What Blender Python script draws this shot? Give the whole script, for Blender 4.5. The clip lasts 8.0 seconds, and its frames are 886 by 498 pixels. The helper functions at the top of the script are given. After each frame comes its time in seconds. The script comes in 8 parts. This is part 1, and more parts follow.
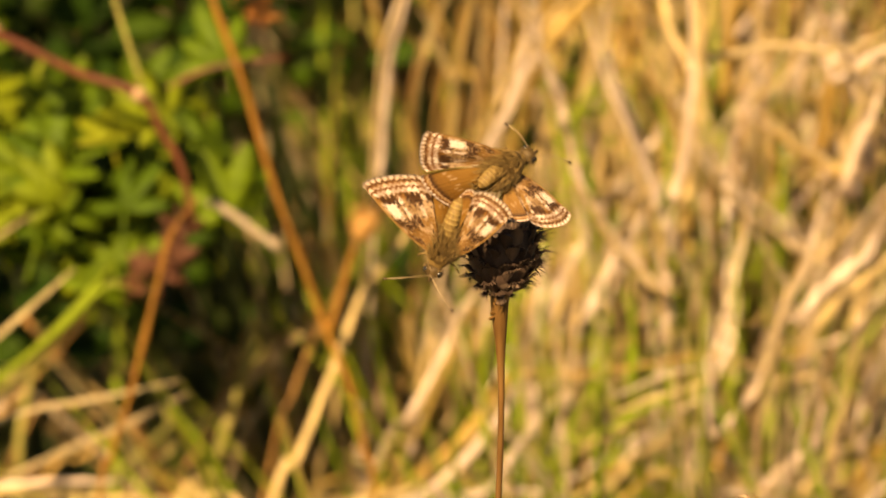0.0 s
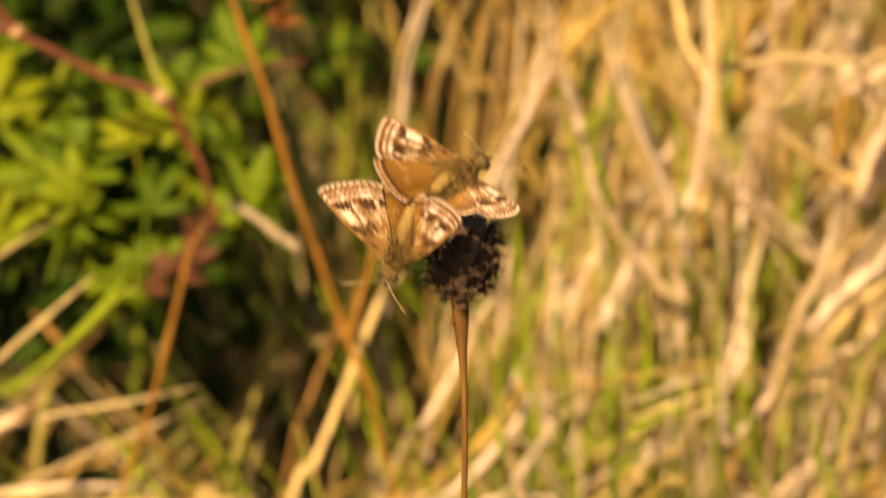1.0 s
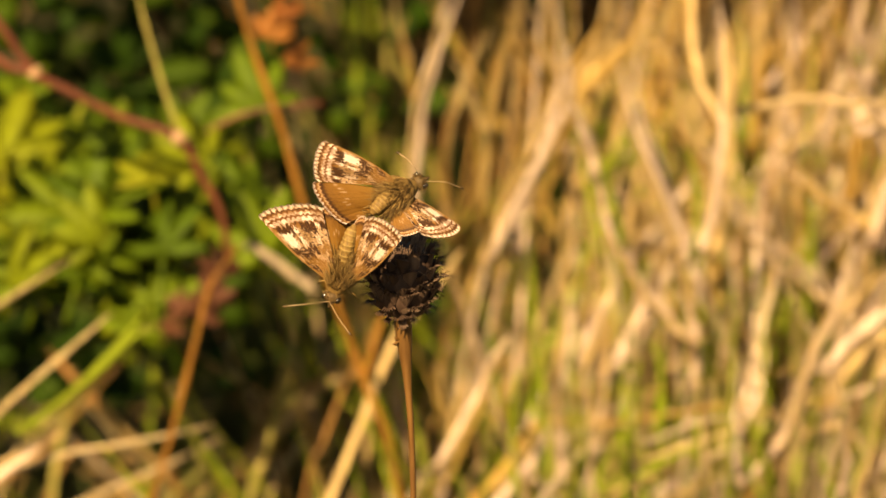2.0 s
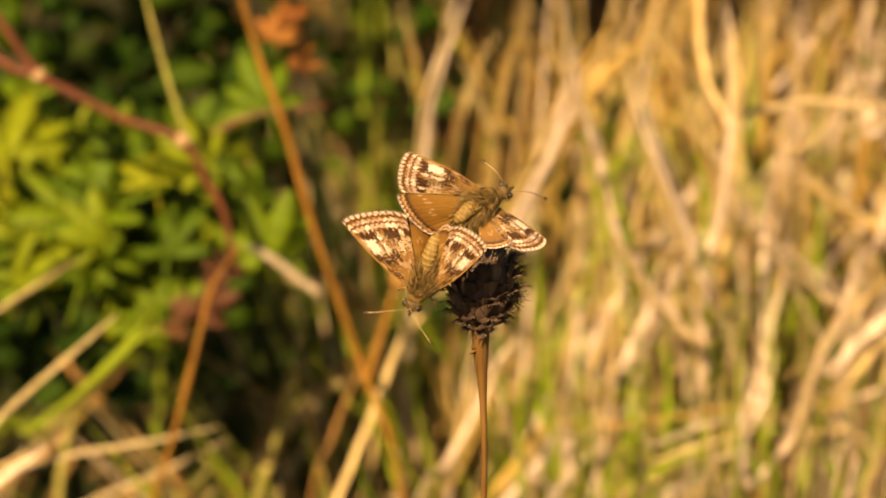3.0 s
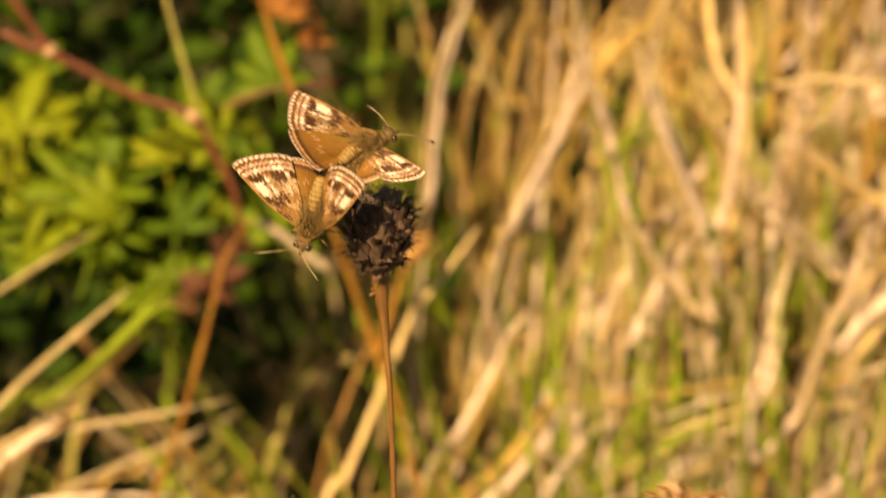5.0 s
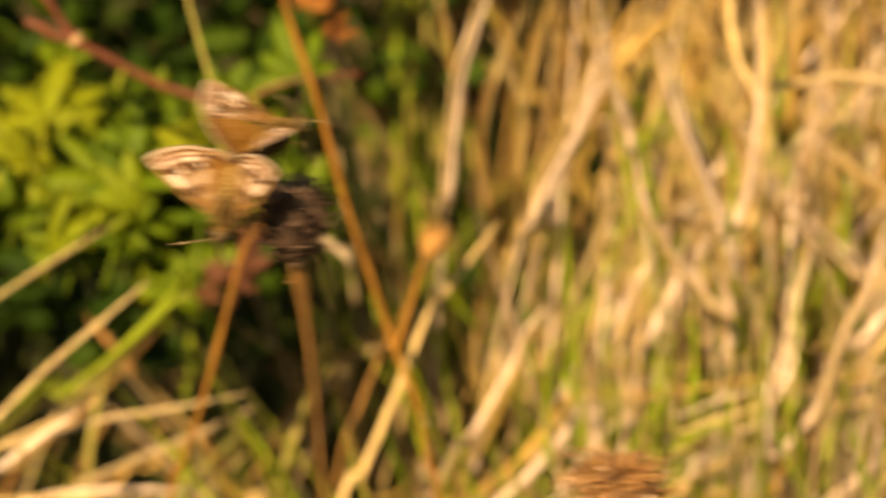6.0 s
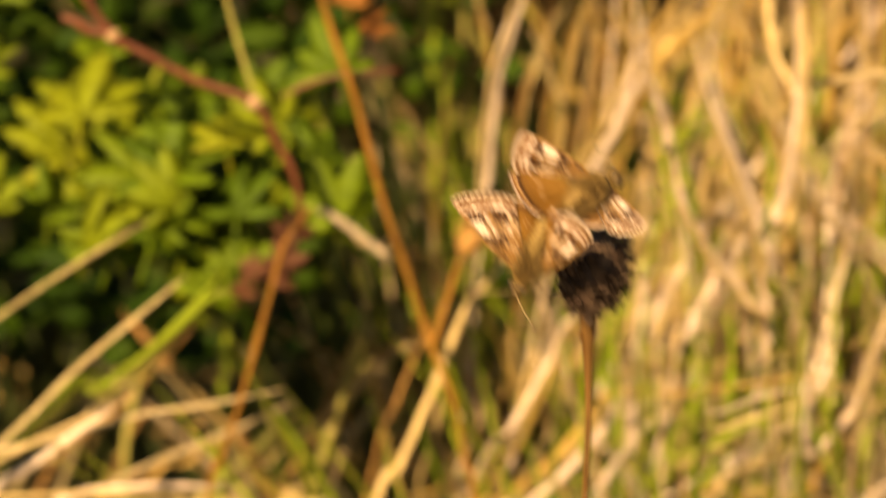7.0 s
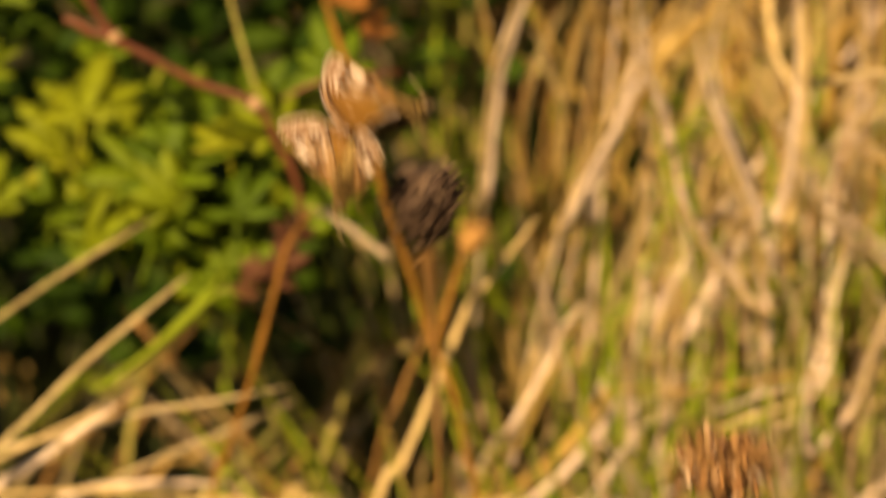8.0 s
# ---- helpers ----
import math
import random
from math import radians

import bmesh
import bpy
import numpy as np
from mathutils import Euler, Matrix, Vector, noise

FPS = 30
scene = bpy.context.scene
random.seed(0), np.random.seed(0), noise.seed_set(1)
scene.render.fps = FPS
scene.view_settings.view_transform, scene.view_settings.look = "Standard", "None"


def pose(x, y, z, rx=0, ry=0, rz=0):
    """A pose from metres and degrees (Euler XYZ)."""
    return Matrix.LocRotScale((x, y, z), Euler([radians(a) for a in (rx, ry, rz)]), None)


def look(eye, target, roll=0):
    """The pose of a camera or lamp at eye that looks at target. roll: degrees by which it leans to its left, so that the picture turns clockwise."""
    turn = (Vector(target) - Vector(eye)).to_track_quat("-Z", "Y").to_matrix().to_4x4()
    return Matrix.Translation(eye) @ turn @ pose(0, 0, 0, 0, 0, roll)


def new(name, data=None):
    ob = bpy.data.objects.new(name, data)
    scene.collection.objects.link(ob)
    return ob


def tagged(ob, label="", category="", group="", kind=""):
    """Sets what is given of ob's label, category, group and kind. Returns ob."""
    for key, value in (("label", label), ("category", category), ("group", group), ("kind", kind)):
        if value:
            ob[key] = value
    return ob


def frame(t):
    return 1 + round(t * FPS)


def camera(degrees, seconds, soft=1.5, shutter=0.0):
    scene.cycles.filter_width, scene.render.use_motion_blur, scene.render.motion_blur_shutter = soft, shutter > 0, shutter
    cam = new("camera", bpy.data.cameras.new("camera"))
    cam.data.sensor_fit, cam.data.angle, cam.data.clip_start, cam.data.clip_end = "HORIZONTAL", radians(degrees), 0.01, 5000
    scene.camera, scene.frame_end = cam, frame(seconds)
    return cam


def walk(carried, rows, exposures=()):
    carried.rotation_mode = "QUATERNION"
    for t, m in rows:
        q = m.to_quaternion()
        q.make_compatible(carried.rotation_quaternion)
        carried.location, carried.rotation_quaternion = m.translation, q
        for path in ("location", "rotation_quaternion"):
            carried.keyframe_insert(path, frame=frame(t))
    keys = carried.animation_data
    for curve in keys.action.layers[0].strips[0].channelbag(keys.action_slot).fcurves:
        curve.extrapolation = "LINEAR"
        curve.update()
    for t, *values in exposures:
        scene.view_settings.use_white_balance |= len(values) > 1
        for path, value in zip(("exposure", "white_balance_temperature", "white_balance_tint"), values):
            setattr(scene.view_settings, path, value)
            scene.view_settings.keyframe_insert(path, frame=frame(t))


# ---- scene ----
# A long-lens view of two small brown butterflies on a dry knapweed head in a sunny meadow.
cam = camera(11.4, 8.0, soft=1.5, shutter=0.5)
cam.data.dof.use_dof = True
cam.data.dof.focus_distance = 0.670
cam.data.dof.aperture_fstop = 28.0
walk(cam, [
    (0.0, look((0.0001, -0.7384, 0.5657), (0.00578, 0.20003, 0.22034), -0.25)),
    (0.2, look((0.0001, -0.7408, 0.5666), (0.00566, 0.19760, 0.22095), -0.21)),
    (0.5, look((0.0000, -0.7443, 0.5679), (0.00448, 0.19407, 0.22219), -0.16)),
    (0.7, look((0.0000, -0.7449, 0.5681), (0.00362, 0.19356, 0.22282), -0.13)),
    (1.0, look((0.0000, -0.7459, 0.5685), (0.00209, 0.19321, 0.22488), -0.08)),
    (1.3, look((0.0000, -0.7484, 0.5694), (0.00080, 0.19186, 0.22883), -0.03)),
    (1.5, look((0.0000, -0.7500, 0.5700), (0.00000, 0.19089, 0.23128), 0.00)),
    (1.7, look((-0.0000, -0.7497, 0.5699), (-0.00058, 0.19188, 0.23303), 0.02)),
    (2.8, look((-0.0000, -0.7479, 0.5692), (-0.00280, 0.19465, 0.23511), 0.12)),
    (3.0, look((-0.0000, -0.7475, 0.5691), (-0.00292, 0.19474, 0.23431), 0.14)),
    (3.2, look((-0.0000, -0.7483, 0.5694), (-0.00321, 0.19371, 0.23381), 0.17)),
    (3.5, look((-0.0000, -0.7494, 0.5698), (-0.00382, 0.19189, 0.23230), 0.20)),
    (3.8, look((0.0000, -0.7515, 0.5705), (-0.00459, 0.18939, 0.23193), 0.19)),
    (4.0, look((0.0000, -0.7529, 0.5711), (-0.00480, 0.18785, 0.23202), 0.18)),
    (4.2, look((0.0000, -0.7540, 0.5714), (-0.00505, 0.18668, 0.23206), 0.20)),
    (4.5, look((0.0000, -0.7555, 0.5720), (-0.00514, 0.18509, 0.23259), 0.22)),
    (4.7, look((0.0000, -0.7555, 0.5720), (-0.00514, 0.18504, 0.23234), 0.27)),
    (5.8, look((0.0000, -0.7553, 0.5719), (-0.00750, 0.18463, 0.23071), 0.54)),
    (6.0, look((0.0001, -0.7553, 0.5719), (-0.00943, 0.18463, 0.23064), 0.59)),
    (6.2, look((0.0001, -0.7565, 0.5724), (-0.01187, 0.18331, 0.23101), 0.64)),
    (6.5, look((0.0001, -0.7584, 0.5731), (-0.01531, 0.18130, 0.23148), 0.71)),
    (6.7, look((0.0001, -0.7563, 0.5723), (-0.01659, 0.18337, 0.23055), 0.68)),
    (7.0, look((0.0001, -0.7531, 0.5711), (-0.01776, 0.18645, 0.22908), 0.63)),
    (7.5, look((0.0001, -0.7557, 0.5721), (-0.01833, 0.18368, 0.22957), 0.68)),
    (7.8, look((0.0001, -0.7573, 0.5727), (-0.01812, 0.18205, 0.23029), 0.68)),
    (8.0, look((0.0002, -0.7584, 0.5731), (-0.01811, 0.18094, 0.23070), 0.67)),
], [(0.0, 1.47, 9600, 8), (7.75, 1.47, 9600, 8), (8.0, 1.17, 9600, 8)])

# ---- light ----
SUN_FROM = Vector((-0.32, -0.74, 0.68)).normalized()
world = bpy.data.worlds.new("sky")
scene.world = world
world.use_nodes = True
sky = world.node_tree.nodes.new("ShaderNodeTexSky")
sky.sky_type, sky.sun_disc = "NISHITA", False
sky.sun_elevation = math.asin(SUN_FROM.z)
sky.sun_rotation = math.atan2(SUN_FROM.x, SUN_FROM.y)
back = world.node_tree.nodes["Background"]
back.inputs["Strength"].default_value = 0.038
world.node_tree.links.new(sky.outputs["Color"], back.inputs["Color"])
sun_data = bpy.data.lights.new("sun", "SUN")
sun_data.energy, sun_data.angle, sun_data.color = 5.0, radians(0.55), (1.0, 0.85, 0.635)
sun = new("sun", sun_data)
sun.matrix_world = look(SUN_FROM * 20, (0, 0, 0))


# ---- materials ----
def link(nt, a, b):
    nt.links.new(a, b)


def ramp_node(nt, stops, mode="LINEAR"):
    node = nt.nodes.new("ShaderNodeValToRGB")
    ramp = node.color_ramp
    ramp.interpolation = mode
    while len(ramp.elements) < len(stops):
        ramp.elements.new(0.5)
    for element, (at, colour) in zip(ramp.elements, stops):
        element.position, element.color = at, (*colour, 1)
    return node


def maths(nt, op, a, b=0.0, c=0.0):
    node = nt.nodes.new("ShaderNodeMath")
    node.operation = op
    for socket, value in zip(node.inputs, (a, b, c)):
        if isinstance(value, (int, float)):
            socket.default_value = value
        else:
            nt.links.new(value, socket)
    return node.outputs[0]


def blend(nt, factor, a, b, kind="MIX"):
    node = nt.nodes.new("ShaderNodeMix")
    node.data_type, node.blend_type = "RGBA", kind
    for socket, value in ((node.inputs[0], factor), (node.inputs[6], a), (node.inputs[7], b)):
        if isinstance(value, (int, float)):
            socket.default_value = value
        elif isinstance(value, tuple):
            socket.default_value = (*value, 1)
        else:
            nt.links.new(value, socket)
    return node.outputs[2]


def noise_of(nt, scale, detail=4.0, vector=None, stretch=None):
    tex = nt.nodes.new("ShaderNodeTexNoise")
    tex.inputs["Scale"].default_value, tex.inputs["Detail"].default_value = scale, detail
    if vector is None:
        vector = nt.nodes.new("ShaderNodeTexCoord").outputs["Object"]
    if stretch:
        mapping = nt.nodes.new("ShaderNodeMapping")
        mapping.inputs["Scale"].default_value = stretch
        nt.links.new(vector, mapping.inputs["Vector"])
        vector = mapping.outputs[0]
    nt.links.new(vector, tex.inputs["Vector"])
    return tex.outputs["Fac"]


def plant_material(name, stops, island=False, rough=0.6, grain=600, through_light=0.0, bump=0.15, stain=(0.5, 0.35, 0.2), stain_amount=0.35, sheen=0.3):
    """Dry or living plant skin: tints vary from piece to piece, with streaks and stains."""
    m = bpy.data.materials.new(name)
    m.use_nodes = True
    nt = m.node_tree
    bsdf = nt.nodes["Principled BSDF"]
    if island:
        rnd = nt.nodes.new("ShaderNodeNewGeometry").outputs["Random Per Island"]
    else:
        rnd = nt.nodes.new("ShaderNodeObjectInfo").outputs["Random"]
    big = noise_of(nt, 28.0, 3.0)
    fine = noise_of(nt, grain, 4.0, stretch=(1, 1, 0.12))
    pick = maths(nt, "ADD", maths(nt, "MULTIPLY", rnd, 0.72), maths(nt, "MULTIPLY", big, 0.28))
    ramp = ramp_node(nt, stops)
    link(nt, pick, ramp.inputs["Fac"])
    streak = ramp_node(nt, [(0.3, (0.62, 0.6, 0.56)), (0.7, (1.12, 1.1, 1.06))])
    link(nt, fine, streak.inputs["Fac"])
    colour = blend(nt, 1.0, ramp.outputs["Color"], streak.outputs["Color"], "MULTIPLY")
    spots = ramp_node(nt, [(0.52, (0, 0, 0)), (0.68, (1, 1, 1))])
    link(nt, noise_of(nt, 95.0, 5.0), spots.inputs["Fac"])
    colour = blend(nt, maths(nt, "MULTIPLY", spots.outputs["Color"], stain_amount), colour, blend(nt, 1.0, colour, stain, "MULTIPLY"))
    link(nt, colour, bsdf.inputs["Base Color"])
    bsdf.inputs["Roughness"].default_value = rough
    bsdf.inputs["Specular IOR Level"].default_value = sheen
    bumper = nt.nodes.new("ShaderNodeBump")
    bumper.inputs["Strength"].default_value, bumper.inputs["Distance"].default_value = bump, 0.0006
    link(nt, fine, bumper.inputs["Height"])
    link(nt, bumper.outputs[0], bsdf.inputs["Normal"])
    if through_light:
        thin = nt.nodes.new("ShaderNodeBsdfTranslucent")
        link(nt, colour, thin.inputs["Color"])
        mix = nt.nodes.new("ShaderNodeMixShader")
        mix.inputs[0].default_value = through_light
        link(nt, bsdf.outputs[0], mix.inputs[1])
        link(nt, thin.outputs[0], mix.inputs[2])
        link(nt, mix.outputs[0], nt.nodes["Material Output"].inputs["Surface"])
    return m


STRAW = [(0.0, (0.16, 0.078, 0.020)), (0.2, (0.37, 0.200, 0.055)), (0.4, (0.50, 0.315, 0.125)), (0.65, (0.60, 0.44, 0.28)), (0.82, (0.38, 0.24, 0.08)), (1.0, (0.27, 0.25, 0.05))]
straw_mass = plant_material("straw_mass", STRAW, island=True, through_light=0.18, stain_amount=0.12)
straw_pale_mass = plant_material("straw_pale_mass", [(0.0, (0.40, 0.24, 0.09)), (0.35, (0.56, 0.37, 0.18)), (0.7, (0.70, 0.52, 0.36)), (1.0, (0.60, 0.40, 0.18))], island=True, through_light=0.18, stain_amount=0.12)
straw = {
    "pale": plant_material("straw_pale", [(0.0, (0.46, 0.31, 0.12)), (0.5, (0.57, 0.40, 0.20)), (1.0, (0.50, 0.34, 0.14))], through_light=0.1, stain_amount=0.12),
    "bleached": plant_material("straw_bleached", [(0.0, (0.64, 0.46, 0.33)), (0.5, (0.74, 0.56, 0.46)), (1.0, (0.68, 0.50, 0.38))], through_light=0.1, stain_amount=0.12),
    "gold": plant_material("straw_gold", [(0.0, (0.36, 0.20, 0.050)), (0.5, (0.46, 0.28, 0.085)), (1.0, (0.38, 0.25, 0.06))], through_light=0.1, stain_amount=0.12),
    "grey": plant_material("straw_grey", [(0.0, (0.32, 0.22, 0.12)), (0.5, (0.40, 0.29, 0.16)), (1.0, (0.35, 0.26, 0.11))], through_light=0.12),
    "olive": plant_material("straw_olive", [(0.0, (0.24, 0.21, 0.05)), (0.5, (0.32, 0.27, 0.08)), (1.0, (0.26, 0.20, 0.06))], through_light=0.12),
    "brown": plant_material("straw_brown", [(0.0, (0.22, 0.11, 0.03)), (0.5, (0.30, 0.15, 0.05)), (1.0, (0.22, 0.12, 0.04))], through_light=0.0),
    "green": plant_material("blade_green", [(0.0, (0.15, 0.21, 0.018)), (0.5, (0.27, 0.33, 0.03)), (1.0, (0.19, 0.24, 0.022))], through_light=0.2),
}
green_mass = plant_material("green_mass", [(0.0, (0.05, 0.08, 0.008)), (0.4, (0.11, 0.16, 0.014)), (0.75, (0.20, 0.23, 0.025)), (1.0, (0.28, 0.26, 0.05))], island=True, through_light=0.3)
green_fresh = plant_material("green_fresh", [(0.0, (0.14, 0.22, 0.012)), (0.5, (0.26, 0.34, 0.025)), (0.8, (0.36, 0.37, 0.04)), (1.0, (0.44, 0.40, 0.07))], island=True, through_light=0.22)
# Same grass as green_mass, with shade put into its colour.
green_shaded = plant_material("green_shaded", [(0.0, (0.02, 0.03, 0.008)), (0.5, (0.045, 0.06, 0.012)), (0.85, (0.08, 0.09, 0.02)), (1.0, (0.12, 0.09, 0.03))], island=True, through_light=0.2)
# Straw browns darkened to carry the shade of gaps in the stand.
thatch_shaded = plant_material("thatch_shaded", [(0.0, (0.04, 0.022, 0.008)), (0.5, (0.09, 0.046, 0.014)), (1.0, (0.15, 0.08, 0.022))], island=True, through_light=0.1)
# One bush leaf twice: sunlight in the first colour, shade in the second.
leaf_lit = plant_material("leaf_lit", [(0.0, (0.034, 0.068, 0.004)), (0.35, (0.090, 0.140, 0.008)), (0.8, (0.172, 0.198, 0.013)), (1.0, (0.26, 0.225, 0.020))], rough=0.6, sheen=0.15, grain=300, through_light=0.28, stain=(0.7, 0.5, 0.25), stain_amount=0.3)
leaf_shaded = plant_material("leaf_shaded", [(0.0, (0.009, 0.024, 0.002)), (0.5, (0.021, 0.050, 0.003)), (1.0, (0.058, 0.100, 0.006))], island=True, rough=0.65, grain=300, through_light=0.35, sheen=0.12)
leaf_dead = plant_material("leaf_dead", [(0.0, (0.07, 0.022, 0.010)), (0.5, (0.12, 0.040, 0.015)), (1.0, (0.09, 0.026, 0.012))], rough=0.7, through_light=0.15)
leaf_rust = plant_material("leaf_rust", [(0.0, (0.18, 0.05, 0.014)), (0.5, (0.30, 0.11, 0.02)), (1.0, (0.17, 0.05, 0.015))], rough=0.6, through_light=0.3)
bark_red = plant_material("bark_red", [(0.0, (0.085, 0.024, 0.011)), (0.5, (0.13, 0.037, 0.017)), (1.0, (0.095, 0.028, 0.013))], rough=0.5, grain=200, stain=(1.3, 1.2, 1.0), stain_amount=0.5)
twig_grey = plant_material("twig_grey", [(0.0, (0.30, 0.22, 0.15)), (1.0, (0.36, 0.27, 0.19))], grain=250)
node_pale = plant_material("node_pale", [(0.0, (0.36, 0.20, 0.11)), (1.0, (0.42, 0.26, 0.15))], grain=250)
bark_orange = plant_material("bark_orange", [(0.0, (0.20, 0.085, 0.014)), (0.5, (0.26, 0.115, 0.022)), (1.0, (0.22, 0.095, 0.018))], rough=0.55, grain=250)
bud_orange = plant_material("bud_orange", [(0.0, (0.26, 0.125, 0.036)), (1.0, (0.34, 0.175, 0.055))], rough=0.7)
knap_dark = plant_material("knap_dark", [(0.0, (0.038, 0.021, 0.014)), (0.5, (0.078, 0.045, 0.032)), (0.82, (0.15, 0.092, 0.064)), (0.96, (0.38, 0.27, 0.19))], rough=0.65, grain=900, bump=0.3, sheen=0.2)
knap_stem = plant_material("knap_stem", [(0.0, (0.085, 0.038, 0.011)), (0.5, (0.14, 0.066, 0.018)), (1.0, (0.10, 0.046, 0.014))], rough=0.5, grain=900, bump=0.3)
husk_gold = plant_material("husk_gold", [(0.0, (0.10, 0.038, 0.014)), (0.35, (0.24, 0.10, 0.034)), (0.65, (0.40, 0.19, 0.07)), (0.92, (0.74, 0.56, 0.42))], rough=0.5, grain=900, through_light=0.15)
husk_chaff = plant_material("husk_chaff", [(0.0, (0.10, 0.04, 0.012)), (0.4, (0.22, 0.10, 0.03)), (0.75, (0.36, 0.19, 0.065)), (1.0, (0.68, 0.50, 0.34))], island=True, rough=0.5, grain=900, through_light=0.2)
husk_dark = plant_material("husk_dark", [(0.0, (0.10, 0.045, 0.02)), (1.0, (0.2, 0.1, 0.045))], rough=0.6, grain=900)
fur_brown = plant_material("fur_brown", [(0.0, (0.10, 0.054, 0.017)), (0.5, (0.17, 0.098, 0.029)), (1.0, (0.28, 0.18, 0.065))], island=True, rough=0.7, grain=2500)
fur_head = plant_material("fur_head", [(0.0, (0.05, 0.028, 0.010)), (0.6, (0.12, 0.07, 0.022)), (1.0, (0.34, 0.22, 0.09))], island=True, rough=0.7, grain=2500)
ring_pale = plant_material("ring_pale", [(0.0, (0.22, 0.140, 0.045)), (1.0, (0.27, 0.175, 0.06))], rough=0.7, grain=2500)
feeler = plant_material("feeler", [(0.0, (0.24, 0.16, 0.09)), (1.0, (0.30, 0.21, 0.12))], rough=0.5, grain=2500)
club_brown = plant_material("club_brown", [(0.0, (0.05, 0.028, 0.012)), (1.0, (0.08, 0.045, 0.02))], rough=0.5, grain=2500)
eye_black = plant_material("eye_black", [(0.0, (0.012, 0.008, 0.006)), (1.0, (0.02, 0.014, 0.01))], rough=0.2, sheen=0.6)
soil = plant_material("soil", [(0.0, (0.03, 0.024, 0.011)), (0.5, (0.05, 0.042, 0.018)), (1.0, (0.045, 0.043, 0.014))], rough=0.95, grain=60, stain=(1.6, 1.3, 0.8), stain_amount=0.6)


def wing_material(name, fore):
    """Scaled wing: thin pale arcs along the margin, then spots and blotches that break from vein to vein."""
    m = bpy.data.materials.new(name)
    m.use_nodes = True
    nt = m.node_tree
    bsdf = nt.nodes["Principled BSDF"]
    uv = nt.nodes.new("ShaderNodeUVMap")
    uv.uv_map = "wing"
    split = nt.nodes.new("ShaderNodeSeparateXYZ")
    link(nt, uv.outputs[0], split.inputs[0])
    u, v = split.outputs[0], split.outputs[1]
    cells = 11.0

    def chance(offset):
        cell = maths(nt, "FLOOR", maths(nt, "MULTIPLY", v, cells))
        node = nt.nodes.new("ShaderNodeTexWhiteNoise")
        node.noise_dimensions = "1D"
        link(nt, maths(nt, "ADD", cell, offset), node.inputs["W"])
        return node.outputs["Value"]

    def several(*factors):
        product = factors[0]
        for factor in factors[1:]:
            product = maths(nt, "MULTIPLY", product, factor)
        return product
    arch = maths(nt, "ABSOLUTE", maths(nt, "SINE", maths(nt, "MULTIPLY", v, math.pi * cells)))
    inside = ramp_node(nt, [(0.70, (1, 1, 1)), (0.82, (0, 0, 0))])
    link(nt, u, inside.inputs["Fac"])
    inside = inside.outputs["Color"]
    jump = several(maths(nt, "SUBTRACT", chance(3.5), 0.5), inside, 0.09)
    ragged = several(maths(nt, "SUBTRACT", noise_of(nt, 28.0, 5.0, uv.outputs[0]), 0.5), maths(nt, "ADD", maths(nt, "MULTIPLY", inside, 0.12), 0.055))
    w = maths(nt, "ADD", maths(nt, "SUBTRACT", u, maths(nt, "MULTIPLY", arch, 0.022)), maths(nt, "ADD", jump, ragged))
    gold, cream, dark, tan, white, rust = (0.165, 0.080, 0.021), (0.44, 0.285, 0.175), (0.032, 0.013, 0.006), (0.26, 0.132, 0.042), (0.74, 0.59, 0.51), (0.15, 0.055, 0.014)

    def zone(low, high, soft=0.012, along=None):
        node = ramp_node(nt, [(low, (0, 0, 0)), (low + soft, (1, 1, 1)), (high - soft, (1, 1, 1)), (high, (0, 0, 0))])
        link(nt, w if along is None else along, node.inputs["Fac"])
        return node.outputs["Color"]
    if fore:
        stops = [(0.0, gold), (0.20, tan), (0.34, gold), (0.44, tan), (0.50, cream), (0.64, cream), (0.69, tan), (0.745, rust), (0.775, gold), (0.79, white), (0.825, white),
                 (0.835, rust), (0.855, rust), (0.865, white), (0.895, cream), (0.905, rust), (0.93, dark), (0.94, cream), (0.96, white), (1.0, white)]
    else:
        stops = [(0.0, (0.24, 0.125, 0.030)), (0.35, (0.23, 0.110, 0.024)), (0.70, (0.20, 0.090, 0.018)), (0.82, (0.16, 0.070, 0.015)), (0.87, dark), (0.895, rust), (0.905, cream), (0.925, tan), (0.935, rust), (0.955, rust), (0.965, white), (1.0, white)]
    ramp = ramp_node(nt, stops)
    link(nt, w, ramp.inputs["Fac"])
    colour = ramp.outputs["Color"]
    grain = noise_of(nt, 30.0, 3.0, uv.outputs[0], stretch=(1.0, 0.6, 1.0))
    if fore:
        # pale spots between the veins, then the two broken dark bands
        colour = blend(nt, several(zone(0.50, 0.63), maths(nt, "GREATER_THAN", chance(14.5), 0.55), 0.85), colour, white)
        colour = blend(nt, several(zone(0.50, 0.66, 0.03), maths(nt, "LESS_THAN", chance(14.5), 0.25), 0.7), colour, gold)
        colour = blend(nt, several(zone(0.63, 0.77), maths(nt, "GREATER_THAN", chance(8.5), 0.18), 0.95), colour, dark)
        colour = blend(nt, several(zone(0.655, 0.745), maths(nt, "LESS_THAN", chance(8.5), 0.16), 0.9), colour, white)
        colour = blend(nt, several(zone(0.35, 0.485), maths(nt, "GREATER_THAN", chance(27.5), 0.38), 0.95), colour, dark)
        colour = blend(nt, several(zone(0.27, 0.35), maths(nt, "GREATER_THAN", chance(33.5), 0.60), 0.8), colour, cream)
        colour = blend(nt, several(zone(0.15, 0.27), maths(nt, "GREATER_THAN", chance(51.5), 0.45), 0.9), colour, dark)
        colour = blend(nt, several(zone(0.42, 0.80, 0.03), maths(nt, "GREATER_THAN", grain, 0.57), 0.85), colour, dark)
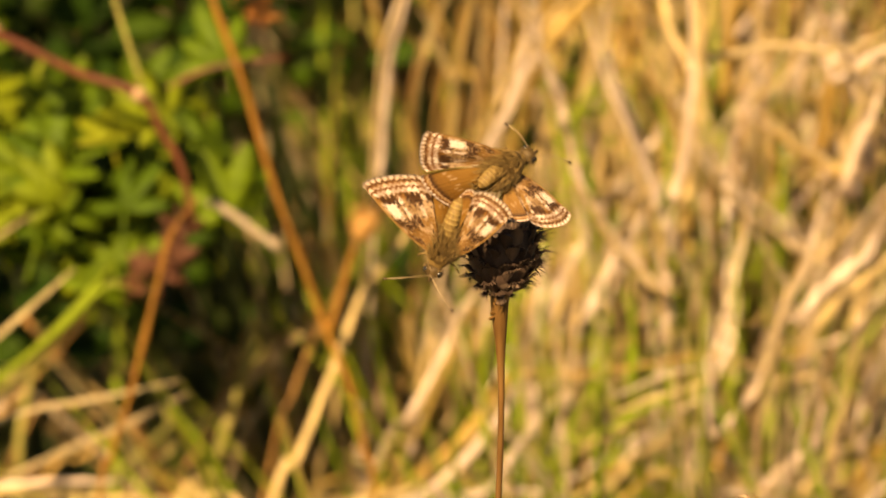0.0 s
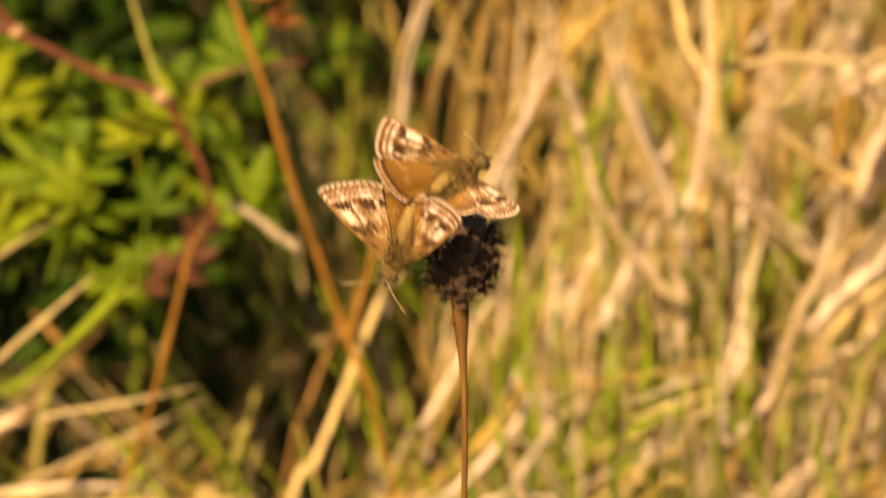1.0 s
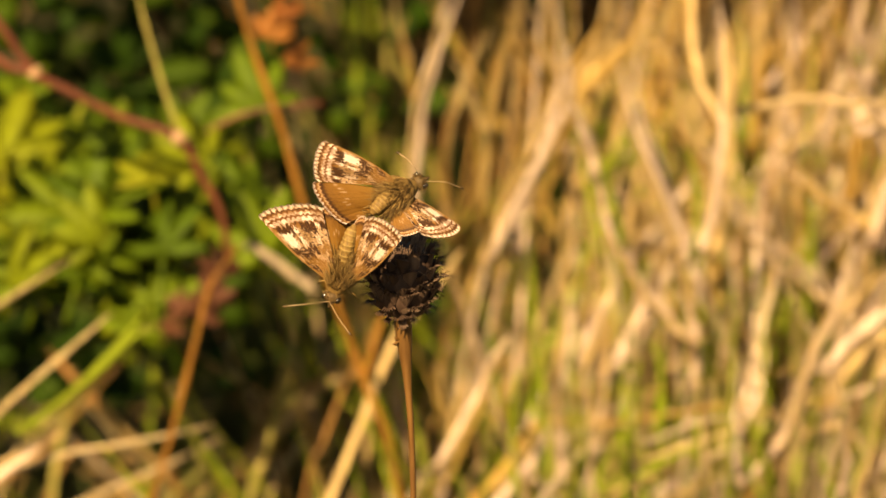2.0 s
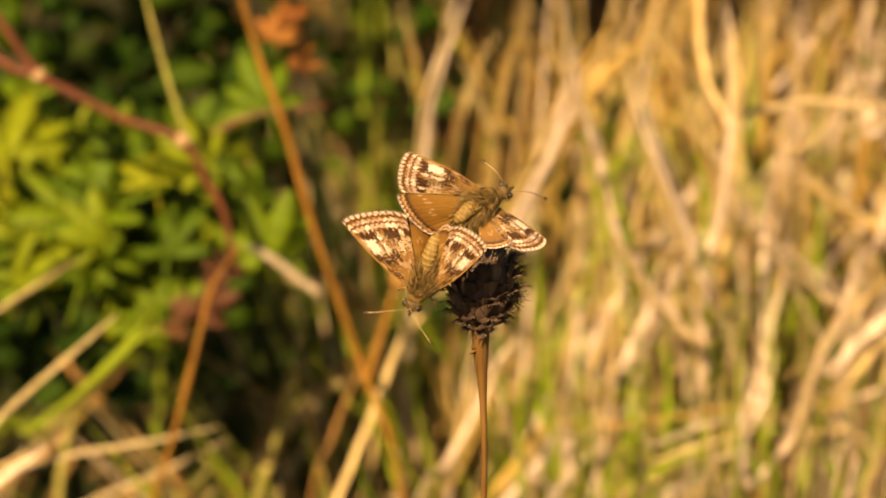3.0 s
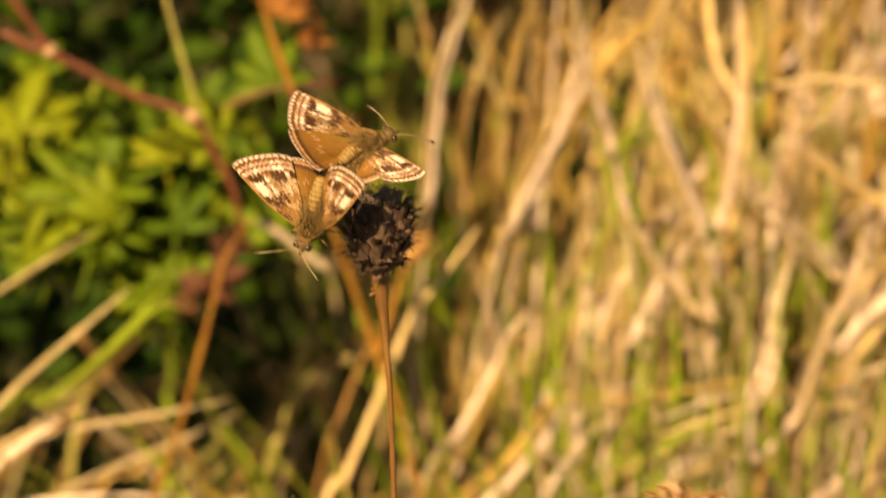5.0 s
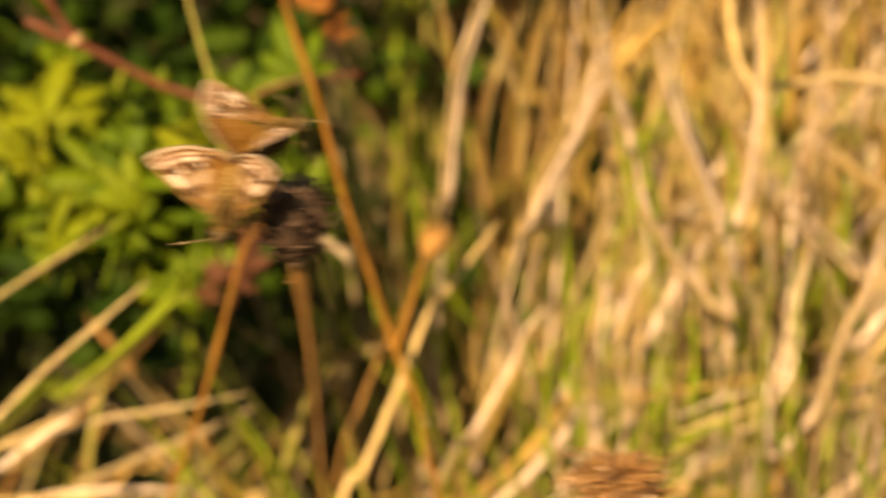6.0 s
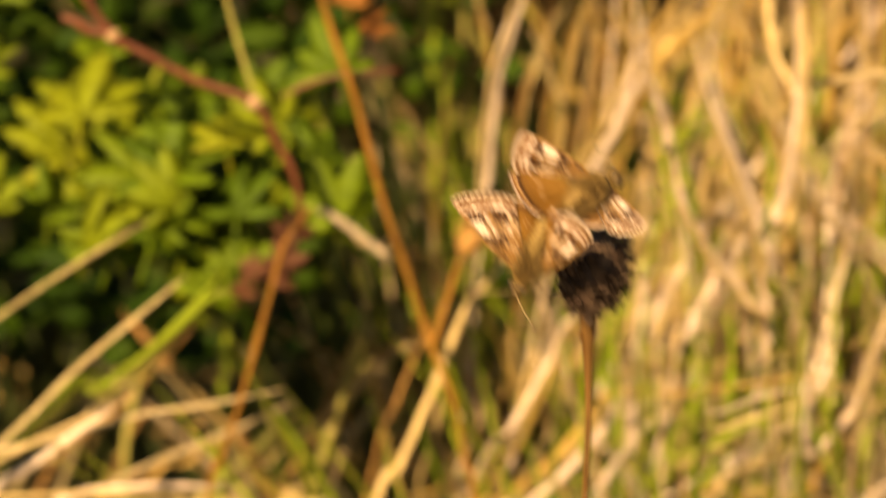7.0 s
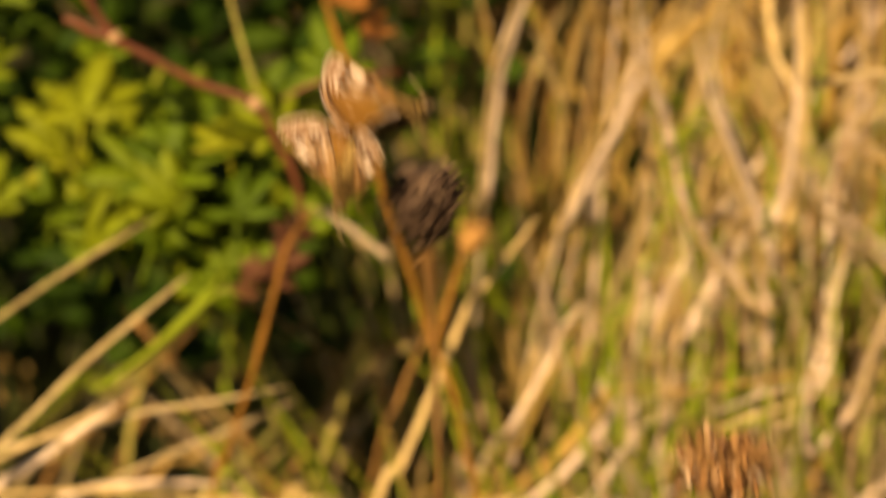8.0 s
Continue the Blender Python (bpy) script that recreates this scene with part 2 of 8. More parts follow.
        colour = blend(nt, several(zone(0.10, 0.70, 0.03), maths(nt, "LESS_THAN", grain, 0.42), 0.55), colour, cream)
        colour = blend(nt, several(zone(0.76, 0.93, 0.02), maths(nt, "GREATER_THAN", chance(71.5), 0.5), 0.5), colour, rust)
        fleck = noise_of(nt, 62.0, 2.0, uv.outputs[0], stretch=(1.0, 0.7, 1.0))
        colour = blend(nt, several(zone(0.12, 0.93, 0.03), maths(nt, "GREATER_THAN", fleck, 0.58), 0.7), colour, rust)
        # the large whitish patch near the front edge
        colour = blend(nt, several(zone(0.52, 0.70), zone(0.08, 0.30, 0.04, maths(nt, "ADD", v, maths(nt, "MULTIPLY", ragged, 1.5))), 0.95), colour, white)
    else:
        colour = blend(nt, several(zone(0.60, 0.68, 0.015), maths(nt, "GREATER_THAN", chance(5.5), 0.5), maths(nt, "GREATER_THAN", arch, 0.75), 0.6), colour, cream)
    vein = maths(nt, "LESS_THAN", arch, 0.13)
    colour = blend(nt, maths(nt, "MULTIPLY", vein, 0.35 if fore else 0.15), colour, rust if fore else tan)
    check = maths(nt, "MULTIPLY", maths(nt, "GREATER_THAN", u, 0.955), maths(nt, "GREATER_THAN", maths(nt, "SINE", maths(nt, "MULTIPLY", v, 62.0)), 0.35))
    colour = blend(nt, maths(nt, "MULTIPLY", check, 0.65), colour, rust)
    if fore:
        colour = blend(nt, several(maths(nt, "LESS_THAN", v, 0.045), maths(nt, "LESS_THAN", u, 0.85), 0.85), colour, tan)
    # worn patches and dusty scales
    worn = ramp_node(nt, [(0.55, (1, 1, 1)), (0.75, (0.72, 0.64, 0.52))])
    link(nt, noise_of(nt, 6.0, 3.0, uv.outputs[0]), worn.inputs["Fac"])
    colour = blend(nt, 1.0, colour, worn.outputs["Color"], "MULTIPLY")
    scales = noise_of(nt, 120.0, 3.0, uv.outputs[0], stretch=(0.6, 1.0, 1))
    dust = ramp_node(nt, [(0.3, (0.66, 0.62, 0.56)), (0.7, (1.18, 1.16, 1.13))])
    link(nt, scales, dust.inputs["Fac"])
    colour = blend(nt, 1.0, colour, dust.outputs["Color"], "MULTIPLY")
    link(nt, colour, bsdf.inputs["Base Color"])
    bsdf.inputs["Roughness"].default_value = 0.6
    bsdf.inputs["Specular IOR Level"].default_value = 0.2
    bumper = nt.nodes.new("ShaderNodeBump")
    bumper.inputs["Strength"].default_value, bumper.inputs["Distance"].default_value = 0.35, 0.00012
    link(nt, maths(nt, "ADD", scales, maths(nt, "MULTIPLY", arch, 0.3)), bumper.inputs["Height"])
    link(nt, bumper.outputs[0], bsdf.inputs["Normal"])
    thin = nt.nodes.new("ShaderNodeBsdfTranslucent")
    link(nt, colour, thin.inputs["Color"])
    mix = nt.nodes.new("ShaderNodeMixShader")
    mix.inputs[0].default_value = 0.22
    link(nt, bsdf.outputs[0], mix.inputs[1])
    link(nt, thin.outputs[0], mix.inputs[2])
    link(nt, mix.outputs[0], nt.nodes["Material Output"].inputs["Surface"])
    return m


forewing_skin = wing_material("forewing_skin", True)
hindwing_skin = wing_material("hindwing_skin", False)


# ---- mesh tools ----
def curve_through(points, steps=5):
    """A smooth line through the points."""
    p = [np.array(q, float) for q in points]
    p = [2 * p[0] - p[1]] + p + [2 * p[-1] - p[-2]]
    line = []
    for i in range(1, len(p) - 2):
        a, b, c, d = p[i - 1], p[i], p[i + 1], p[i + 2]
        for k in range(steps):
            t = k / steps
            line.append(0.5 * (2 * b + (c - a) * t + (2 * a - 5 * b + 4 * c - d) * t * t + (3 * b - a - 3 * c + d) * t ** 3))
    line.append(p[-2])
    return line


class Solid:
    """Gathers rings and patches into one mesh."""

    def __init__(self):
        self.verts, self.faces, self.uvs = [], [], []

    def tube(self, points, radii, sides=8, flat=1.0, across=(1.0, 0.0, 0.0)):
        base, n = len(self.verts), len(points)
        across = np.array(across, float)
        for i in range(n):
            d = np.array(points[min(i + 1, n - 1)]) - np.array(points[max(i - 1, 0)])
            d = d / (np.linalg.norm(d) + 1e-12)
            a = across - d * (across @ d)
            if np.linalg.norm(a) < 1e-3:
                a = np.cross(d, (0.31, 0.2, 0.93))
            a = a / np.linalg.norm(a)
            b = np.cross(d, a)
            r = radii[i] if hasattr(radii, "__len__") else radii
            for k in range(sides):
                w = 2 * math.pi * k / sides
                self.verts.append(np.array(points[i]) + a * math.cos(w) * r + b * math.sin(w) * r * flat)
        for i in range(n - 1):
            for k in range(sides):
                j = (k + 1) % sides
                self.faces.append((base + i * sides + k, base + i * sides + j, base + (i + 1) * sides + j, base + (i + 1) * sides + k))
        self.faces.append(tuple(base + k for k in reversed(range(sides))))
        self.faces.append(tuple(base + (n - 1) * sides + k for k in range(sides)))

    def ball(self, centre, axes, rings=8, sides=12):
        """An egg with the three half axes given as vectors."""
        base = len(self.verts)
        x, y, z = [np.array(a, float) for a in axes]
        for i in range(rings + 1):
            f = math.pi * i / rings
            for k in range(sides):
                w = 2 * math.pi * k / sides
                self.verts.append(np.array(centre) + z * math.cos(f) + (x * math.cos(w) + y * math.sin(w)) * max(math.sin(f), 0.02))
        for i in range(rings):
            for k in range(sides):
                j = (k + 1) % sides
                self.faces.append((base + i * sides + k, base + (i + 1) * sides + k, base + (i + 1) * sides + j, base + i * sides + j))
        self.faces.append(tuple(base + k for k in range(sides)))
        self.faces.append(tuple(base + rings * sides + k for k in reversed(range(sides))))

    def leaflet(self, root, tip, normal, width, cup=0.2, droop=0.0, teeth=4):
        """A leaflet with a folded midrib and saw-toothed sides."""
        root, tip, normal = np.array(root, float), np.array(tip, float), np.array(normal, float)
        d = tip - root
        length = np.linalg.norm(d)
        side = np.cross(d, normal)
        side = side / (np.linalg.norm(side) + 1e-12)
        up = np.cross(side, d / length)
        base, rows = len(self.verts), 2 * teeth + 1
        for i in range(rows + 1):
            t = i / rows
            w = math.sin(math.pi * min(1.0, t * 0.86 + 0.06)) ** 0.8 * (1.0 if i % 2 else 0.74)
            c = root + d * t - up * droop * length * t * t
            h = width * w / 2
            back = d * (0.06 if i % 2 else 0.0)
            self.verts += [c - side * h + up * cup * h + back, c, c + side * h + up * cup * h + back, c - up * 0.03 * width]
        for i in range(rows):
            a, b = base + 4 * i, base + 4 * i + 4
            self.faces += [(a, a + 1, b + 1, b), (a + 1, a + 2, b + 2, b + 1), (a + 2, a + 3, b + 3, b + 2), (a + 3, a, b, b + 3)]

    def petal(self, root, tip, normal, width, cup=0.2, thick=0.06, droop=0.0):
        """A leaf-shaped blade with a midrib fold and thickness."""
        root, tip, normal = np.array(root, float), np.array(tip, float), np.array(normal, float)
        d = tip - root
        length = np.linalg.norm(d)
        side = np.cross(d, normal)
        side = side / (np.linalg.norm(side) + 1e-12)
        up = np.cross(side, d / length)
        base = len(self.verts)
        prof = ((0.0, 0.12), (0.25, 0.8), (0.55, 1.0), (0.82, 0.62), (1.0, 0.06))
        for t, w in prof:
            c = root + d * t - up * droop * length * t * t
            h = width * w / 2
            self.verts += [c - side * h + up * cup * h, c, c + side * h + up * cup * h, c - up * thick * width]
        for i in range(len(prof) - 1):
            a, b = base + 4 * i, base + 4 * i + 4
            self.faces += [(a, a + 1, b + 1, b), (a + 1, a + 2, b + 2, b + 1), (a + 2, a + 3, b + 3, b + 2), (a + 3, a, b, b + 3)]

    def mesh(self, name, smooth=True):
        me = bpy.data.meshes.new(name)
        me.from_pydata([tuple(map(float, v)) for v in self.verts], [], self.faces)
        me.validate()
        if smooth:
            me.polygons.foreach_set("use_smooth", [True] * len(me.polygons))
        me.update()
        return me


def part(name, shape, material, parent, label="", smooth=True):
    me = shape if isinstance(shape, bpy.types.Mesh) else shape.mesh(name, smooth)
    if not me.materials:
        me.materials.append(material)
    ob = new(name, me)
    ob.parent = parent
    return tagged(ob, label)


def thing(name, at, label, category, group=""):
    ob = new(name)
    ob.empty_display_size = 0.01
    ob.matrix_world = Matrix.Translation(at)
    return tagged(ob, label, category, group)


def solo(name, shape, material, label, category, group="", kind="", smooth=True):
    me = shape if isinstance(shape, bpy.types.Mesh) else shape.mesh(name, smooth)
    me.materials.append(material)
    return tagged(new(name, me), label, category, group, kind)


# ---- ground ----
def ground():
    s = Solid()
    side = 81
    steps = np.linspace(-1, 1, side)
    reach = np.sign(steps) * (np.abs(steps) * 1.6 + np.abs(steps) ** 7 * 900)
    for y in reach:
        for x in reach:
            near = 1 / (1 + (x * x + y * y) * 0.2)
            s.verts.append(np.array((x, y, -0.004 + 0.012 * near * noise.noise((x * 6, y * 6, 0.3)) + 0.25 * (1 - near) * noise.noise((x * 0.05, y * 0.05, 1.7)))))
    for i in range(side - 1):
        for j in range(side - 1):
            a = i * side + j
            s.faces.append((a, a + 1, a + side + 1, a + side))
    solo("ground", s, soil, "dark earth with dead grass litter under the meadow", "ground", kind="structure")


def blades(name, seed, count, place, heights, widths, lean, material, label, category, droop=0.25, rings=6):
    """A mass of single blades, each a folded strip with its own bend."""
    g = np.random.RandomState(seed)
    xy = np.array([place(g) for _ in range(count)])
    x, y = xy[:, 0], xy[:, 1]
    base_z = xy[:, 2] if xy.shape[1] > 2 else np.zeros(count)
    h = g.uniform(*heights, count) * g.uniform(0.7, 1.0, count)
    half = g.uniform(*widths, count) / 2
    lx = g.normal(lean[0], lean[1], count)
    ly = g.normal(0.0, 0.16, count)
    bend = g.uniform(-1, 1, count) * droop
    bend_y = g.uniform(-0.7, 0.7, count) * droop
    turn = g.uniform(-0.9, 0.9, count)
    t = np.linspace(0, 1, rings)
    cx = x[:, None] + h[:, None] * (lx[:, None] * t + bend[:, None] * t ** 2.2)
    cy = y[:, None] + h[:, None] * (ly[:, None] * t + bend_y[:, None] * t ** 2.2)
    cz = base_z[:, None] + h[:, None] * (t - 0.5 * np.abs(bend)[:, None] * t ** 3)
    wide = half[:, None] * (0.75 + 0.35 * t) * (1 - 0.93 * np.clip((t - 0.55) / 0.45, 0, 1) ** 1.6)
    sx, sy = np.cos(turn)[:, None], np.sin(turn)[:, None]
    v = np.empty((count, rings, 3, 3))
    v[:, :, 0] = np.stack([cx - wide * sx, cy - wide * sy, cz], -1)
    v[:, :, 1] = np.stack([cx + wide * sx, cy + wide * sy, cz], -1)
    v[:, :, 2] = np.stack([cx - 0.35 * wide * sy, cy + 0.35 * wide * sx, cz], -1)
    k = np.arange(count)[:, None, None] * rings * 3
    r = np.arange(rings - 1)[None, :, None] * 3
    quad = []
    for a, b in ((0, 1), (1, 2), (2, 0)):
        quad.append(np.concatenate([k + r + a, k + r + b, k + r + b + 3, k + r + a + 3], -1).reshape(-1, 4))
    faces = np.concatenate(quad)
    me = bpy.data.meshes.new(name)
    me.vertices.add(count * rings * 3)
    me.vertices.foreach_set("co", v.reshape(-1))
    me.loops.add(faces.size)
    me.loops.foreach_set("vertex_index", faces.reshape(-1))
    me.polygons.add(len(faces))
    me.polygons.foreach_set("loop_start", np.arange(0, faces.size, 4))
    me.update(calc_edges=True)
    me.validate()
    me.polygons.foreach_set("use_smooth", [True] * len(me.polygons))
    me.materials.append(material)
    return tagged(new(name, me), label, category, kind="stuff")


def masses():
    def dry_right(g):
        while True:
            x, y = g.uniform(-0.05, 0.42), g.uniform(0.40, 1.15)
            if x > 0.034 - 0.02 * (y - 0.43) or g.rand() < 0.03:
                return x + 0.02 * math.sin(y * 40), y
    blades("dry_grass", 11, 1400, dry_right, (0.13, 0.33), (0.0014, 0.0040), (0.08, 0.30), straw_mass, "dense stand of dry straw-coloured meadow grass", "grass", 0.18)
    blades("dry_grass", 12, 26, lambda g: (g.uniform(-0.42, -0.03), g.uniform(0.34, 1.1)), (0.08, 0.19), (0.002, 0.0045), (0.05, 0.35), straw_mass, "thin dry grass blades below the bush", "grass", 0.5)
    blades("dry_grass", 18, 800, lambda g: (g.uniform(0.002, 0.34), g.uniform(0.25, 0.44)), (0.09, 0.19), (0.0010, 0.0036), (0.10, 0.34), straw_mass, "shorter bent straw in front of the taller grass", "grass", 0.22)
    blades("dry_grass", 20, 420, lambda g: (g.uniform(0.006, 0.30), g.uniform(0.19, 0.30)), (0.11, 0.21), (0.0010, 0.0032), (0.10, 0.38), straw_mass, "low tufts of pale straw in front", "grass", 0.2)
    blades("dry_grass", 24, 380, lambda g: (g.uniform(0.0, 0.30), g.uniform(0.22, 0.36)), (0.12, 0.24), (0.0010, 0.0026), (0.10, 0.45), straw_pale_mass, "bleached straw leaning over in front of the taller grass", "grass", 0.2)
    blades("dry_grass", 25, 300, lambda g: (g.uniform(0.03, 0.40), g.uniform(0.45, 0.65)), (0.18, 0.34), (0.0010, 0.0026), (0.10, 0.35), straw_pale_mass, "fine bleached straw among the taller grass", "grass", 0.15)
    blades("green_grass", 22, 620, lambda g: (g.uniform(0.01, 0.15), g.uniform(0.12, 0.24)), (0.14, 0.25), (0.0010, 0.0028), (0.06, 0.35), green_fresh, "fresh green grass shoots in front of the straw", "grass", 0.3)
    blades("green_grass", 19, 700, lambda g: (g.uniform(-0.012, 0.32), g.uniform(0.27, 0.46)), (0.10, 0.26), (0.0012, 0.0040), (0.04, 0.2), green_fresh, "fresh yellow-green grass blades in front of the straw", "grass", 0.3)
    blades("green_grass", 13, 900, lambda g: (g.uniform(-0.004, 0.40), g.uniform(0.38, 0.8)), (0.12, 0.27), (0.002, 0.005), (0.03, 0.25), green_mass, "fresh green grass blades between the straw", "grass", 0.22)
    blades("dead_grass", 27, 170, lambda g: (g.uniform(0.0, 0.085), g.uniform(0.46, 0.75)), (0.26, 0.46), (0.002, 0.006), (0.05, 0.2), thatch_shaded, "grass between the straw, its brown darkened with the shade of the gaps", "grass", 0.2)
    blades("green_grass", 23, 260, lambda g: (g.uniform(0.0, 0.30), g.uniform(0.8, 1.2)), (0.2, 0.5), (0.003, 0.007), (0.0, 0.2), green_shaded, "green grass blades far back between the straw, coloured dark as shade", "grass", 0.3)
    blades("green_grass", 14, 380, lambda g: (g.uniform(-0.42, 0.0), g.uniform(0.40, 0.95)), (0.08, 0.24), (0.002, 0.005), (0.0, 0.25), green_shaded, "green grass blades under the bush, its shade put into their colour", "grass", 0.3)
    def around(g):
        while True:
            r, a = 3.4 * g.rand() ** 0.8 + abs(g.normal(0, 0.8)), g.uniform(0, 2 * math.pi)
            x, y = r * math.cos(a), 0.5 + r * math.sin(a)
            if (abs(x) > 0.42 or y > 1.1 or y < 0.2) and not (abs(x) < 0.25 and -1.2 < y < 0.25):
                return x, y
    blades("meadow_grass", 15, 10000, around, (0.10, 0.32), (0.003, 0.007), (0.05, 0.25), straw_mass, "dry meadow grass round the plants", "grass", 0.4, 5)
    blades("meadow_grass", 16, 11000, around, (0.06, 0.22), (0.003, 0.008), (0.0, 0.25), green_mass, "green meadow grass round the plants", "grass", 0.4, 5)
    blades("short_grass", 17, 1500, lambda g: (g.uniform(-0.42, 0.42), g.uniform(-1.3, 0.34)), (0.02, 0.085), (0.002, 0.005), (0.0, 0.4), green_mass, "short green turf at the foot of the knapweed", "grass", 0.5, 5)
    blades("dead_grass", 30, 500, lambda g: (g.uniform(0.03, 0.40), g.uniform(0.42, 0.8)), (0.16, 0.34), (0.002, 0.006), (0.05, 0.3), thatch_shaded, "grass deep in the stand, its brown darkened with shade", "grass", 0.3)
    blades("dry_grass", 31, 330, lambda g: (g.uniform(0.035, 0.20), g.uniform(0.16, 0.30)), (0.17, 0.32), (0.0007, 0.0016), (0.20, 0.22), straw_pale_mass, "thin straight straws leaning across each other", "grass", 0.12)
    blades("dry_grass", 33, 26, lambda g: (g.uniform(-0.045, 0.015), g.uniform(0.30, 0.50)), (0.17, 0.30), (0.0008, 0.0020), (0.0, 0.13), straw_mass, "thin dry blades at the shady edge of the bush", "grass", 0.12)
    blades("green_grass", 34, 110, lambda g: (g.uniform(-0.05, 0.015), g.uniform(0.30, 0.50)), (0.15, 0.29), (0.0010, 0.0024), (0.0, 0.13), green_shaded, "thin green blades at the bush edge, coloured dark as shade", "grass", 0.12)
    # fallen stems lying on the ground
    g = np.random.RandomState(21)
    s = Solid()
    for _ in range(420):
        x, y, a, n = g.uniform(-0.5, 0.5), g.uniform(0.15, 1.1), g.uniform(0, math.pi), g.uniform(0.05, 0.16)
        z = g.uniform(0.004, 0.05)
        d = np.array((math.cos(a), math.sin(a) * 0.6, g.uniform(-0.1, 0.22)))
        p = np.array((x, y, z))
        s.tube([p - d * n / 2, p + np.array((0, 0, 0.006)), p + d * n / 2], [0.0012, 0.0015, 0.0008], 5, 0.5)
    solo("fallen_stems", s, straw_mass, "fallen dry stems and straw lying on the ground", "litter", kind="stuff")


# ---- single stalks ----
LABELS = {
    "pale": "pale straw-coloured dry grass stalk", "bleached": "pinkish white sun-bleached dry grass stalk", "gold": "golden brown dry grass stalk", "grey": "weathered greyish dry grass stalk",
    "olive": "yellow-green half-dry grass stalk", "brown": "dark brown dead plant stalk", "green": "fresh green grass blade",
}


def dry_stalk(kind, points, half):
    line = curve_through(points, 5)
    n = len(line)
    g = np.random.RandomState(int(abs(points[0][0]) * 1e4) + n)
    phase, kink = g.uniform(0, 6), g.uniform(0.4, 1.0)
    radii = [half * (0.12 + 0.88 * min(1.0, i / (n * 0.30)) ** 0.7) * (0.94 + 0.06 * math.sin(i * kink + phase)) for i in range(n)]
    line = [p + np.array((g.normal(0, half * 0.025), g.normal(0, half * 0.05), 0)) for p in line]
    s = Solid()
    s.tube(line, radii, 8, 0.5 if kind != "brown" else 0.8, (1.0, g.uniform(-0.5, 0.5), 0))
    foot = line[-1]
    for i in range(len(s.verts)):
        s.verts[i] = s.verts[i] - foot
    ob = solo("green_grass_stalk" if kind == "green" else "dry_grass_stalk", s, straw[kind], LABELS[kind], "grass", "single stalks")
    ob.location = foot
    if half > 0.0011 and kind != "green" and g.rand() < 0.6:
        # a swollen joint and the torn leaf sheath below it
        i = int(n * g.uniform(0.35, 0.55))
        at, along = line[i] - foot, (line[i + 1] - line[i - 1]) / np.linalg.norm(line[i + 1] - line[i - 1])
        across = np.cross(along, (0.2, 1.0, 0.1))
        across = across / np.linalg.norm(across)
        s = Solid()
        s.ball(at, (across * radii[i] * 1.25, np.cross(along, across) * radii[i] * 0.8, along * half * 1.3), 6, 8)
        part("node", s, straw["grey" if kind != "grey" else "brown"], ob, "darker swollen joint")
        s = Solid()
        s.tube([line[k] - foot + across * radii[k] * 0.12 for k in range(i, min(n, i + 5))], [radii[k] * 1.12 for k in range(i, min(n, i + 5))], 8, 0.55, across)
        part("sheath", s, straw[kind], ob)
    return ob


TUFTS = {
    "pale": "tuft of pale straw-coloured dry grass blades", "bleached": "tuft of pinkish white sun-bleached dry grass blades", "gold": "tuft of golden brown dry grass blades", "grey": "tuft of weathered greyish dry grass blades",
    "olive": "tuft of yellow-green half-dry grass blades", "brown": "dark brown dead plant stalks", "green": "tuft of fresh green grass blades",
}
MATES = {"bleached": ("bleached", "pale", "bleached"), "pale": ("pale", "bleached", "gold"), "gold": ("gold", "pale", "gold"), "grey": ("grey", "pale", "brown"), "green": ("green", "green", "olive"), "olive": ("olive", "green", "olive"), "brown": ("brown", "grey", "brown")}


def stalk_tuft(kind, points, half, broad):
    """Two to five flat blades that grow close together along one line. broad: the number of points, from the tip, before they narrow to the foot."""
    g = np.random.RandomState(int(abs(points[0][0] * 7 + points[0][2]) * 1e5) % 99991)
    rows = [np.array(p) for p in points]
    foot = rows[-1]
    ob = thing("grass_tuft", tuple(foot), TUFTS[kind], "grass", "tufts in the dry grass")
    along = rows[broad - 1] - rows[0]
    side = np.cross(along / np.linalg.norm(along), (0, 1.0, 0))
    for k in range(1 if len(rows) == broad else 2 if half < 0.0012 else 3):
        first, last = g.uniform(-0.7, 0.7) * half, g.uniform(-1.0, 1.0) * half
        deep = np.array((0, g.uniform(-0.012, 0.012), 0))
        tip = rows[0] - (rows[1] - rows[0]) / np.linalg.norm(rows[1] - rows[0]) * g.uniform(0.003, 0.006 if kind == "green" else 0.022) + side * g.normal(0, 0.0025)
        line = [tip + side * first] + [p + side * (first + (last - first) * min(1.0, i / (broad - 1))) for i, p in enumerate(rows)]
        line = [p + deep - foot for p in line]
        if len(rows) > broad:
            line[-1] = np.array((g.normal(0, 0.003), g.normal(0, 0.003), 0))
        line = curve_through(line, 5)
        n, full = len(line), 5 * broad
        wide, phase, kink = min(0.0013, half * g.uniform(0.34, 0.64)), g.uniform(0, 6), g.uniform(0.4, 1.0)
        radii = [wide * (0.08 + 0.92 * min(1.0, i / 8) ** 0.8) * (1 - 0.75 * min(1.0, max(0.0, (i - full) / 5))) * (0.96 + 0.04 * math.sin(i * kink + phase)) for i in range(n)]
        s = Solid()
        s.tube(line, radii, 6, 0.16 if kind != "brown" else 0.8, side + np.array((0, g.uniform(-0.8, 0.8), 0)))
        part("blade", s, straw[MATES[kind][k % 3]], ob)


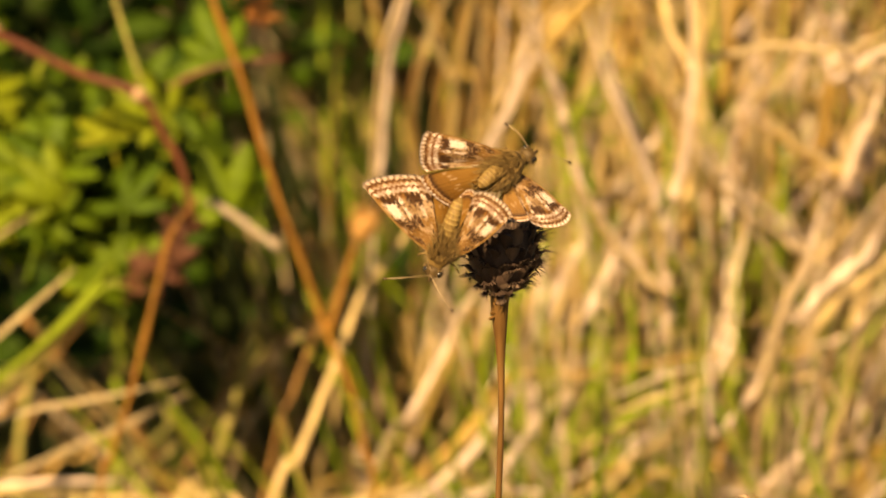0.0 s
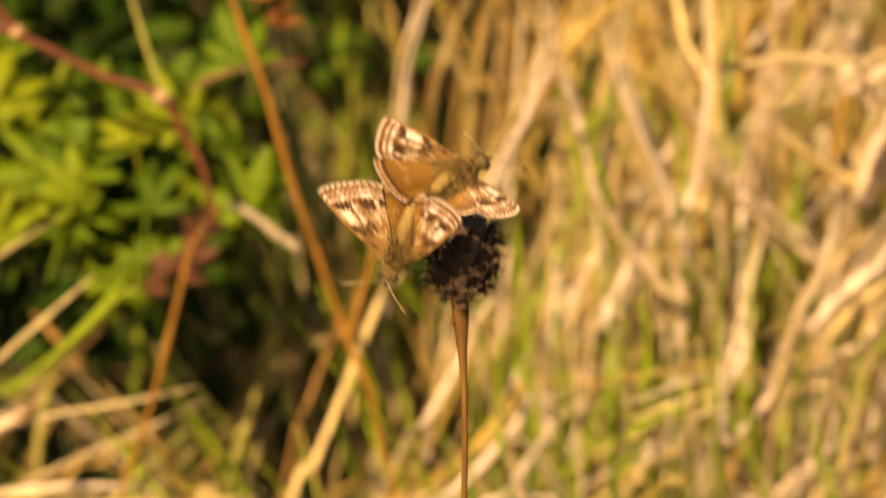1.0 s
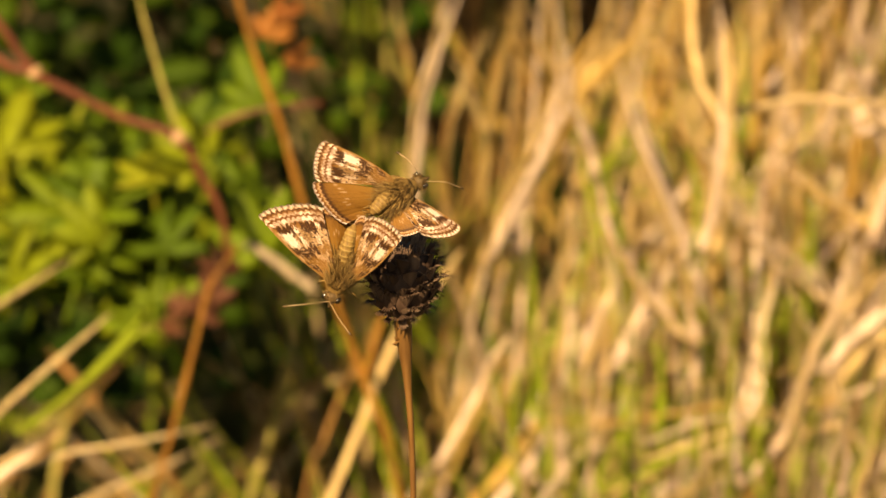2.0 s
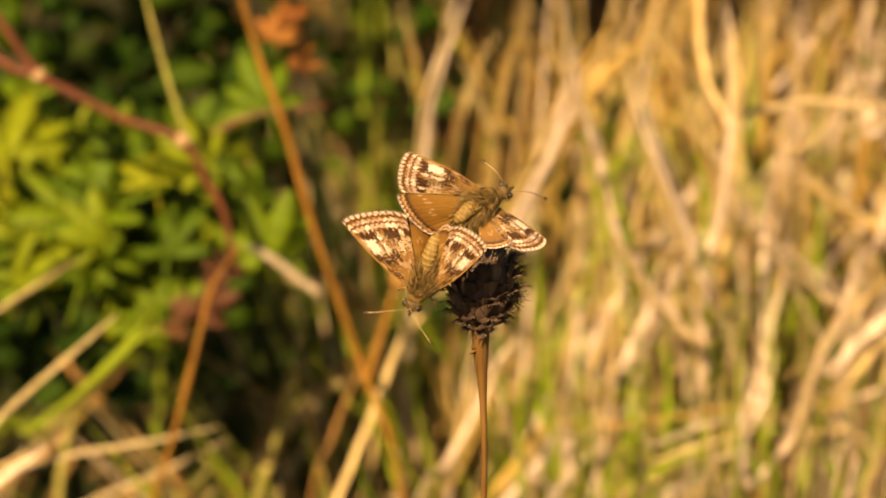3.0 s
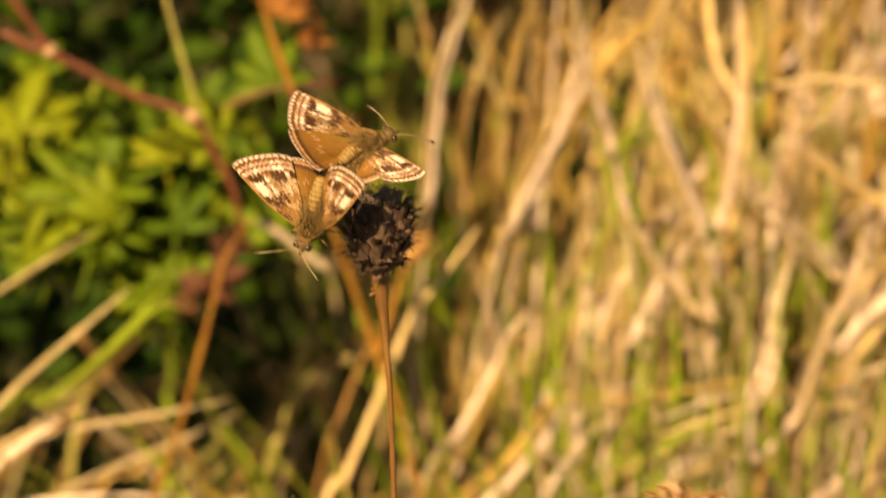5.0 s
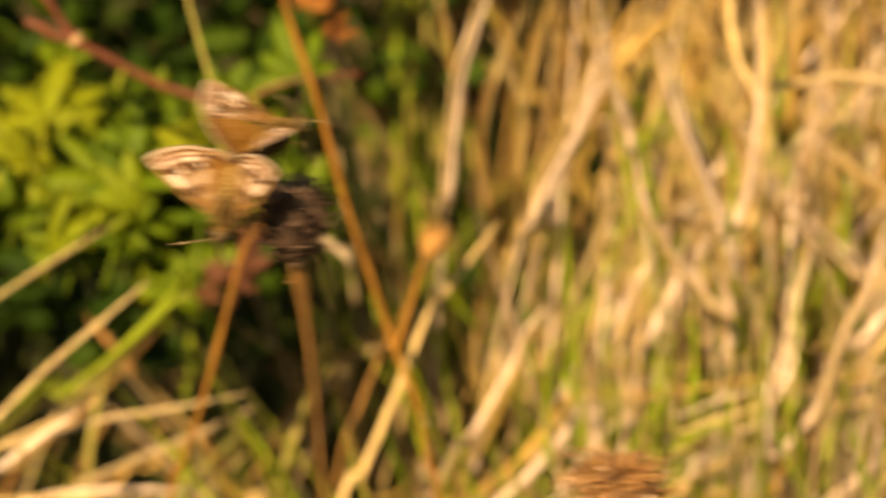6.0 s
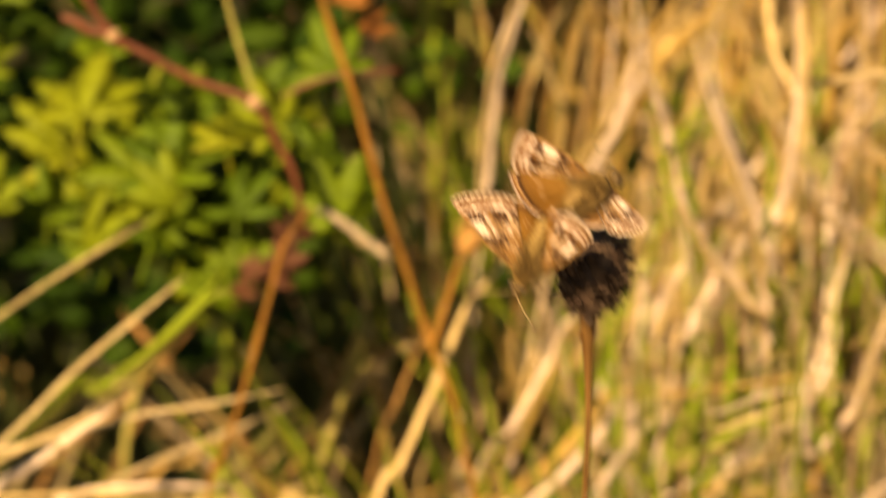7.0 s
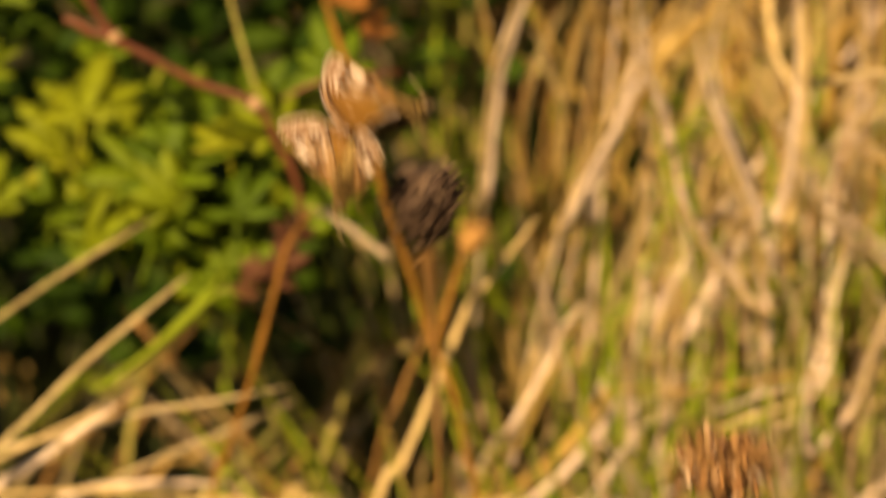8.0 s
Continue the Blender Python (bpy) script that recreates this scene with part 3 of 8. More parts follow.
# ---- the bush ----
def leaf_mesh(seed):
    """A leaf of five toothed leaflets on a short stalk."""
    g = np.random.RandomState(seed)
    s = Solid()
    for a, n in ((-78, 0.75), (-38, 0.95), (0, 1.05), (38, 0.95), (78, 0.75)):
        a = math.radians(a + g.uniform(-9, 9))
        n = 0.0135 * n * g.uniform(0.9, 1.15)
        tip = (math.sin(a) * n, math.cos(a) * n, g.uniform(-0.0025, 0.002))
        s.leaflet((math.sin(a) * 0.001, math.cos(a) * 0.001, 0), tip, (0, 0, 1), n * g.uniform(0.44, 0.58), 0.30, g.uniform(0.05, 0.40))
    s.tube([(0, 0.001, 0), (0, -0.004, -0.001), (0, -0.008, -0.003)], [0.0005, 0.0005, 0.0006], 5)
    return s.mesh("leaf")


def bush():
    ob = thing("bramble_bush", (0, 0, 0), "low bush with red-brown stems and yellow-green leaves", "bush")
    s = Solid()
    line = curve_through([(-0.115, 0.175, 0.306), (-0.103, 0.175, 0.300), (-0.096, 0.175, 0.291), (-0.090, 0.175, 0.282), (-0.083, 0.175, 0.278), (-0.072, 0.175, 0.272), (-0.059, 0.175, 0.267), (-0.054, 0.175, 0.258), (-0.050, 0.175, 0.250), (-0.048, 0.175, 0.238)], 6)
    s.tube(line, [0.00105 - 0.0002 * i / len(line) + 0.0005 * math.exp(-((i - 18) / 2.0) ** 2) + 0.0004 * math.exp(-((i - 36) / 2.0) ** 2) for i in range(len(line))], 10)
    branch = part("branch", s, bark_red, ob, "red-brown woody branch with pale nodes")
    for k in (18, 36):
        s = Solid()
        at = line[k]
        along = (line[k + 1] - line[k - 1]) / np.linalg.norm(line[k + 1] - line[k - 1])
        s.ball(at, (along * 0.0021, np.cross(along, (0, 1, 0)) * 0.0017, np.array((0, 0.0016, 0))), 8, 10)
        part("node", s, node_pale, branch, "pale swollen node")
    s = Solid()
    line = curve_through([(-0.101, 0.175, 0.286), (-0.098, 0.175, 0.285), (-0.095, 0.175, 0.283), (-0.090, 0.175, 0.282)], 5)
    s.tube(line, [0.0008 + 0.0003 * min(1, i / 6) for i in range(len(line))], 8)
    part("twig", s, bark_red, ob, "short broken side twig")
    s = Solid()
    line = curve_through([(-0.061, 0.200, 0.259), (-0.055, 0.200, 0.260), (-0.047, 0.200, 0.264), (-0.039, 0.200, 0.266), (-0.028, 0.200, 0.267)], 6)
    s.tube(line, [0.0006 - 0.0002 * i / len(line) for i in range(len(line))], 8)
    part("twig", s, bark_red, ob)
    s = Solid()
    line = curve_through([(-0.045, 0.190, 0.237), (-0.040, 0.190, 0.234), (-0.035, 0.190, 0.230), (-0.030, 0.190, 0.226)], 5)
    s.tube(line, [0.0010] * len(line), 8)
    part("dead_twig", s, twig_grey, ob, "grey dead twig")
    kinds = [leaf_mesh(40 + i) for i in range(5)]
    rust = [leaf_mesh(60 + i) for i in range(2)]
    g = np.random.RandomState(5)
    right, down = np.array((1.0, 0, 0)), np.array((0, 0, -1.0))

    def leaf(at, size, mesh_kind, material):
        me = mesh_kind
        if not me.materials:
            me.materials.append(material)
        o = new("leaf", me)
        o.parent = ob
        o.location = at
        o.rotation_euler = (radians(g.uniform(35, 85)), radians(g.uniform(-35, 25)), radians(g.uniform(-60, 60)))
        o.scale = (size, size, size)
    # front leaves of the bush in loose sprays, sunlight put into their brighter green
    sprays = ((-0.105, 0.255, 0.020, 7), (-0.098, 0.262, 0.012, 3), (-0.104, 0.238, 0.014, 7), (-0.078, 0.2375, 0.010, 8), (-0.067, 0.2365, 0.009, 7), (-0.088, 0.2330, 0.010, 6), (-0.088, 0.236, 0.018, 10), (-0.076, 0.243, 0.015, 9), (-0.100, 0.234, 0.014, 9),
              (-0.116, 0.238, 0.014, 5), (-0.082, 0.229, 0.012, 10), (-0.064, 0.232, 0.013, 7), (-0.050, 0.239, 0.008, 4), (-0.079, 0.221, 0.008, 4), (-0.056, 0.259, 0.012, 5), (-0.125, 0.245, 0.016, 5), (-0.046, 0.266, 0.010, 4),
              (-0.120, 0.276, 0.018, 8),
              (-0.070, 0.222, 0.008, 5), (-0.083, 0.227, 0.010, 6), (-0.070, 0.215, 0.005, 3), (-0.072, 0.212, 0.004, 3), (-0.075, 0.216, 0.005, 4),  (-0.093, 0.226, 0.010, 5), (-0.064, 0.224, 0.008, 4), (-0.0443, 0.2307, 0.005, 4))
    for x, z, spread, n in sprays:
        for _ in range(int(n * (1.15 if z < 0.238 else 0.25))):
            leaf((x + g.normal(0, spread * 0.5), 0.205 + g.uniform(-0.012, 0.05), z + g.normal(0, spread * 0.4)), g.uniform(0.65, 1.25), kinds[g.randint(5)], leaf_lit)
    for at in ((-0.0365, 0.22, 0.281), (-0.040, 0.22, 0.276), (-0.030, 0.225, 0.285), (-0.036, 0.22, 0.270)):
        leaf(at, 0.48, rust[g.randint(2)], leaf_rust)
    dead = [leaf_mesh(70 + i) for i in range(2)]
    for at in ((-0.0600, 0.185, 0.222), (-0.0500, 0.185, 0.231), (-0.0525, 0.182, 0.226), (-0.0560, 0.188, 0.219), (-0.0630, 0.190, 0.216)):
        leaf(at, g.uniform(0.35, 0.55), dead[g.randint(2)], leaf_dead)
    # deeper foliage, shade put into its green; unseen top part added to block sun
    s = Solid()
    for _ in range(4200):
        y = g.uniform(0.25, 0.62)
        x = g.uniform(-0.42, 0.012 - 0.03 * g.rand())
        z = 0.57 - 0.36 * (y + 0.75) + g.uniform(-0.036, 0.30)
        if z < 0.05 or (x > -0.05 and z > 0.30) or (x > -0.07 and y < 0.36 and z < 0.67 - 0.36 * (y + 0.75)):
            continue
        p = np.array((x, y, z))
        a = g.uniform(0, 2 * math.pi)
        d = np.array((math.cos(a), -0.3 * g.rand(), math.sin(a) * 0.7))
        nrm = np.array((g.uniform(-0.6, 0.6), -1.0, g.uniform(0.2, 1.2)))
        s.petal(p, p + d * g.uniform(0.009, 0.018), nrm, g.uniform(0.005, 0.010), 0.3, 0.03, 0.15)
    part("foliage", s, leaf_shaded, ob, "dense inner leaves, shade put into their dark green")["kind"] = "stuff"
    # inner stems that carry the foliage down to the ground
    for i in range(9):
        x, y = g.uniform(-0.36, -0.16), g.uniform(0.27, 0.5)
        s = Solid()
        line = curve_through([(x + g.uniform(-0.05, 0.05), y, 0.42), (x, y + 0.02, 0.26), (x + g.uniform(-0.03, 0.03), y + 0.01, 0.12), (x + g.uniform(-0.02, 0.02), y, 0.0)], 5)
        s.tube(line, [0.0010 + 0.0008 * k / len(line) for k in range(len(line))], 7)
        part("stem", s, bark_red, ob)
    # the woody foot of the long branch, out to the side
    s = Solid()
    first = Vector([(-0.115, 0.175, 0.306), (-0.103, 0.175, 0.300), (-0.096, 0.175, 0.291), (-0.090, 0.175, 0.282), (-0.083, 0.175, 0.278), (-0.072, 0.175, 0.272), (-0.059, 0.175, 0.267), (-0.054, 0.175, 0.258), (-0.050, 0.175, 0.250), (-0.048, 0.175, 0.238)][0])
    line = curve_through([tuple(first), (first.x - 0.05, first.y + 0.01, first.z + 0.01), (first.x - 0.12, first.y + 0.03, first.z - 0.08), (first.x - 0.14, first.y + 0.04, 0.0)], 5)
    s.tube(line, [0.0019 + 0.0012 * k / len(line) for k in range(len(line))], 9)
    part("stem", s, bark_red, ob)
    return ob


def orange_stem():
    s = Solid()
    line = curve_through([(-0.046, 0.165, 0.245), (-0.052, 0.165, 0.236), (-0.055, 0.165, 0.225), (-0.058, 0.165, 0.213), (-0.062, 0.165, 0.198), (-0.067, 0.165, 0.182), (-0.070, 0.165, 0.168)] + [(-0.091, 0.175, 0.000)], 5)
    s.tube(line, [0.00060 * min(1.0, 0.4 + i / 12) + 0.0003 * math.exp(-((i - 15) / 1.2) ** 2) for i in range(len(line))], 9)
    return solo("dead_stem", s, bark_orange, "orange-brown dead stem with a pale node", "stem")


def seed_stem():
    """A dry stalk with one side branch that ends in a fluffy seed head."""
    ob = thing("dry_flower_stem", (0, 0, 0), "orange-brown dry flower stem with a side bud", "plant")
    s = Solid()
    line = curve_through([(-0.048, 0.190, 0.302), (-0.043, 0.190, 0.282), (-0.037, 0.190, 0.264), (-0.031, 0.190, 0.241), (-0.0245, 0.190, 0.221), (-0.0190, 0.190, 0.204), (-0.0140, 0.190, 0.191), (-0.011, 0.190, 0.175), (-0.008, 0.190, 0.157)] + [(0.006, 0.200, 0.000)], 6)
    s.tube(line, [0.00076 + 0.00008 * math.sin(i * 0.9) for i in range(len(line))], 10)
    part("stem", s, bark_orange, ob)
    s = Solid()
    line = curve_through([(-0.019, 0.190, 0.204), (-0.0162, 0.190, 0.214), (-0.0126, 0.190, 0.2265)], 5)
    s.tube(line, [0.0007] * len(line), 8)
    part("side_branch", s, bark_orange, ob)
    s = Solid()
    c = np.array((-0.0106, 0.1900, 0.2300))
    s.ball(c, ((0.0032, 0, 0), (0, 0.0032, 0), (0.0010, 0, 0.0036)), 8, 12)
    g = np.random.RandomState(9)
    for _ in range(60):
        d = g.normal(0, 1, 3)
        d = d / np.linalg.norm(d)
        d[2] = abs(d[2]) * 1.2
        s.tube([c + d * 0.002, c + d * g.uniform(0.0040, 0.0056)], [0.0003, 0.0001], 4)
    part("bud", s, bud_orange, ob, "fluffy orange-brown seed bud")
    return ob


# ---- the knapweed ----
def scale_mesh(name, length, width, spikes, curl):
    """One bract: a boat-shaped scale with a fringe of bent bristles at its tip. It grows along +z, its outside towards -y."""
    s = Solid()
    m = 2 * spikes
    rows = ((0.0, 0.45), (0.35, 0.95), (0.7, 1.0), (0.95, 0.72))
    for t, w in rows:
        for k in range(m + 1):
            a = k / m * 2 - 1
            s.verts.append(np.array((a * width * w / 2, -length * curl * t + width * 0.28 * a * a - 0.0002, length * (t - 0.12 * a * a * t))))
    for r in range(len(rows) - 1):
        for k in range(m):
            q = r * (m + 1) + k
            s.faces.append((q, q + 1, q + m + 2, q + m + 1))
    top = (len(rows) - 1) * (m + 1)
    for k in range(spikes):
        a = (k + 0.5) / spikes * 2 - 1
        l, c, r = [s.verts[top + 2 * k + i] for i in (0, 1, 2)]
        bent = c + np.array((a * length * 0.24, -length * 0.22, length * (0.16 - 0.1 * abs(a))))
        tip = c + np.array((a * length * 0.62, -length * (0.42 + 0.22 * (k % 2)), length * (0.48 - 0.40 * abs(a))))
        q = len(s.verts)
        s.verts += [bent + (l - c) * 0.5, bent + (r - c) * 0.5, bent + np.array((0, 0.00008, -0.00012)), tip]
        s.faces += [(top + 2 * k, top + 2 * k + 1, q + 2, q), (top + 2 * k + 1, top + 2 * k + 2, q + 1, q + 2), (q, q + 2, q + 3), (q + 2, q + 1, q + 3), (q + 1, q, q + 3)]
    return s.mesh(name)


def put_scales(ob, meshes, material, axis_rows, g, name="bract", loose=9):
    """Rings of bracts: (height, radius, count, tilt in degrees, size)."""
    for row, (z, r, count, tilt, size) in enumerate(axis_rows):
        for k in range(count):
            a = 2 * math.pi * (k + 0.5 * (row % 2)) / count + g.uniform(-0.12, 0.12)
            me = meshes[g.randint(len(meshes))]
            if not me.materials:
                me.materials.append(material)
            o = new(name, me)
            o.parent = ob
            o.matrix_basis = Matrix.Rotation(a, 4, "Z") @ pose(0, -r, z, tilt + g.uniform(-loose, loose), g.uniform(-loose, loose), g.uniform(-2 * loose, 2 * loose)) @ Matrix.Scale(size * g.uniform(0.8, 1.15), 4)


BASE = Vector((0.0181, 0.0153, 0.3335))      # where the stem meets the seed head, from the root


def knapweed():
    ob = thing("knapweed", (-0.0057, -0.1391, 0), "dead knapweed with a dark spiky seed head on a thin stem", "plant")
    # the stem swells below the head
    s = Solid()
    top = np.array(BASE)
    line = curve_through([top, top * 0.985 + np.array((0.0003, 0, 0)), top * 0.965 + np.array((0.0008, 0, 0)), top * 0.93 + np.array((0.0014, 0, 0)), top * 0.86 + np.array((0.0016, 0, 0)), top * 0.6 + np.array((0.0014, 0, 0)), top * 0.25, (0, 0, -0.004)], 6)
    far = [np.linalg.norm(p - top) for p in line]
    s.tube(line, [0.00047 + 0.00095 * math.exp(-(d / 0.0085) ** 2) + 0.0005 * d for d in far], 12)
    part("stem", s, knap_stem, ob, "brown ridged stem, thicker under the head")
    s = Solid()
    scar = np.array(line[5])
    for k, (dx, dz) in enumerate(((-0.0011, -0.0004), (-0.0009, 0.0008))):
        s.petal(scar + np.array((-0.0006, -0.0008, -0.0002)), scar + np.array((dx * 1.6, -0.0014, dz)), (0, -1, 0), 0.0007, 0.2, 0.2)
    part("leaf_scar", s, knap_stem, ob)
    head = new("seed_head")
    head.empty_display_size = 0.005
    head.parent = ob
    head.matrix_basis = Matrix.Translation(BASE) @ pose(0, 0, 0, 4, 5, 0) @ Matrix.Diagonal((0.9, 0.9, 1.02, 1))
    # round woody core
    s = Solid()
    prof = ((-0.0008, 0.0012), (0.0002, 0.0024), (0.0014, 0.0038), (0.0032, 0.0048), (0.0055, 0.0052), (0.0078, 0.0048), (0.0095, 0.0040), (0.0105, 0.0032))
    s.tube([(0, 0, z) for z, r in prof], [r for z, r in prof], 18)
    core = part("core", s, knap_dark, head, "dark woody seed head")
    g = np.random.RandomState(3)
    shapes = [scale_mesh("bract", 0.0030, 0.0022, 7, 0.18), scale_mesh("bract", 0.0027, 0.0020, 5, 0.3), scale_mesh("bract", 0.0032, 0.0023, 6, 0.1)]
    put_scales(head, shapes, knap_dark, ((-0.0006, 0.0019, 8, 62, 0.8), (0.0002, 0.0030, 10, 46, 0.9), (0.0014, 0.0040, 11, 34, 1.0), (0.0030, 0.0047, 12, 26, 1.0), (0.0046, 0.0050, 13, 20, 1.05), (0.0062, 0.0049, 13, 14, 1.05), (0.0078, 0.0045, 12, 8, 1.05)), g, "bract", 15)
    s = Solid()
    for _ in range(110):
        a, r = g.uniform(0, 2 * math.pi), 0.0036 * math.sqrt(g.rand())
        p = np.array((math.cos(a) * r, math.sin(a) * r, 0.0098))
        s.tube([p, p + np.array((math.cos(a) * 0.0008, math.sin(a) * 0.0008, g.uniform(0.0012, 0.0028)))], [0.00012, 0.00004], 4)
    part("chaff", s, knap_dark, head)["kind"] = "stuff"
    return ob


def open_seed_head():
    """The second plant: an older, open head with papery bracts that curl outwards."""
    ob = thing("knapweed", (0.0393, -0.1191, 0), "dead knapweed with an open golden-brown seed head", "plant")
    n = 0.2881
    s = Solid()
    line = curve_through([(0, 0, n - 0.004), (0.0004, 0, n - 0.02), (0.001, 0.001, n * 0.7), (0.0005, 0.001, n * 0.3), (0, 0, -0.004)], 6)
    far = [np.linalg.norm(p - line[0]) for p in line]
    s.tube(line, [0.0007 + 0.0011 * math.exp(-(d / 0.008) ** 2) + 0.0004 * d for d in far], 10)
    part("stem", s, knap_stem, ob)
    head = new("seed_head")
    head.empty_display_size = 0.005
    head.parent = ob
    head.matrix_basis = pose(0, 0, n - 0.004, 14, 3, 0)
    s = Solid()
    prof = ((-0.0006, 0.0016), (0.0006, 0.0036), (0.0022, 0.0056), (0.0042, 0.0066), (0.0060, 0.0062), (0.0064, 0.0050), (0.0050, 0.0030), (0.0044, 0.0004))
    s.tube([(0, 0, z) for z, r in prof], [r for z, r in prof], 18)
    part("cup", s, husk_dark, head, "brown woody cup of the head")
    g = np.random.RandomState(8)
    shapes = []
    for i in range(4):
        b = Solid()
        k = 0.0046 + 0.0007 * i
        b.petal((0, 0, 0), (0.0004 * (i - 1.5), -k * 0.35, k * 0.72), (0, -1, 0.3), 0.0017, -0.35, 0.05, -0.2 + 0.05 * i)
        b.petal((0.0003 * (i - 1.5), -k * 0.30, k * 0.66), (0.0006 * (i - 1.5), -k * 0.85, k * (0.80 - 0.18 * i)), (0, -0.5, 1), 0.0011, -0.3, 0.06, 0.25)
        shapes.append(b.mesh("bract"))
    put_scales(head, shapes, husk_gold, ((0.0002, 0.0034, 11, 40, 0.6), (0.0014, 0.0050, 17, 30, 0.7), (0.0028, 0.0062, 20, 18, 0.78), (0.0044, 0.0066, 22, 6, 0.8), (0.0056, 0.0060, 18, -2, 0.85), (0.0058, 0.0044, 14, -8, 0.85), (0.0056, 0.0026, 10, -14, 0.8)), g, "bract", 30)
    # loose curled ribbons of chaff that spill out of the cup
    s = Solid()
    for _ in range(130):
        a, r = g.uniform(0, 2 * math.pi), 0.0052 * math.sqrt(g.rand())
        out = np.array((math.cos(a), math.sin(a), 0))
        p = out * r + np.array((0, 0, 0.0046))
        k = g.uniform(0.002, 0.0046)
        turn = np.cross(out, (0, 0, 1)) * g.uniform(-1, 1)
        q = p + out * k * 0.35 + np.array((0, 0, k * 0.9))
        end = q + out * k * g.uniform(0.2, 0.8) + turn * k * 0.5 + np.array((0, 0, k * g.uniform(-0.5, 0.25)))
        line = curve_through([p, q, end], 4)
        s.tube(line, [0.0003 * (1 - 0.6 * i / len(line)) for i in range(len(line))], 5, 0.3, turn + np.array((0.01, 0, 0.2)))
    part("chaff", s, husk_chaff, head, "curled golden ribbons of chaff")["kind"] = "stuff"
    return ob


# ---- the butterflies ----
def wing_shape(root, tip, corner, inner, camber, bulge):
    """A thin wing with two skins, pleated along its veins and scalloped at the margin."""
    root, tip, corner = [np.array(p, float) for p in (root, tip, corner)]
    n = np.cross(tip - root, corner - root)
    n = n / np.linalg.norm(n)
    if n @ np.array((0, -1.0, 0.6)) < 0:
        n = -n
    rear = root + (corner - tip) * inner
    outward = (tip + corner) / 2 - root
    nu, nv = 22, 36
    s = Solid()
    uvs = []
    for side in (0, 1):
        for i in range(nu + 1):
            u = i / nu
            for j in range(nv + 1):
                v = j / nv
                edge = tip + (corner - tip) * v + outward * bulge * 4 * v * (1 - v) * (1 - 0.25 * v)
                round_tip = math.exp(-v * 22) * 0.035 + math.exp(-(1 - v) * 14) * 0.05
                edge = edge - outward * round_tip
                if u > 0.93:
                    edge = edge + outward * 0.012 * math.sin(v * 62.0) * (u - 0.93) / 0.07
                p = (root * (1 - v) + rear * v) * (1 - u) + edge * u
                lead = (tip - corner) / np.linalg.norm(tip - corner)
                p = p + lead * np.linalg.norm(tip - root) * 0.05 * math.sin(math.pi * u ** 0.8) * max(0, 1 - 2.5 * v)
                p = p + n * (camber * math.sin(math.pi * u * 0.8) * math.sin(math.pi * min(1, v + 0.15)) + 0.00003 * math.sin(v * 56.6) * u)
                s.verts.append(p - n * (0.00006 * side))
                uvs.append((u, v))
    w = nv + 1
    m = (nu + 1) * w
    for i in range(nu):
        for j in range(nv):
            a = i * w + j
            s.faces.append((a, a + 1, a + w + 1, a + w))
            s.faces.append((m + a, m + a + w, m + a + w + 1, m + a + 1))
    rim = [j for j in range(w)] + [i * w + nv for i in range(1, nu + 1)] + [nu * w + j for j in range(nv - 1, -1, -1)] + [i * w for i in range(nu - 1, 0, -1)]
    for a, b in zip(rim, rim[1:] + rim[:1]):
        s.faces.append((a, b, m + b, m + a))
    me = s.mesh("wing")
    layer = me.uv_layers.new(name="wing")
    index = [0] * len(me.loops)
    me.loops.foreach_get("vertex_index", index)
    layer.data.foreach_set("uv", [c for k in index for c in uvs[k]])
    return me


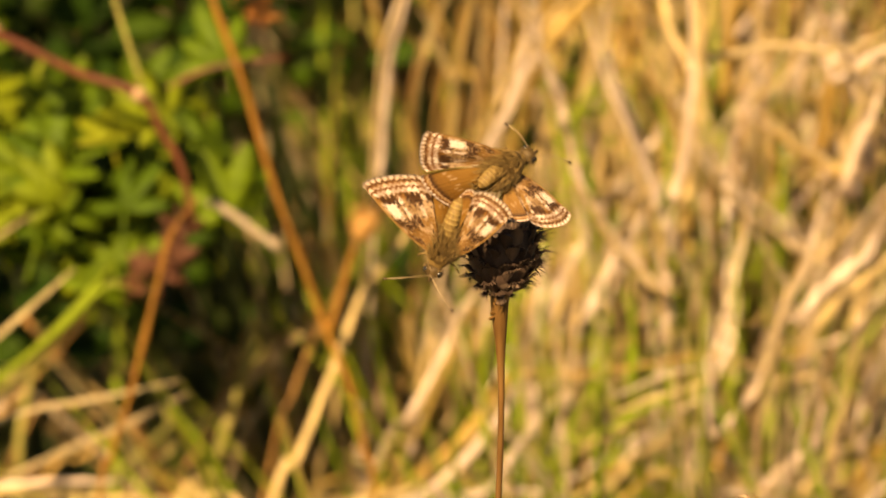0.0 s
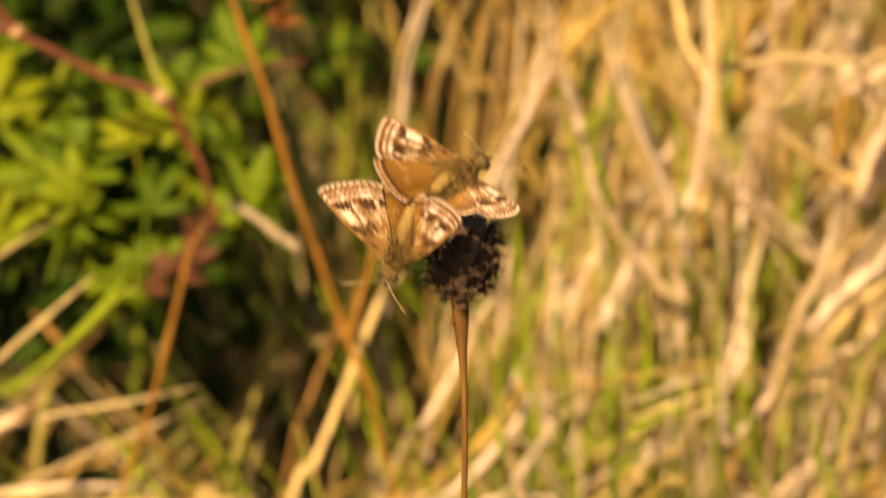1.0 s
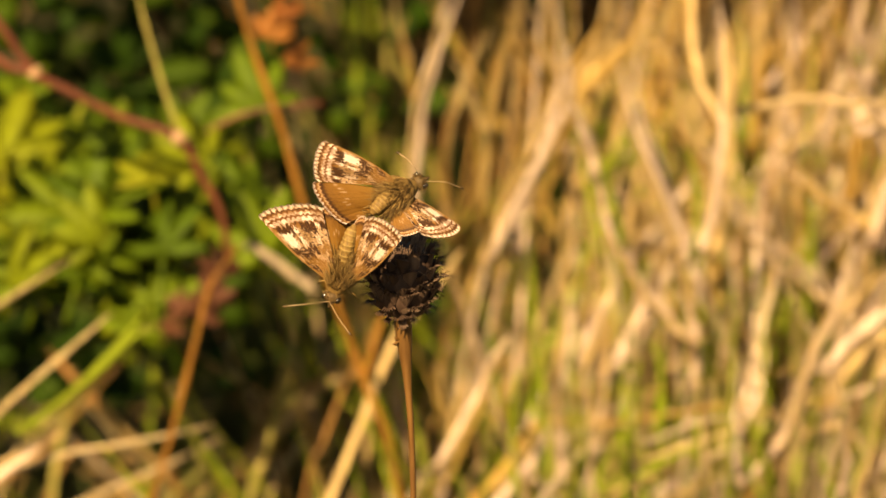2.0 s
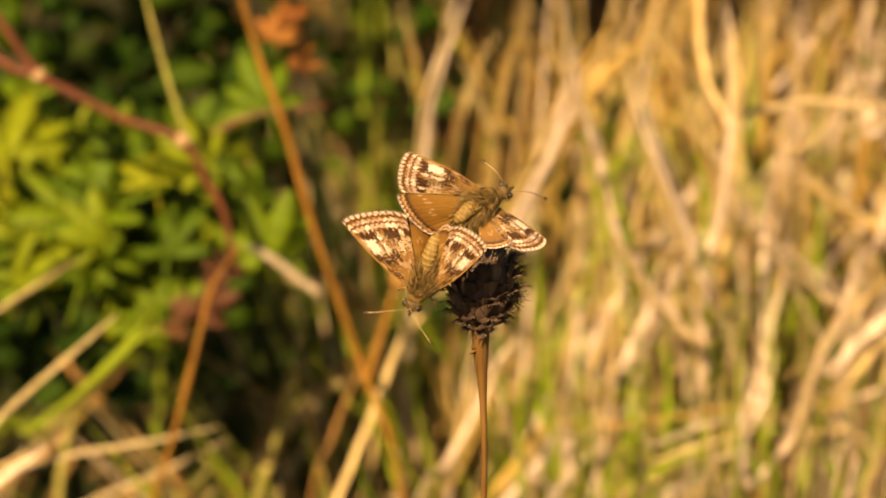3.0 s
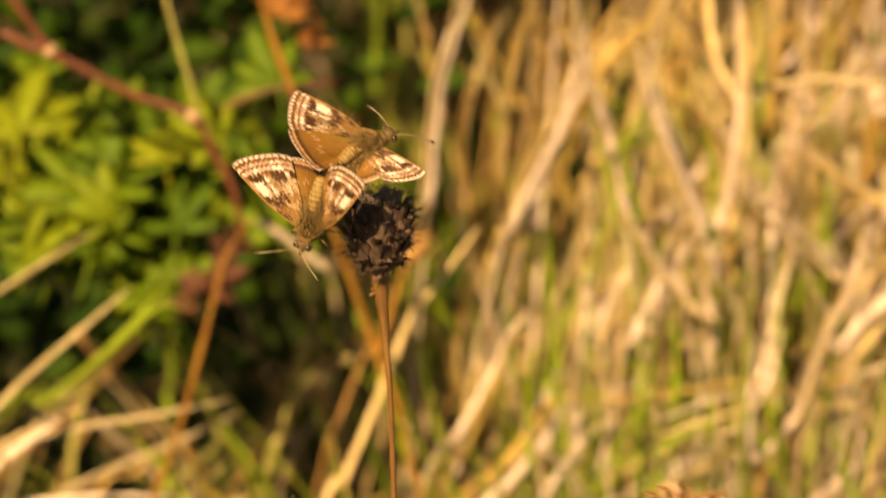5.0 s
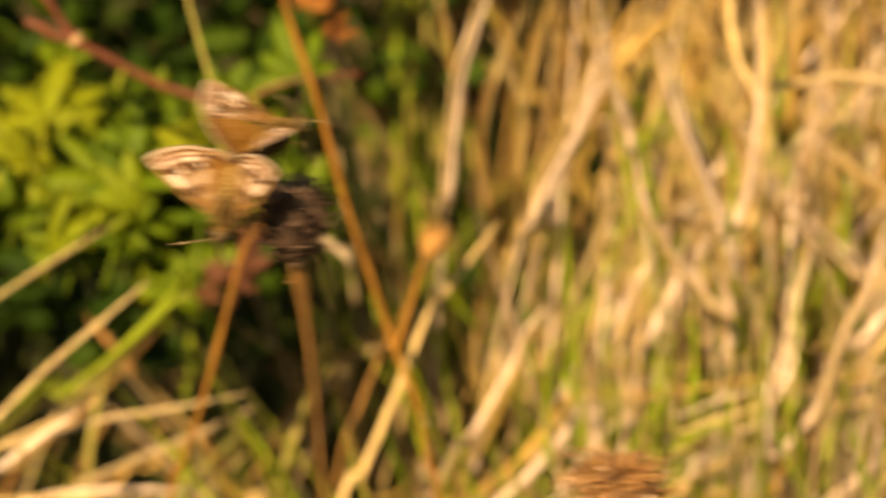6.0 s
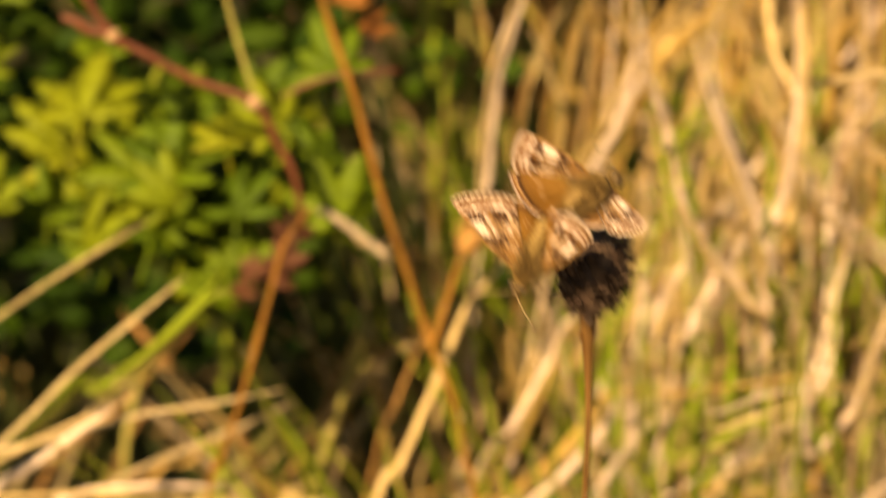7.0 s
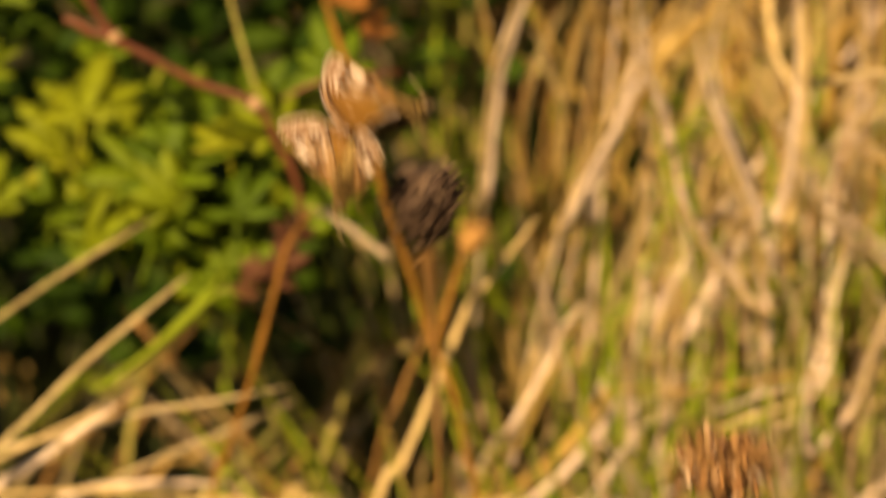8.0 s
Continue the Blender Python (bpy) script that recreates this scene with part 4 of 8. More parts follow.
def butterfly(at, head, tail, wings, feelers, label, seed):
    """at: the middle of the thorax, from the plant's root. All other points are given in the same space."""
    ob = thing("butterfly", Vector(at) + Vector((-0.0057, -0.1391, 0)), label, "butterfly", "pair on the seed head")
    o = np.array(at)
    head, tail = np.array(head) - o, np.array(tail) - o
    d = head / np.linalg.norm(head)
    up = np.array((0, -0.8, 0.6))
    up = up - d * (up @ d)
    up = up / np.linalg.norm(up)
    side = np.cross(d, up)
    g = np.random.RandomState(seed)

    def fur(s, c, r, length, n, rear):
        for _ in range(n):
            v = g.normal(0, 1, 3)
            v = v / np.linalg.norm(v)
            p = c + side * v[0] * r[0] + up * v[1] * r[1] + d * v[2] * r[2]
            q = p + (side * v[0] + up * v[1] + d * (v[2] * 0.4 - rear)) * length * g.uniform(0.6, 1.2)
            s.tube([p, q], [0.00006, 0.00002], 3)
    s = Solid()
    s.ball((0, 0, 0), (side * 0.0020, up * 0.0016, d * 0.0031), 10, 14)
    fur(s, np.zeros(3), (0.0019, 0.0016, 0.0029), 0.0014, 2200, 1.1)
    part("thorax", s, fur_brown, ob, "furry olive-brown thorax")
    s = Solid()
    hc = head * 0.86
    s.ball(hc, (side * 0.0013, up * 0.0010, d * 0.0010), 8, 12)
    fur(s, hc, (0.0011, 0.0009, 0.0009), 0.0006, 300, 0.2)
    s.tube([hc + d * 0.0006, hc + d * 0.0013 - up * 0.0003, hc + d * 0.0018 - up * 0.0001], [0.00035, 0.0003, 0.00012], 6)
    head_part = part("head", s, fur_head, ob)
    for k in (-1, 1):
        s = Solid()
        s.ball(hc + side * k * 0.00105 + d * 0.0002 + up * 0.0002, (side * 0.00048, up * 0.00056, d * 0.00054), 8, 10)
        part("eye", s, eye_black, head_part, "round black eye")
    # ringed abdomen that tapers to the tail
    s = Solid()
    steps = 42
    line, radii = [], []
    for i in range(steps + 1):
        t = i / steps
        line.append(-d * 0.0015 * (1 - t) + tail * t + up * (0.0009 * math.sin(math.pi * t) + 0.0012 * t))
        radii.append(0.00135 * (1 - 0.35 * t) * (1 - max(0, t - 0.86) * 4.5) + 0.00004 * math.cos(t * 2 * math.pi * 9))
    s.tube(line, radii, 14)
    rings = Solid()
    for k in range(1, 8):
        i = int(steps * (0.14 + 0.105 * k))
        rings.tube([line[i - 1], line[i], line[i + 1]], [radii[i - 1] * 0.99, radii[i] * 1.03, radii[i + 1] * 0.99], 14)
    fur(s, tail, (0.0007, 0.0006, 0.0004), 0.0007, 60, 1.2)
    fur(s, tail * 0.25, (0.0015, 0.0013, 0.0024), 0.0016, 520, 1.3)
    fur(s, tail * 0.62, (0.0012, 0.0011, 0.0034), 0.0006, 130, 1.4)
    abdomen = part("abdomen", s, fur_brown, ob, "brown abdomen with pale rings")
    part("rings", rings, ring_pale, abdomen, "pale olive rings")
    made = {}
    for name, root, tip, corner, inner, camber, bulge in wings:
        root = np.array(root) - o
        me = wing_shape((0, 0, 0), np.array(tip) - o - root, np.array(corner) - o - root, inner, camber, bulge)
        skin = forewing_skin if name.startswith("fore") else hindwing_skin
        w = part("forewing" if name.startswith("fore") else "hindwing", me, skin, ob, "cream and brown banded forewing" if name.startswith("fore") else "plain brown hindwing with a pale fringe")
        w.location = tuple(root)
        made[name] = w
    for k, end in enumerate(feelers):
        end = np.array(end) - o
        start = hc + d * 0.0005 + up * 0.0004 + side * (0.0004 if k else -0.0004)
        mid = (start + end) / 2 + up * 0.0009
        line = curve_through([start, mid, start + (end - start) * 0.86 + up * 0.0003, end], 6)
        nn = len(line)
        s = Solid()
        s.tube(line, [0.000065 + 0.00002 * i / nn for i in range(nn)], 6)
        antenna = part("antenna", s, feeler, ob, "thin pale antenna with a hooked club")
        s = Solid()
        along = (line[-1] - line[-4]) / np.linalg.norm(line[-1] - line[-4])
        hook = curve_through([line[-5], line[-3], line[-1], line[-1] + along * 0.0003 - up * 0.0004], 4)
        s.tube(hook, [0.00007 + 0.00013 * math.sin(math.pi * min(1, 0.1 + i / (len(hook) - 1))) for i in range(len(hook))], 6)
        part("club", s, club_brown, antenna, "dark hooked club")
    for k in (-1, 1):
        for f in (0.0012, 0.0, -0.0012):
            s = Solid()
            a = d * f + side * k * 0.0011 - up * 0.0008
            line = curve_through([a, a + side * k * 0.0016 - up * 0.0004 + d * f * 0.6, a + side * k * 0.0022 - up * 0.0022 + d * f * 1.2], 4)
            s.tube(line, [0.00013] * len(line), 5)
            part("leg", s, fur_brown, ob)
    return ob, made


THORAX_LOW = (0.0094, 0.0055, 0.3432)
THORAX_UP = (0.0190, 0.0093, 0.3546)


def butterflies():
    low, _ = butterfly(
        THORAX_LOW, (0.0079, 0.0048, 0.3397), (0.0124, 0.0063, 0.3509),
        (("hind_left", (0.0089, 0.0054, 0.3436), (0.0066, 0.0053, 0.3541), (0.0120, 0.0060, 0.3517), 0.16, 0.0007, 0.10),
         ("hind_right", (0.0104, 0.0054, 0.3438), (0.0144, 0.0036, 0.3524), (0.0122, 0.0054, 0.3517), 0.16, 0.0006, 0.10),
         ("fore_left", (0.0082, 0.0047, 0.3425), (-0.0022, 0.0056, 0.3536), (0.0072, 0.0042, 0.3550), 0.12, 0.0006, 0.07),
         ("fore_right", (0.0112, 0.0045, 0.3422), (0.0195, -0.0003, 0.3506), (0.0143, 0.0015, 0.3537), 0.08, 0.0006, 0.10)),
        ((0.0009, 0.0023, 0.3399), (0.0107, 0.0003, 0.3356)),
        "brown and cream patterned butterfly, head down, wings spread", 31)
    high, wings = butterfly(
        THORAX_UP, (0.0226, 0.0114, 0.3557), (0.0146, 0.0062, 0.3519),
        (("hind_left", (0.0176, 0.0086, 0.3548), (0.0062, 0.0042, 0.3582), (0.0106, 0.0042, 0.3514), 0.22, 0.0006, 0.10),
         ("hind_right", (0.0192, 0.0090, 0.3537), (0.0226, 0.0056, 0.3478), (0.0180, 0.0062, 0.3478), 0.12, 0.0004, 0.10),
         ("fore_left", (0.0190, 0.0090, 0.3562), (0.0080, 0.0073, 0.3638), (0.0066, 0.0058, 0.3580), 0.12, 0.0006, 0.06),
         ("fore_right", (0.0194, 0.0091, 0.3545), (0.0283, 0.0095, 0.3468), (0.0228, 0.0050, 0.3468), 0.22, 0.0006, 0.14)),
        ((0.0190, 0.0123, 0.3600), (0.0284, 0.0143, 0.3532)),
        "brown and cream patterned butterfly, wings half open, on the seed head", 32)
    return low, high, wings


# ---- what moves ----
def motions():
    # the knapweed sways about its root, and the butterflies ride on it
    for rider, seat in ((plant, (0, 0, 0)), (low_butterfly, THORAX_LOW), (high_butterfly, THORAX_UP)):
        walk(rider, [(t, m @ pose(*seat)) for t, m in [
            (0.00, pose(-0.0057, -0.1391, 0, 0.08, -0.00, 0.88)),
            (0.02, pose(-0.0057, -0.1391, 0, 0.08, -0.00, 0.88)),
            (0.10, pose(-0.0057, -0.1391, 0, -0.25, -0.49, 1.55)),
            (0.20, pose(-0.0057, -0.1391, 0, -0.28, -0.59, 1.53)),
            (0.30, pose(-0.0057, -0.1391, 0, -0.30, -0.22, 1.74)),
            (0.40, pose(-0.0057, -0.1391, 0, -0.82, -0.51, 1.94)),
            (0.50, pose(-0.0057, -0.1391, 0, -1.38, -1.19, 1.42)),
            (0.60, pose(-0.0057, -0.1391, 0, -3.55, -2.21, 0.40)),
            (0.70, pose(-0.0057, -0.1391, 0, -4.37, -3.05, -0.97)),
            (0.80, pose(-0.0057, -0.1391, 0, -4.40, -3.15, -2.85)),
            (0.90, pose(-0.0057, -0.1391, 0, -3.66, -2.33, -3.38)),
            (1.00, pose(-0.0057, -0.1391, 0, -0.14, -1.55, -1.99)),
            (1.10, pose(-0.0057, -0.1391, 0, 0.50, -1.47, 0.23)),
            (1.20, pose(-0.0057, -0.1391, 0, -1.46, -1.50, 1.20)),
            (1.30, pose(-0.0057, -0.1391, 0, -2.23, -1.81, 1.16)),
            (1.40, pose(-0.0057, -0.1391, 0, -0.35, -2.26, 0.44)),
            (1.50, pose(-0.0057, -0.1391, 0, 0.06, -2.10, -0.22)),
            (1.60, pose(-0.0057, -0.1391, 0, -1.70, -2.35, 0.81)),
            (1.70, pose(-0.0057, -0.1391, 0, -1.26, -2.46, 1.75)),
            (1.85, pose(-0.0057, -0.1391, 0, -1.63, -2.18, -0.41)),
            (2.00, pose(-0.0057, -0.1391, 0, -1.66, -3.37, -0.18)),
            (2.15, pose(-0.0057, -0.1391, 0, -1.72, -2.69, 0.87)),
            (2.30, pose(-0.0057, -0.1391, 0, -0.18, -2.34, 1.83)),
            (2.45, pose(-0.0057, -0.1391, 0, -0.91, -1.07, -0.95)),
            (2.60, pose(-0.0057, -0.1391, 0, 1.01, -1.99, 0.99)),
            (2.80, pose(-0.0057, -0.1391, 0, 1.42, -1.15, 0.54)),
            (2.90, pose(-0.0057, -0.1391, 0, -0.10, -1.53, 0.37)),
            (3.00, pose(-0.0057, -0.1391, 0, -1.09, -1.47, 0.41)),
            (3.10, pose(-0.0057, -0.1391, 0, -0.68, -1.13, 1.67)),
            (3.20, pose(-0.0057, -0.1391, 0, 0.98, -0.82, 2.51)),
            (3.30, pose(-0.0057, -0.1391, 0, 1.06, -0.35, 2.40)),
            (3.40, pose(-0.0057, -0.1391, 0, 0.92, -0.09, 1.93)),
            (3.50, pose(-0.0057, -0.1391, 0, 1.55, -1.23, 0.05)),
            (3.60, pose(-0.0057, -0.1391, 0, 1.12, -1.79, -0.93)),
            (3.70, pose(-0.0057, -0.1391, 0, -0.59, -1.92, 0.08)),
            (3.80, pose(-0.0057, -0.1391, 0, -0.73, -3.00, -0.23)),
            (3.90, pose(-0.0057, -0.1391, 0, -0.04, -4.74, -4.07)),
            (4.00, pose(-0.0057, -0.1391, 0, -1.41, -6.56, -8.87)),
            (4.10, pose(-0.0057, -0.1391, 0, -0.99, -5.24, -10.94)),
            (4.20, pose(-0.0057, -0.1391, 0, 1.46, -2.37, -10.22)),
            (4.30, pose(-0.0057, -0.1391, 0, 1.73, -1.93, -2.82)),
            (4.40, pose(-0.0057, -0.1391, 0, -0.84, -4.32, -0.38)),
            (4.47, pose(-0.0057, -0.1391, 0, -5.09, -5.73, -5.44)),
            (4.50, pose(-0.0057, -0.1391, 0, -5.01, -5.48, -5.46)),
            (4.53, pose(-0.0057, -0.1391, 0, -4.92, -5.22, -5.47)),
            (4.60, pose(-0.0057, -0.1391, 0, -4.23, -3.64, -7.59)),
            (4.70, pose(-0.0057, -0.1391, 0, -0.37, -1.68, -3.46)),
            (4.85, pose(-0.0057, -0.1391, 0, -2.55, -4.66, -4.05)),
            (5.00, pose(-0.0057, -0.1391, 0, -4.03, -5.18, -5.73)),
            (5.15, pose(-0.0057, -0.1391, 0, -6.29, -6.22, -6.59)),
            (5.30, pose(-0.0057, -0.1391, 0, -7.58, -7.64, -6.39)),
            (5.45, pose(-0.0057, -0.1391, 0, -9.35, -9.54, -8.40)),
            (5.60, pose(-0.0057, -0.1391, 0, -8.70, -10.00, -8.07)),
            (5.80, pose(-0.0057, -0.1391, 0, -11.03, -12.52, -8.80)),
            (5.90, pose(-0.0057, -0.1391, 0, -6.88, -10.12, -5.62)),
            (6.00, pose(-0.0057, -0.1391, 0, -5.15, -7.90, -4.02)),
            (6.10, pose(-0.0057, -0.1391, 0, -4.23, -5.06, -5.19)),
            (6.20, pose(-0.0057, -0.1391, 0, -2.62, -3.92, -4.43)),
            (6.30, pose(-0.0057, -0.1391, 0, -1.51, -4.72, -3.19)),
            (6.40, pose(-0.0057, -0.1391, 0, -5.41, -5.31, -4.08)),
            (6.50, pose(-0.0057, -0.1391, 0, -10.07, -5.55, -5.24)),
            (6.54, pose(-0.0057, -0.1391, 0, -10.07, -5.55, -5.24)),
            (6.60, pose(-0.0057, -0.1391, 0, -7.28, -4.25, -5.08)),
            (6.70, pose(-0.0057, -0.1391, 0, -1.29, -3.37, -3.73)),
            (6.80, pose(-0.0057, -0.1391, 0, -2.41, -3.89, -3.09)),
            (6.90, pose(-0.0057, -0.1391, 0, -3.75, -2.69, -3.31)),
            (7.00, pose(-0.0057, -0.1391, 0, 0.09, -0.51, -3.40)),
            (7.10, pose(-0.0057, -0.1391, 0, 1.97, -0.21, -2.28)),
            (7.20, pose(-0.0057, -0.1391, 0, 0.45, -1.19, -1.83)),
            (7.30, pose(-0.0057, -0.1391, 0, -1.38, -1.50, -3.91)),
            (7.40, pose(-0.0057, -0.1391, 0, -0.55, -0.61, -5.38)),
            (7.47, pose(-0.0057, -0.1391, 0, 0.39, -0.58, -3.42)),
            (7.50, pose(-0.0057, -0.1391, 0, 0.81, -0.49, -3.42)),
            (7.53, pose(-0.0057, -0.1391, 0, 1.23, -0.40, -3.42)),
            (7.60, pose(-0.0057, -0.1391, 0, -1.89, -1.36, -1.77)),
            (7.70, pose(-0.0057, -0.1391, 0, -4.15, -2.34, -2.60)),
            (7.80, pose(-0.0057, -0.1391, 0, -1.92, -3.33, -3.95)),
            (7.90, pose(-0.0057, -0.1391, 0, 0.48, -4.42, -4.94)),
            (8.00, pose(-0.0057, -0.1391, 0, -5.55, -8.31, -21.78)),
        ]])
    walk(second_plant, [
        (0.00, pose(0.0393, -0.1191, 0, -0.38, 2.69, -0.01)),
        (0.10, pose(0.0393, -0.1191, 0, -0.46, 2.09, -0.01)),
        (0.20, pose(0.0393, -0.1191, 0, -0.29, 2.13, -0.01)),
        (0.30, pose(0.0393, -0.1191, 0, -0.29, 2.57, -0.01)),
        (0.40, pose(0.0393, -0.1191, 0, -0.59, 2.25, -0.01)),
        (0.50, pose(0.0393, -0.1191, 0, -2.32, 1.22, -0.02)),
        (0.60, pose(0.0393, -0.1191, 0, -4.04, 0.97, -0.03)),
        (0.70, pose(0.0393, -0.1191, 0, -4.35, 0.62, -0.02)),
        (0.80, pose(0.0393, -0.1191, 0, -4.60, 0.60, -0.02)),
        (0.90, pose(0.0393, -0.1191, 0, -3.49, 1.27, -0.04)),
        (1.00, pose(0.0393, -0.1191, 0, 0.04, 1.43, 0.00)),
        (1.10, pose(0.0393, -0.1191, 0, 0.53, 1.34, 0.01)),
        (1.20, pose(0.0393, -0.1191, 0, -1.26, 1.41, -0.02)),
        (1.30, pose(0.0393, -0.1191, 0, -1.81, 1.07, -0.02)),
        (1.40, pose(0.0393, -0.1191, 0, -0.00, 0.49, -0.00)),
        (1.50, pose(0.0393, -0.1191, 0, 0.45, 0.81, 0.00)),
        (1.60, pose(0.0393, -0.1191, 0, -1.24, 0.45, -0.00)),
        (1.70, pose(0.0393, -0.1191, 0, -0.70, 0.19, -0.00)),
        (1.85, pose(0.0393, -0.1191, 0, -0.75, 0.51, -0.84)),
        (2.00, pose(0.0393, -0.1191, 0, -0.59, 1.19, 1.58)),
        (2.15, pose(0.0393, -0.1191, 0, -1.64, -0.27, -1.79)),
        (2.30, pose(0.0393, -0.1191, 0, -0.29, -0.45, -0.17)),
        (2.45, pose(0.0393, -0.1191, 0, 0.69, 0.36, 0.71)),
        (2.60, pose(0.0393, -0.1191, 0, 0.77, -0.03, 0.24)),
        (2.80, pose(0.0393, -0.1191, 0, 1.33, 1.81, 0.02)),
        (2.90, pose(0.0393, -0.1191, 0, -0.03, 1.39, -0.00)),
        (3.00, pose(0.0393, -0.1191, 0, -1.07, 1.63, -0.02)),
        (3.10, pose(0.0393, -0.1191, 0, -0.76, 1.85, -0.01)),
        (3.20, pose(0.0393, -0.1191, 0, 0.87, 2.11, 0.02)),
        (3.30, pose(0.0393, -0.1191, 0, 1.03, 2.75, 0.02)),
        (3.40, pose(0.0393, -0.1191, 0, 0.79, 2.99, 0.02)),
        (3.50, pose(0.0393, -0.1191, 0, 1.66, 1.73, 0.03)),
        (3.60, pose(0.0393, -0.1191, 0, 0.98, 1.34, 0.01)),
        (3.70, pose(0.0393, -0.1191, 0, -1.23, 1.39, -0.01)),
        (3.80, pose(0.0393, -0.1191, 0, -1.62, 0.36, -0.01)),
        (3.90, pose(0.0393, -0.1191, 0, -1.74, -1.42, 0.02)),
        (4.00, pose(0.0393, -0.1191, 0, -4.25, -2.39, 0.09)),
        (4.10, pose(0.0393, -0.1191, 0, -2.88, -1.57, 0.04)),
        (4.20, pose(0.0393, -0.1191, 0, 1.10, 1.02, 0.01)),
        (4.30, pose(0.0393, -0.1191, 0, 0.36, 1.21, 0.00)),
        (4.40, pose(0.0393, -0.1191, 0, -2.39, -1.41, 0.03)),
        (4.50, pose(0.0393, -0.1191, 0, -6.53, -0.96, 0.05)),
        (4.60, pose(0.0393, -0.1191, 0, -3.89, 0.97, -0.03)),
        (4.70, pose(0.0393, -0.1191, 0, -0.28, 1.28, -0.00)),
        (4.85, pose(0.0393, -0.1191, 0, -0.86, 0.04, 1.89)),
        (5.00, pose(0.0393, -0.1191, 0, -3.38, -0.62, -1.12)),
        (5.15, pose(0.0393, -0.1191, 0, -4.15, -3.24, -0.87)),
        (5.30, pose(0.0393, -0.1191, 0, -7.66, -2.40, -1.05)),
        (5.45, pose(0.0393, -0.1191, 0, -7.87, -2.89, -1.15)),
        (5.60, pose(0.0393, -0.1191, 0, -10.49, -6.12, 0.11)),
        (5.80, pose(0.0393, -0.1191, 0, -12.57, -5.79, 0.64)),
        (5.90, pose(0.0393, -0.1191, 0, -9.47, -5.49, 0.46)),
        (6.00, pose(0.0393, -0.1191, 0, -7.62, -3.42, 0.23)),
        (6.10, pose(0.0393, -0.1191, 0, -7.50, -0.52, 0.03)),
        (6.20, pose(0.0393, -0.1191, 0, -5.00, -1.07, 0.05)),
        (6.30, pose(0.0393, -0.1191, 0, -3.86, -1.89, 0.06)),
        (6.40, pose(0.0393, -0.1191, 0, -7.69, -1.13, 0.08)),
        (6.50, pose(0.0393, -0.1191, 0, -10.83, -0.26, 0.02)),
        (6.60, pose(0.0393, -0.1191, 0, -6.71, 0.23, -0.01)),
        (6.70, pose(0.0393, -0.1191, 0, -2.51, -0.22, 0.00)),
        (6.80, pose(0.0393, -0.1191, 0, -4.23, -0.86, 0.03)),
        (6.90, pose(0.0393, -0.1191, 0, -4.31, 0.90, -0.03)),
        (7.00, pose(0.0393, -0.1191, 0, -0.05, 2.95, -0.00)),
        (7.10, pose(0.0393, -0.1191, 0, 1.91, 3.08, 0.05)),
        (7.20, pose(0.0393, -0.1191, 0, 0.37, 2.01, 0.01)),
        (7.30, pose(0.0393, -0.1191, 0, -1.02, 2.09, -0.02)),
        (7.40, pose(0.0393, -0.1191, 0, 0.24, 3.12, 0.01)),
        (7.50, pose(0.0393, -0.1191, 0, 1.08, 2.88, 0.03)),
        (7.60, pose(0.0393, -0.1191, 0, -1.15, 2.01, -0.02)),
        (7.70, pose(0.0393, -0.1191, 0, -2.65, 1.33, -0.03)),
        (7.80, pose(0.0393, -0.1191, 0, -1.19, 0.13, -0.00)),
        (7.90, pose(0.0393, -0.1191, 0, 0.14, -1.13, -0.00)),
        (8.00, pose(0.0393, -0.1191, 0, -9.84, -1.01, 0.09)),
    ])
    walk(bramble, [
        (0.0, pose(-0.0011, -0.0004, -0.0012)),
        (0.5, pose(-0.0010, 0.0002, 0.0005)),
        (1.0, pose(-0.0005, 0.0000, 0.0001)),
        (1.5, pose(0.0000, 0.0000, 0.0000)),
        (1.7, pose(0.0000, -0.0000, -0.0001)),
        (2.3, pose(-0.0008, -0.0001, -0.0004)),
        (2.8, pose(-0.0008, -0.0002, -0.0005)),
        (3.0, pose(-0.0010, -0.0002, -0.0006)),
        (3.5, pose(-0.0030, -0.0006, -0.0015)),
        (3.8, pose(-0.0015, -0.0000, -0.0000)),
        (4.0, pose(-0.0020, 0.0001, 0.0002)),
        (4.2, pose(-0.0040, -0.0011, -0.0031)),
        (4.5, pose(-0.0055, -0.0017, -0.0046)),
        (4.7, pose(-0.0033, -0.0006, -0.0017)),
        (5.2, pose(-0.0015, -0.0003, -0.0007)),
        (5.8, pose(-0.0005, -0.0000, -0.0001)),
        (6.0, pose(-0.0005, -0.0000, -0.0001)),
        (6.5, pose(-0.0005, 0.0001, 0.0002)),
        (7.0, pose(-0.0006, -0.0001, -0.0002)),
        (7.5, pose(-0.0019, -0.0005, -0.0013)),
        (8.0, pose(-0.0011, -0.0003, -0.0007)),
    ])
    walk(dead_stem, [
        (0.0, pose(-0.0016, 0.0001, 0.0004)),
        (0.5, pose(-0.0013, 0.0002, 0.0006)),
        (1.0, pose(-0.0007, 0.0001, 0.0004)),
        (1.5, pose(0.0000, 0.0000, 0.0000)),
        (3.0, pose(-0.0011, 0.0002, 0.0005)),
        (3.5, pose(-0.0008, 0.0003, 0.0009)),
        (4.0, pose(-0.0005, 0.0004, 0.0010)),
        (4.5, pose(-0.0007, 0.0004, 0.0010)),
        (6.0, pose(-0.0011, 0.0004, 0.0012)),
        (6.5, pose(0.0001, 0.0005, 0.0014)),
        (7.0, pose(-0.0004, 0.0004, 0.0011)),
        (7.5, pose(0.0000, 0.0004, 0.0010)),
        (8.0, pose(-0.0001, 0.0004, 0.0010)),
    ])
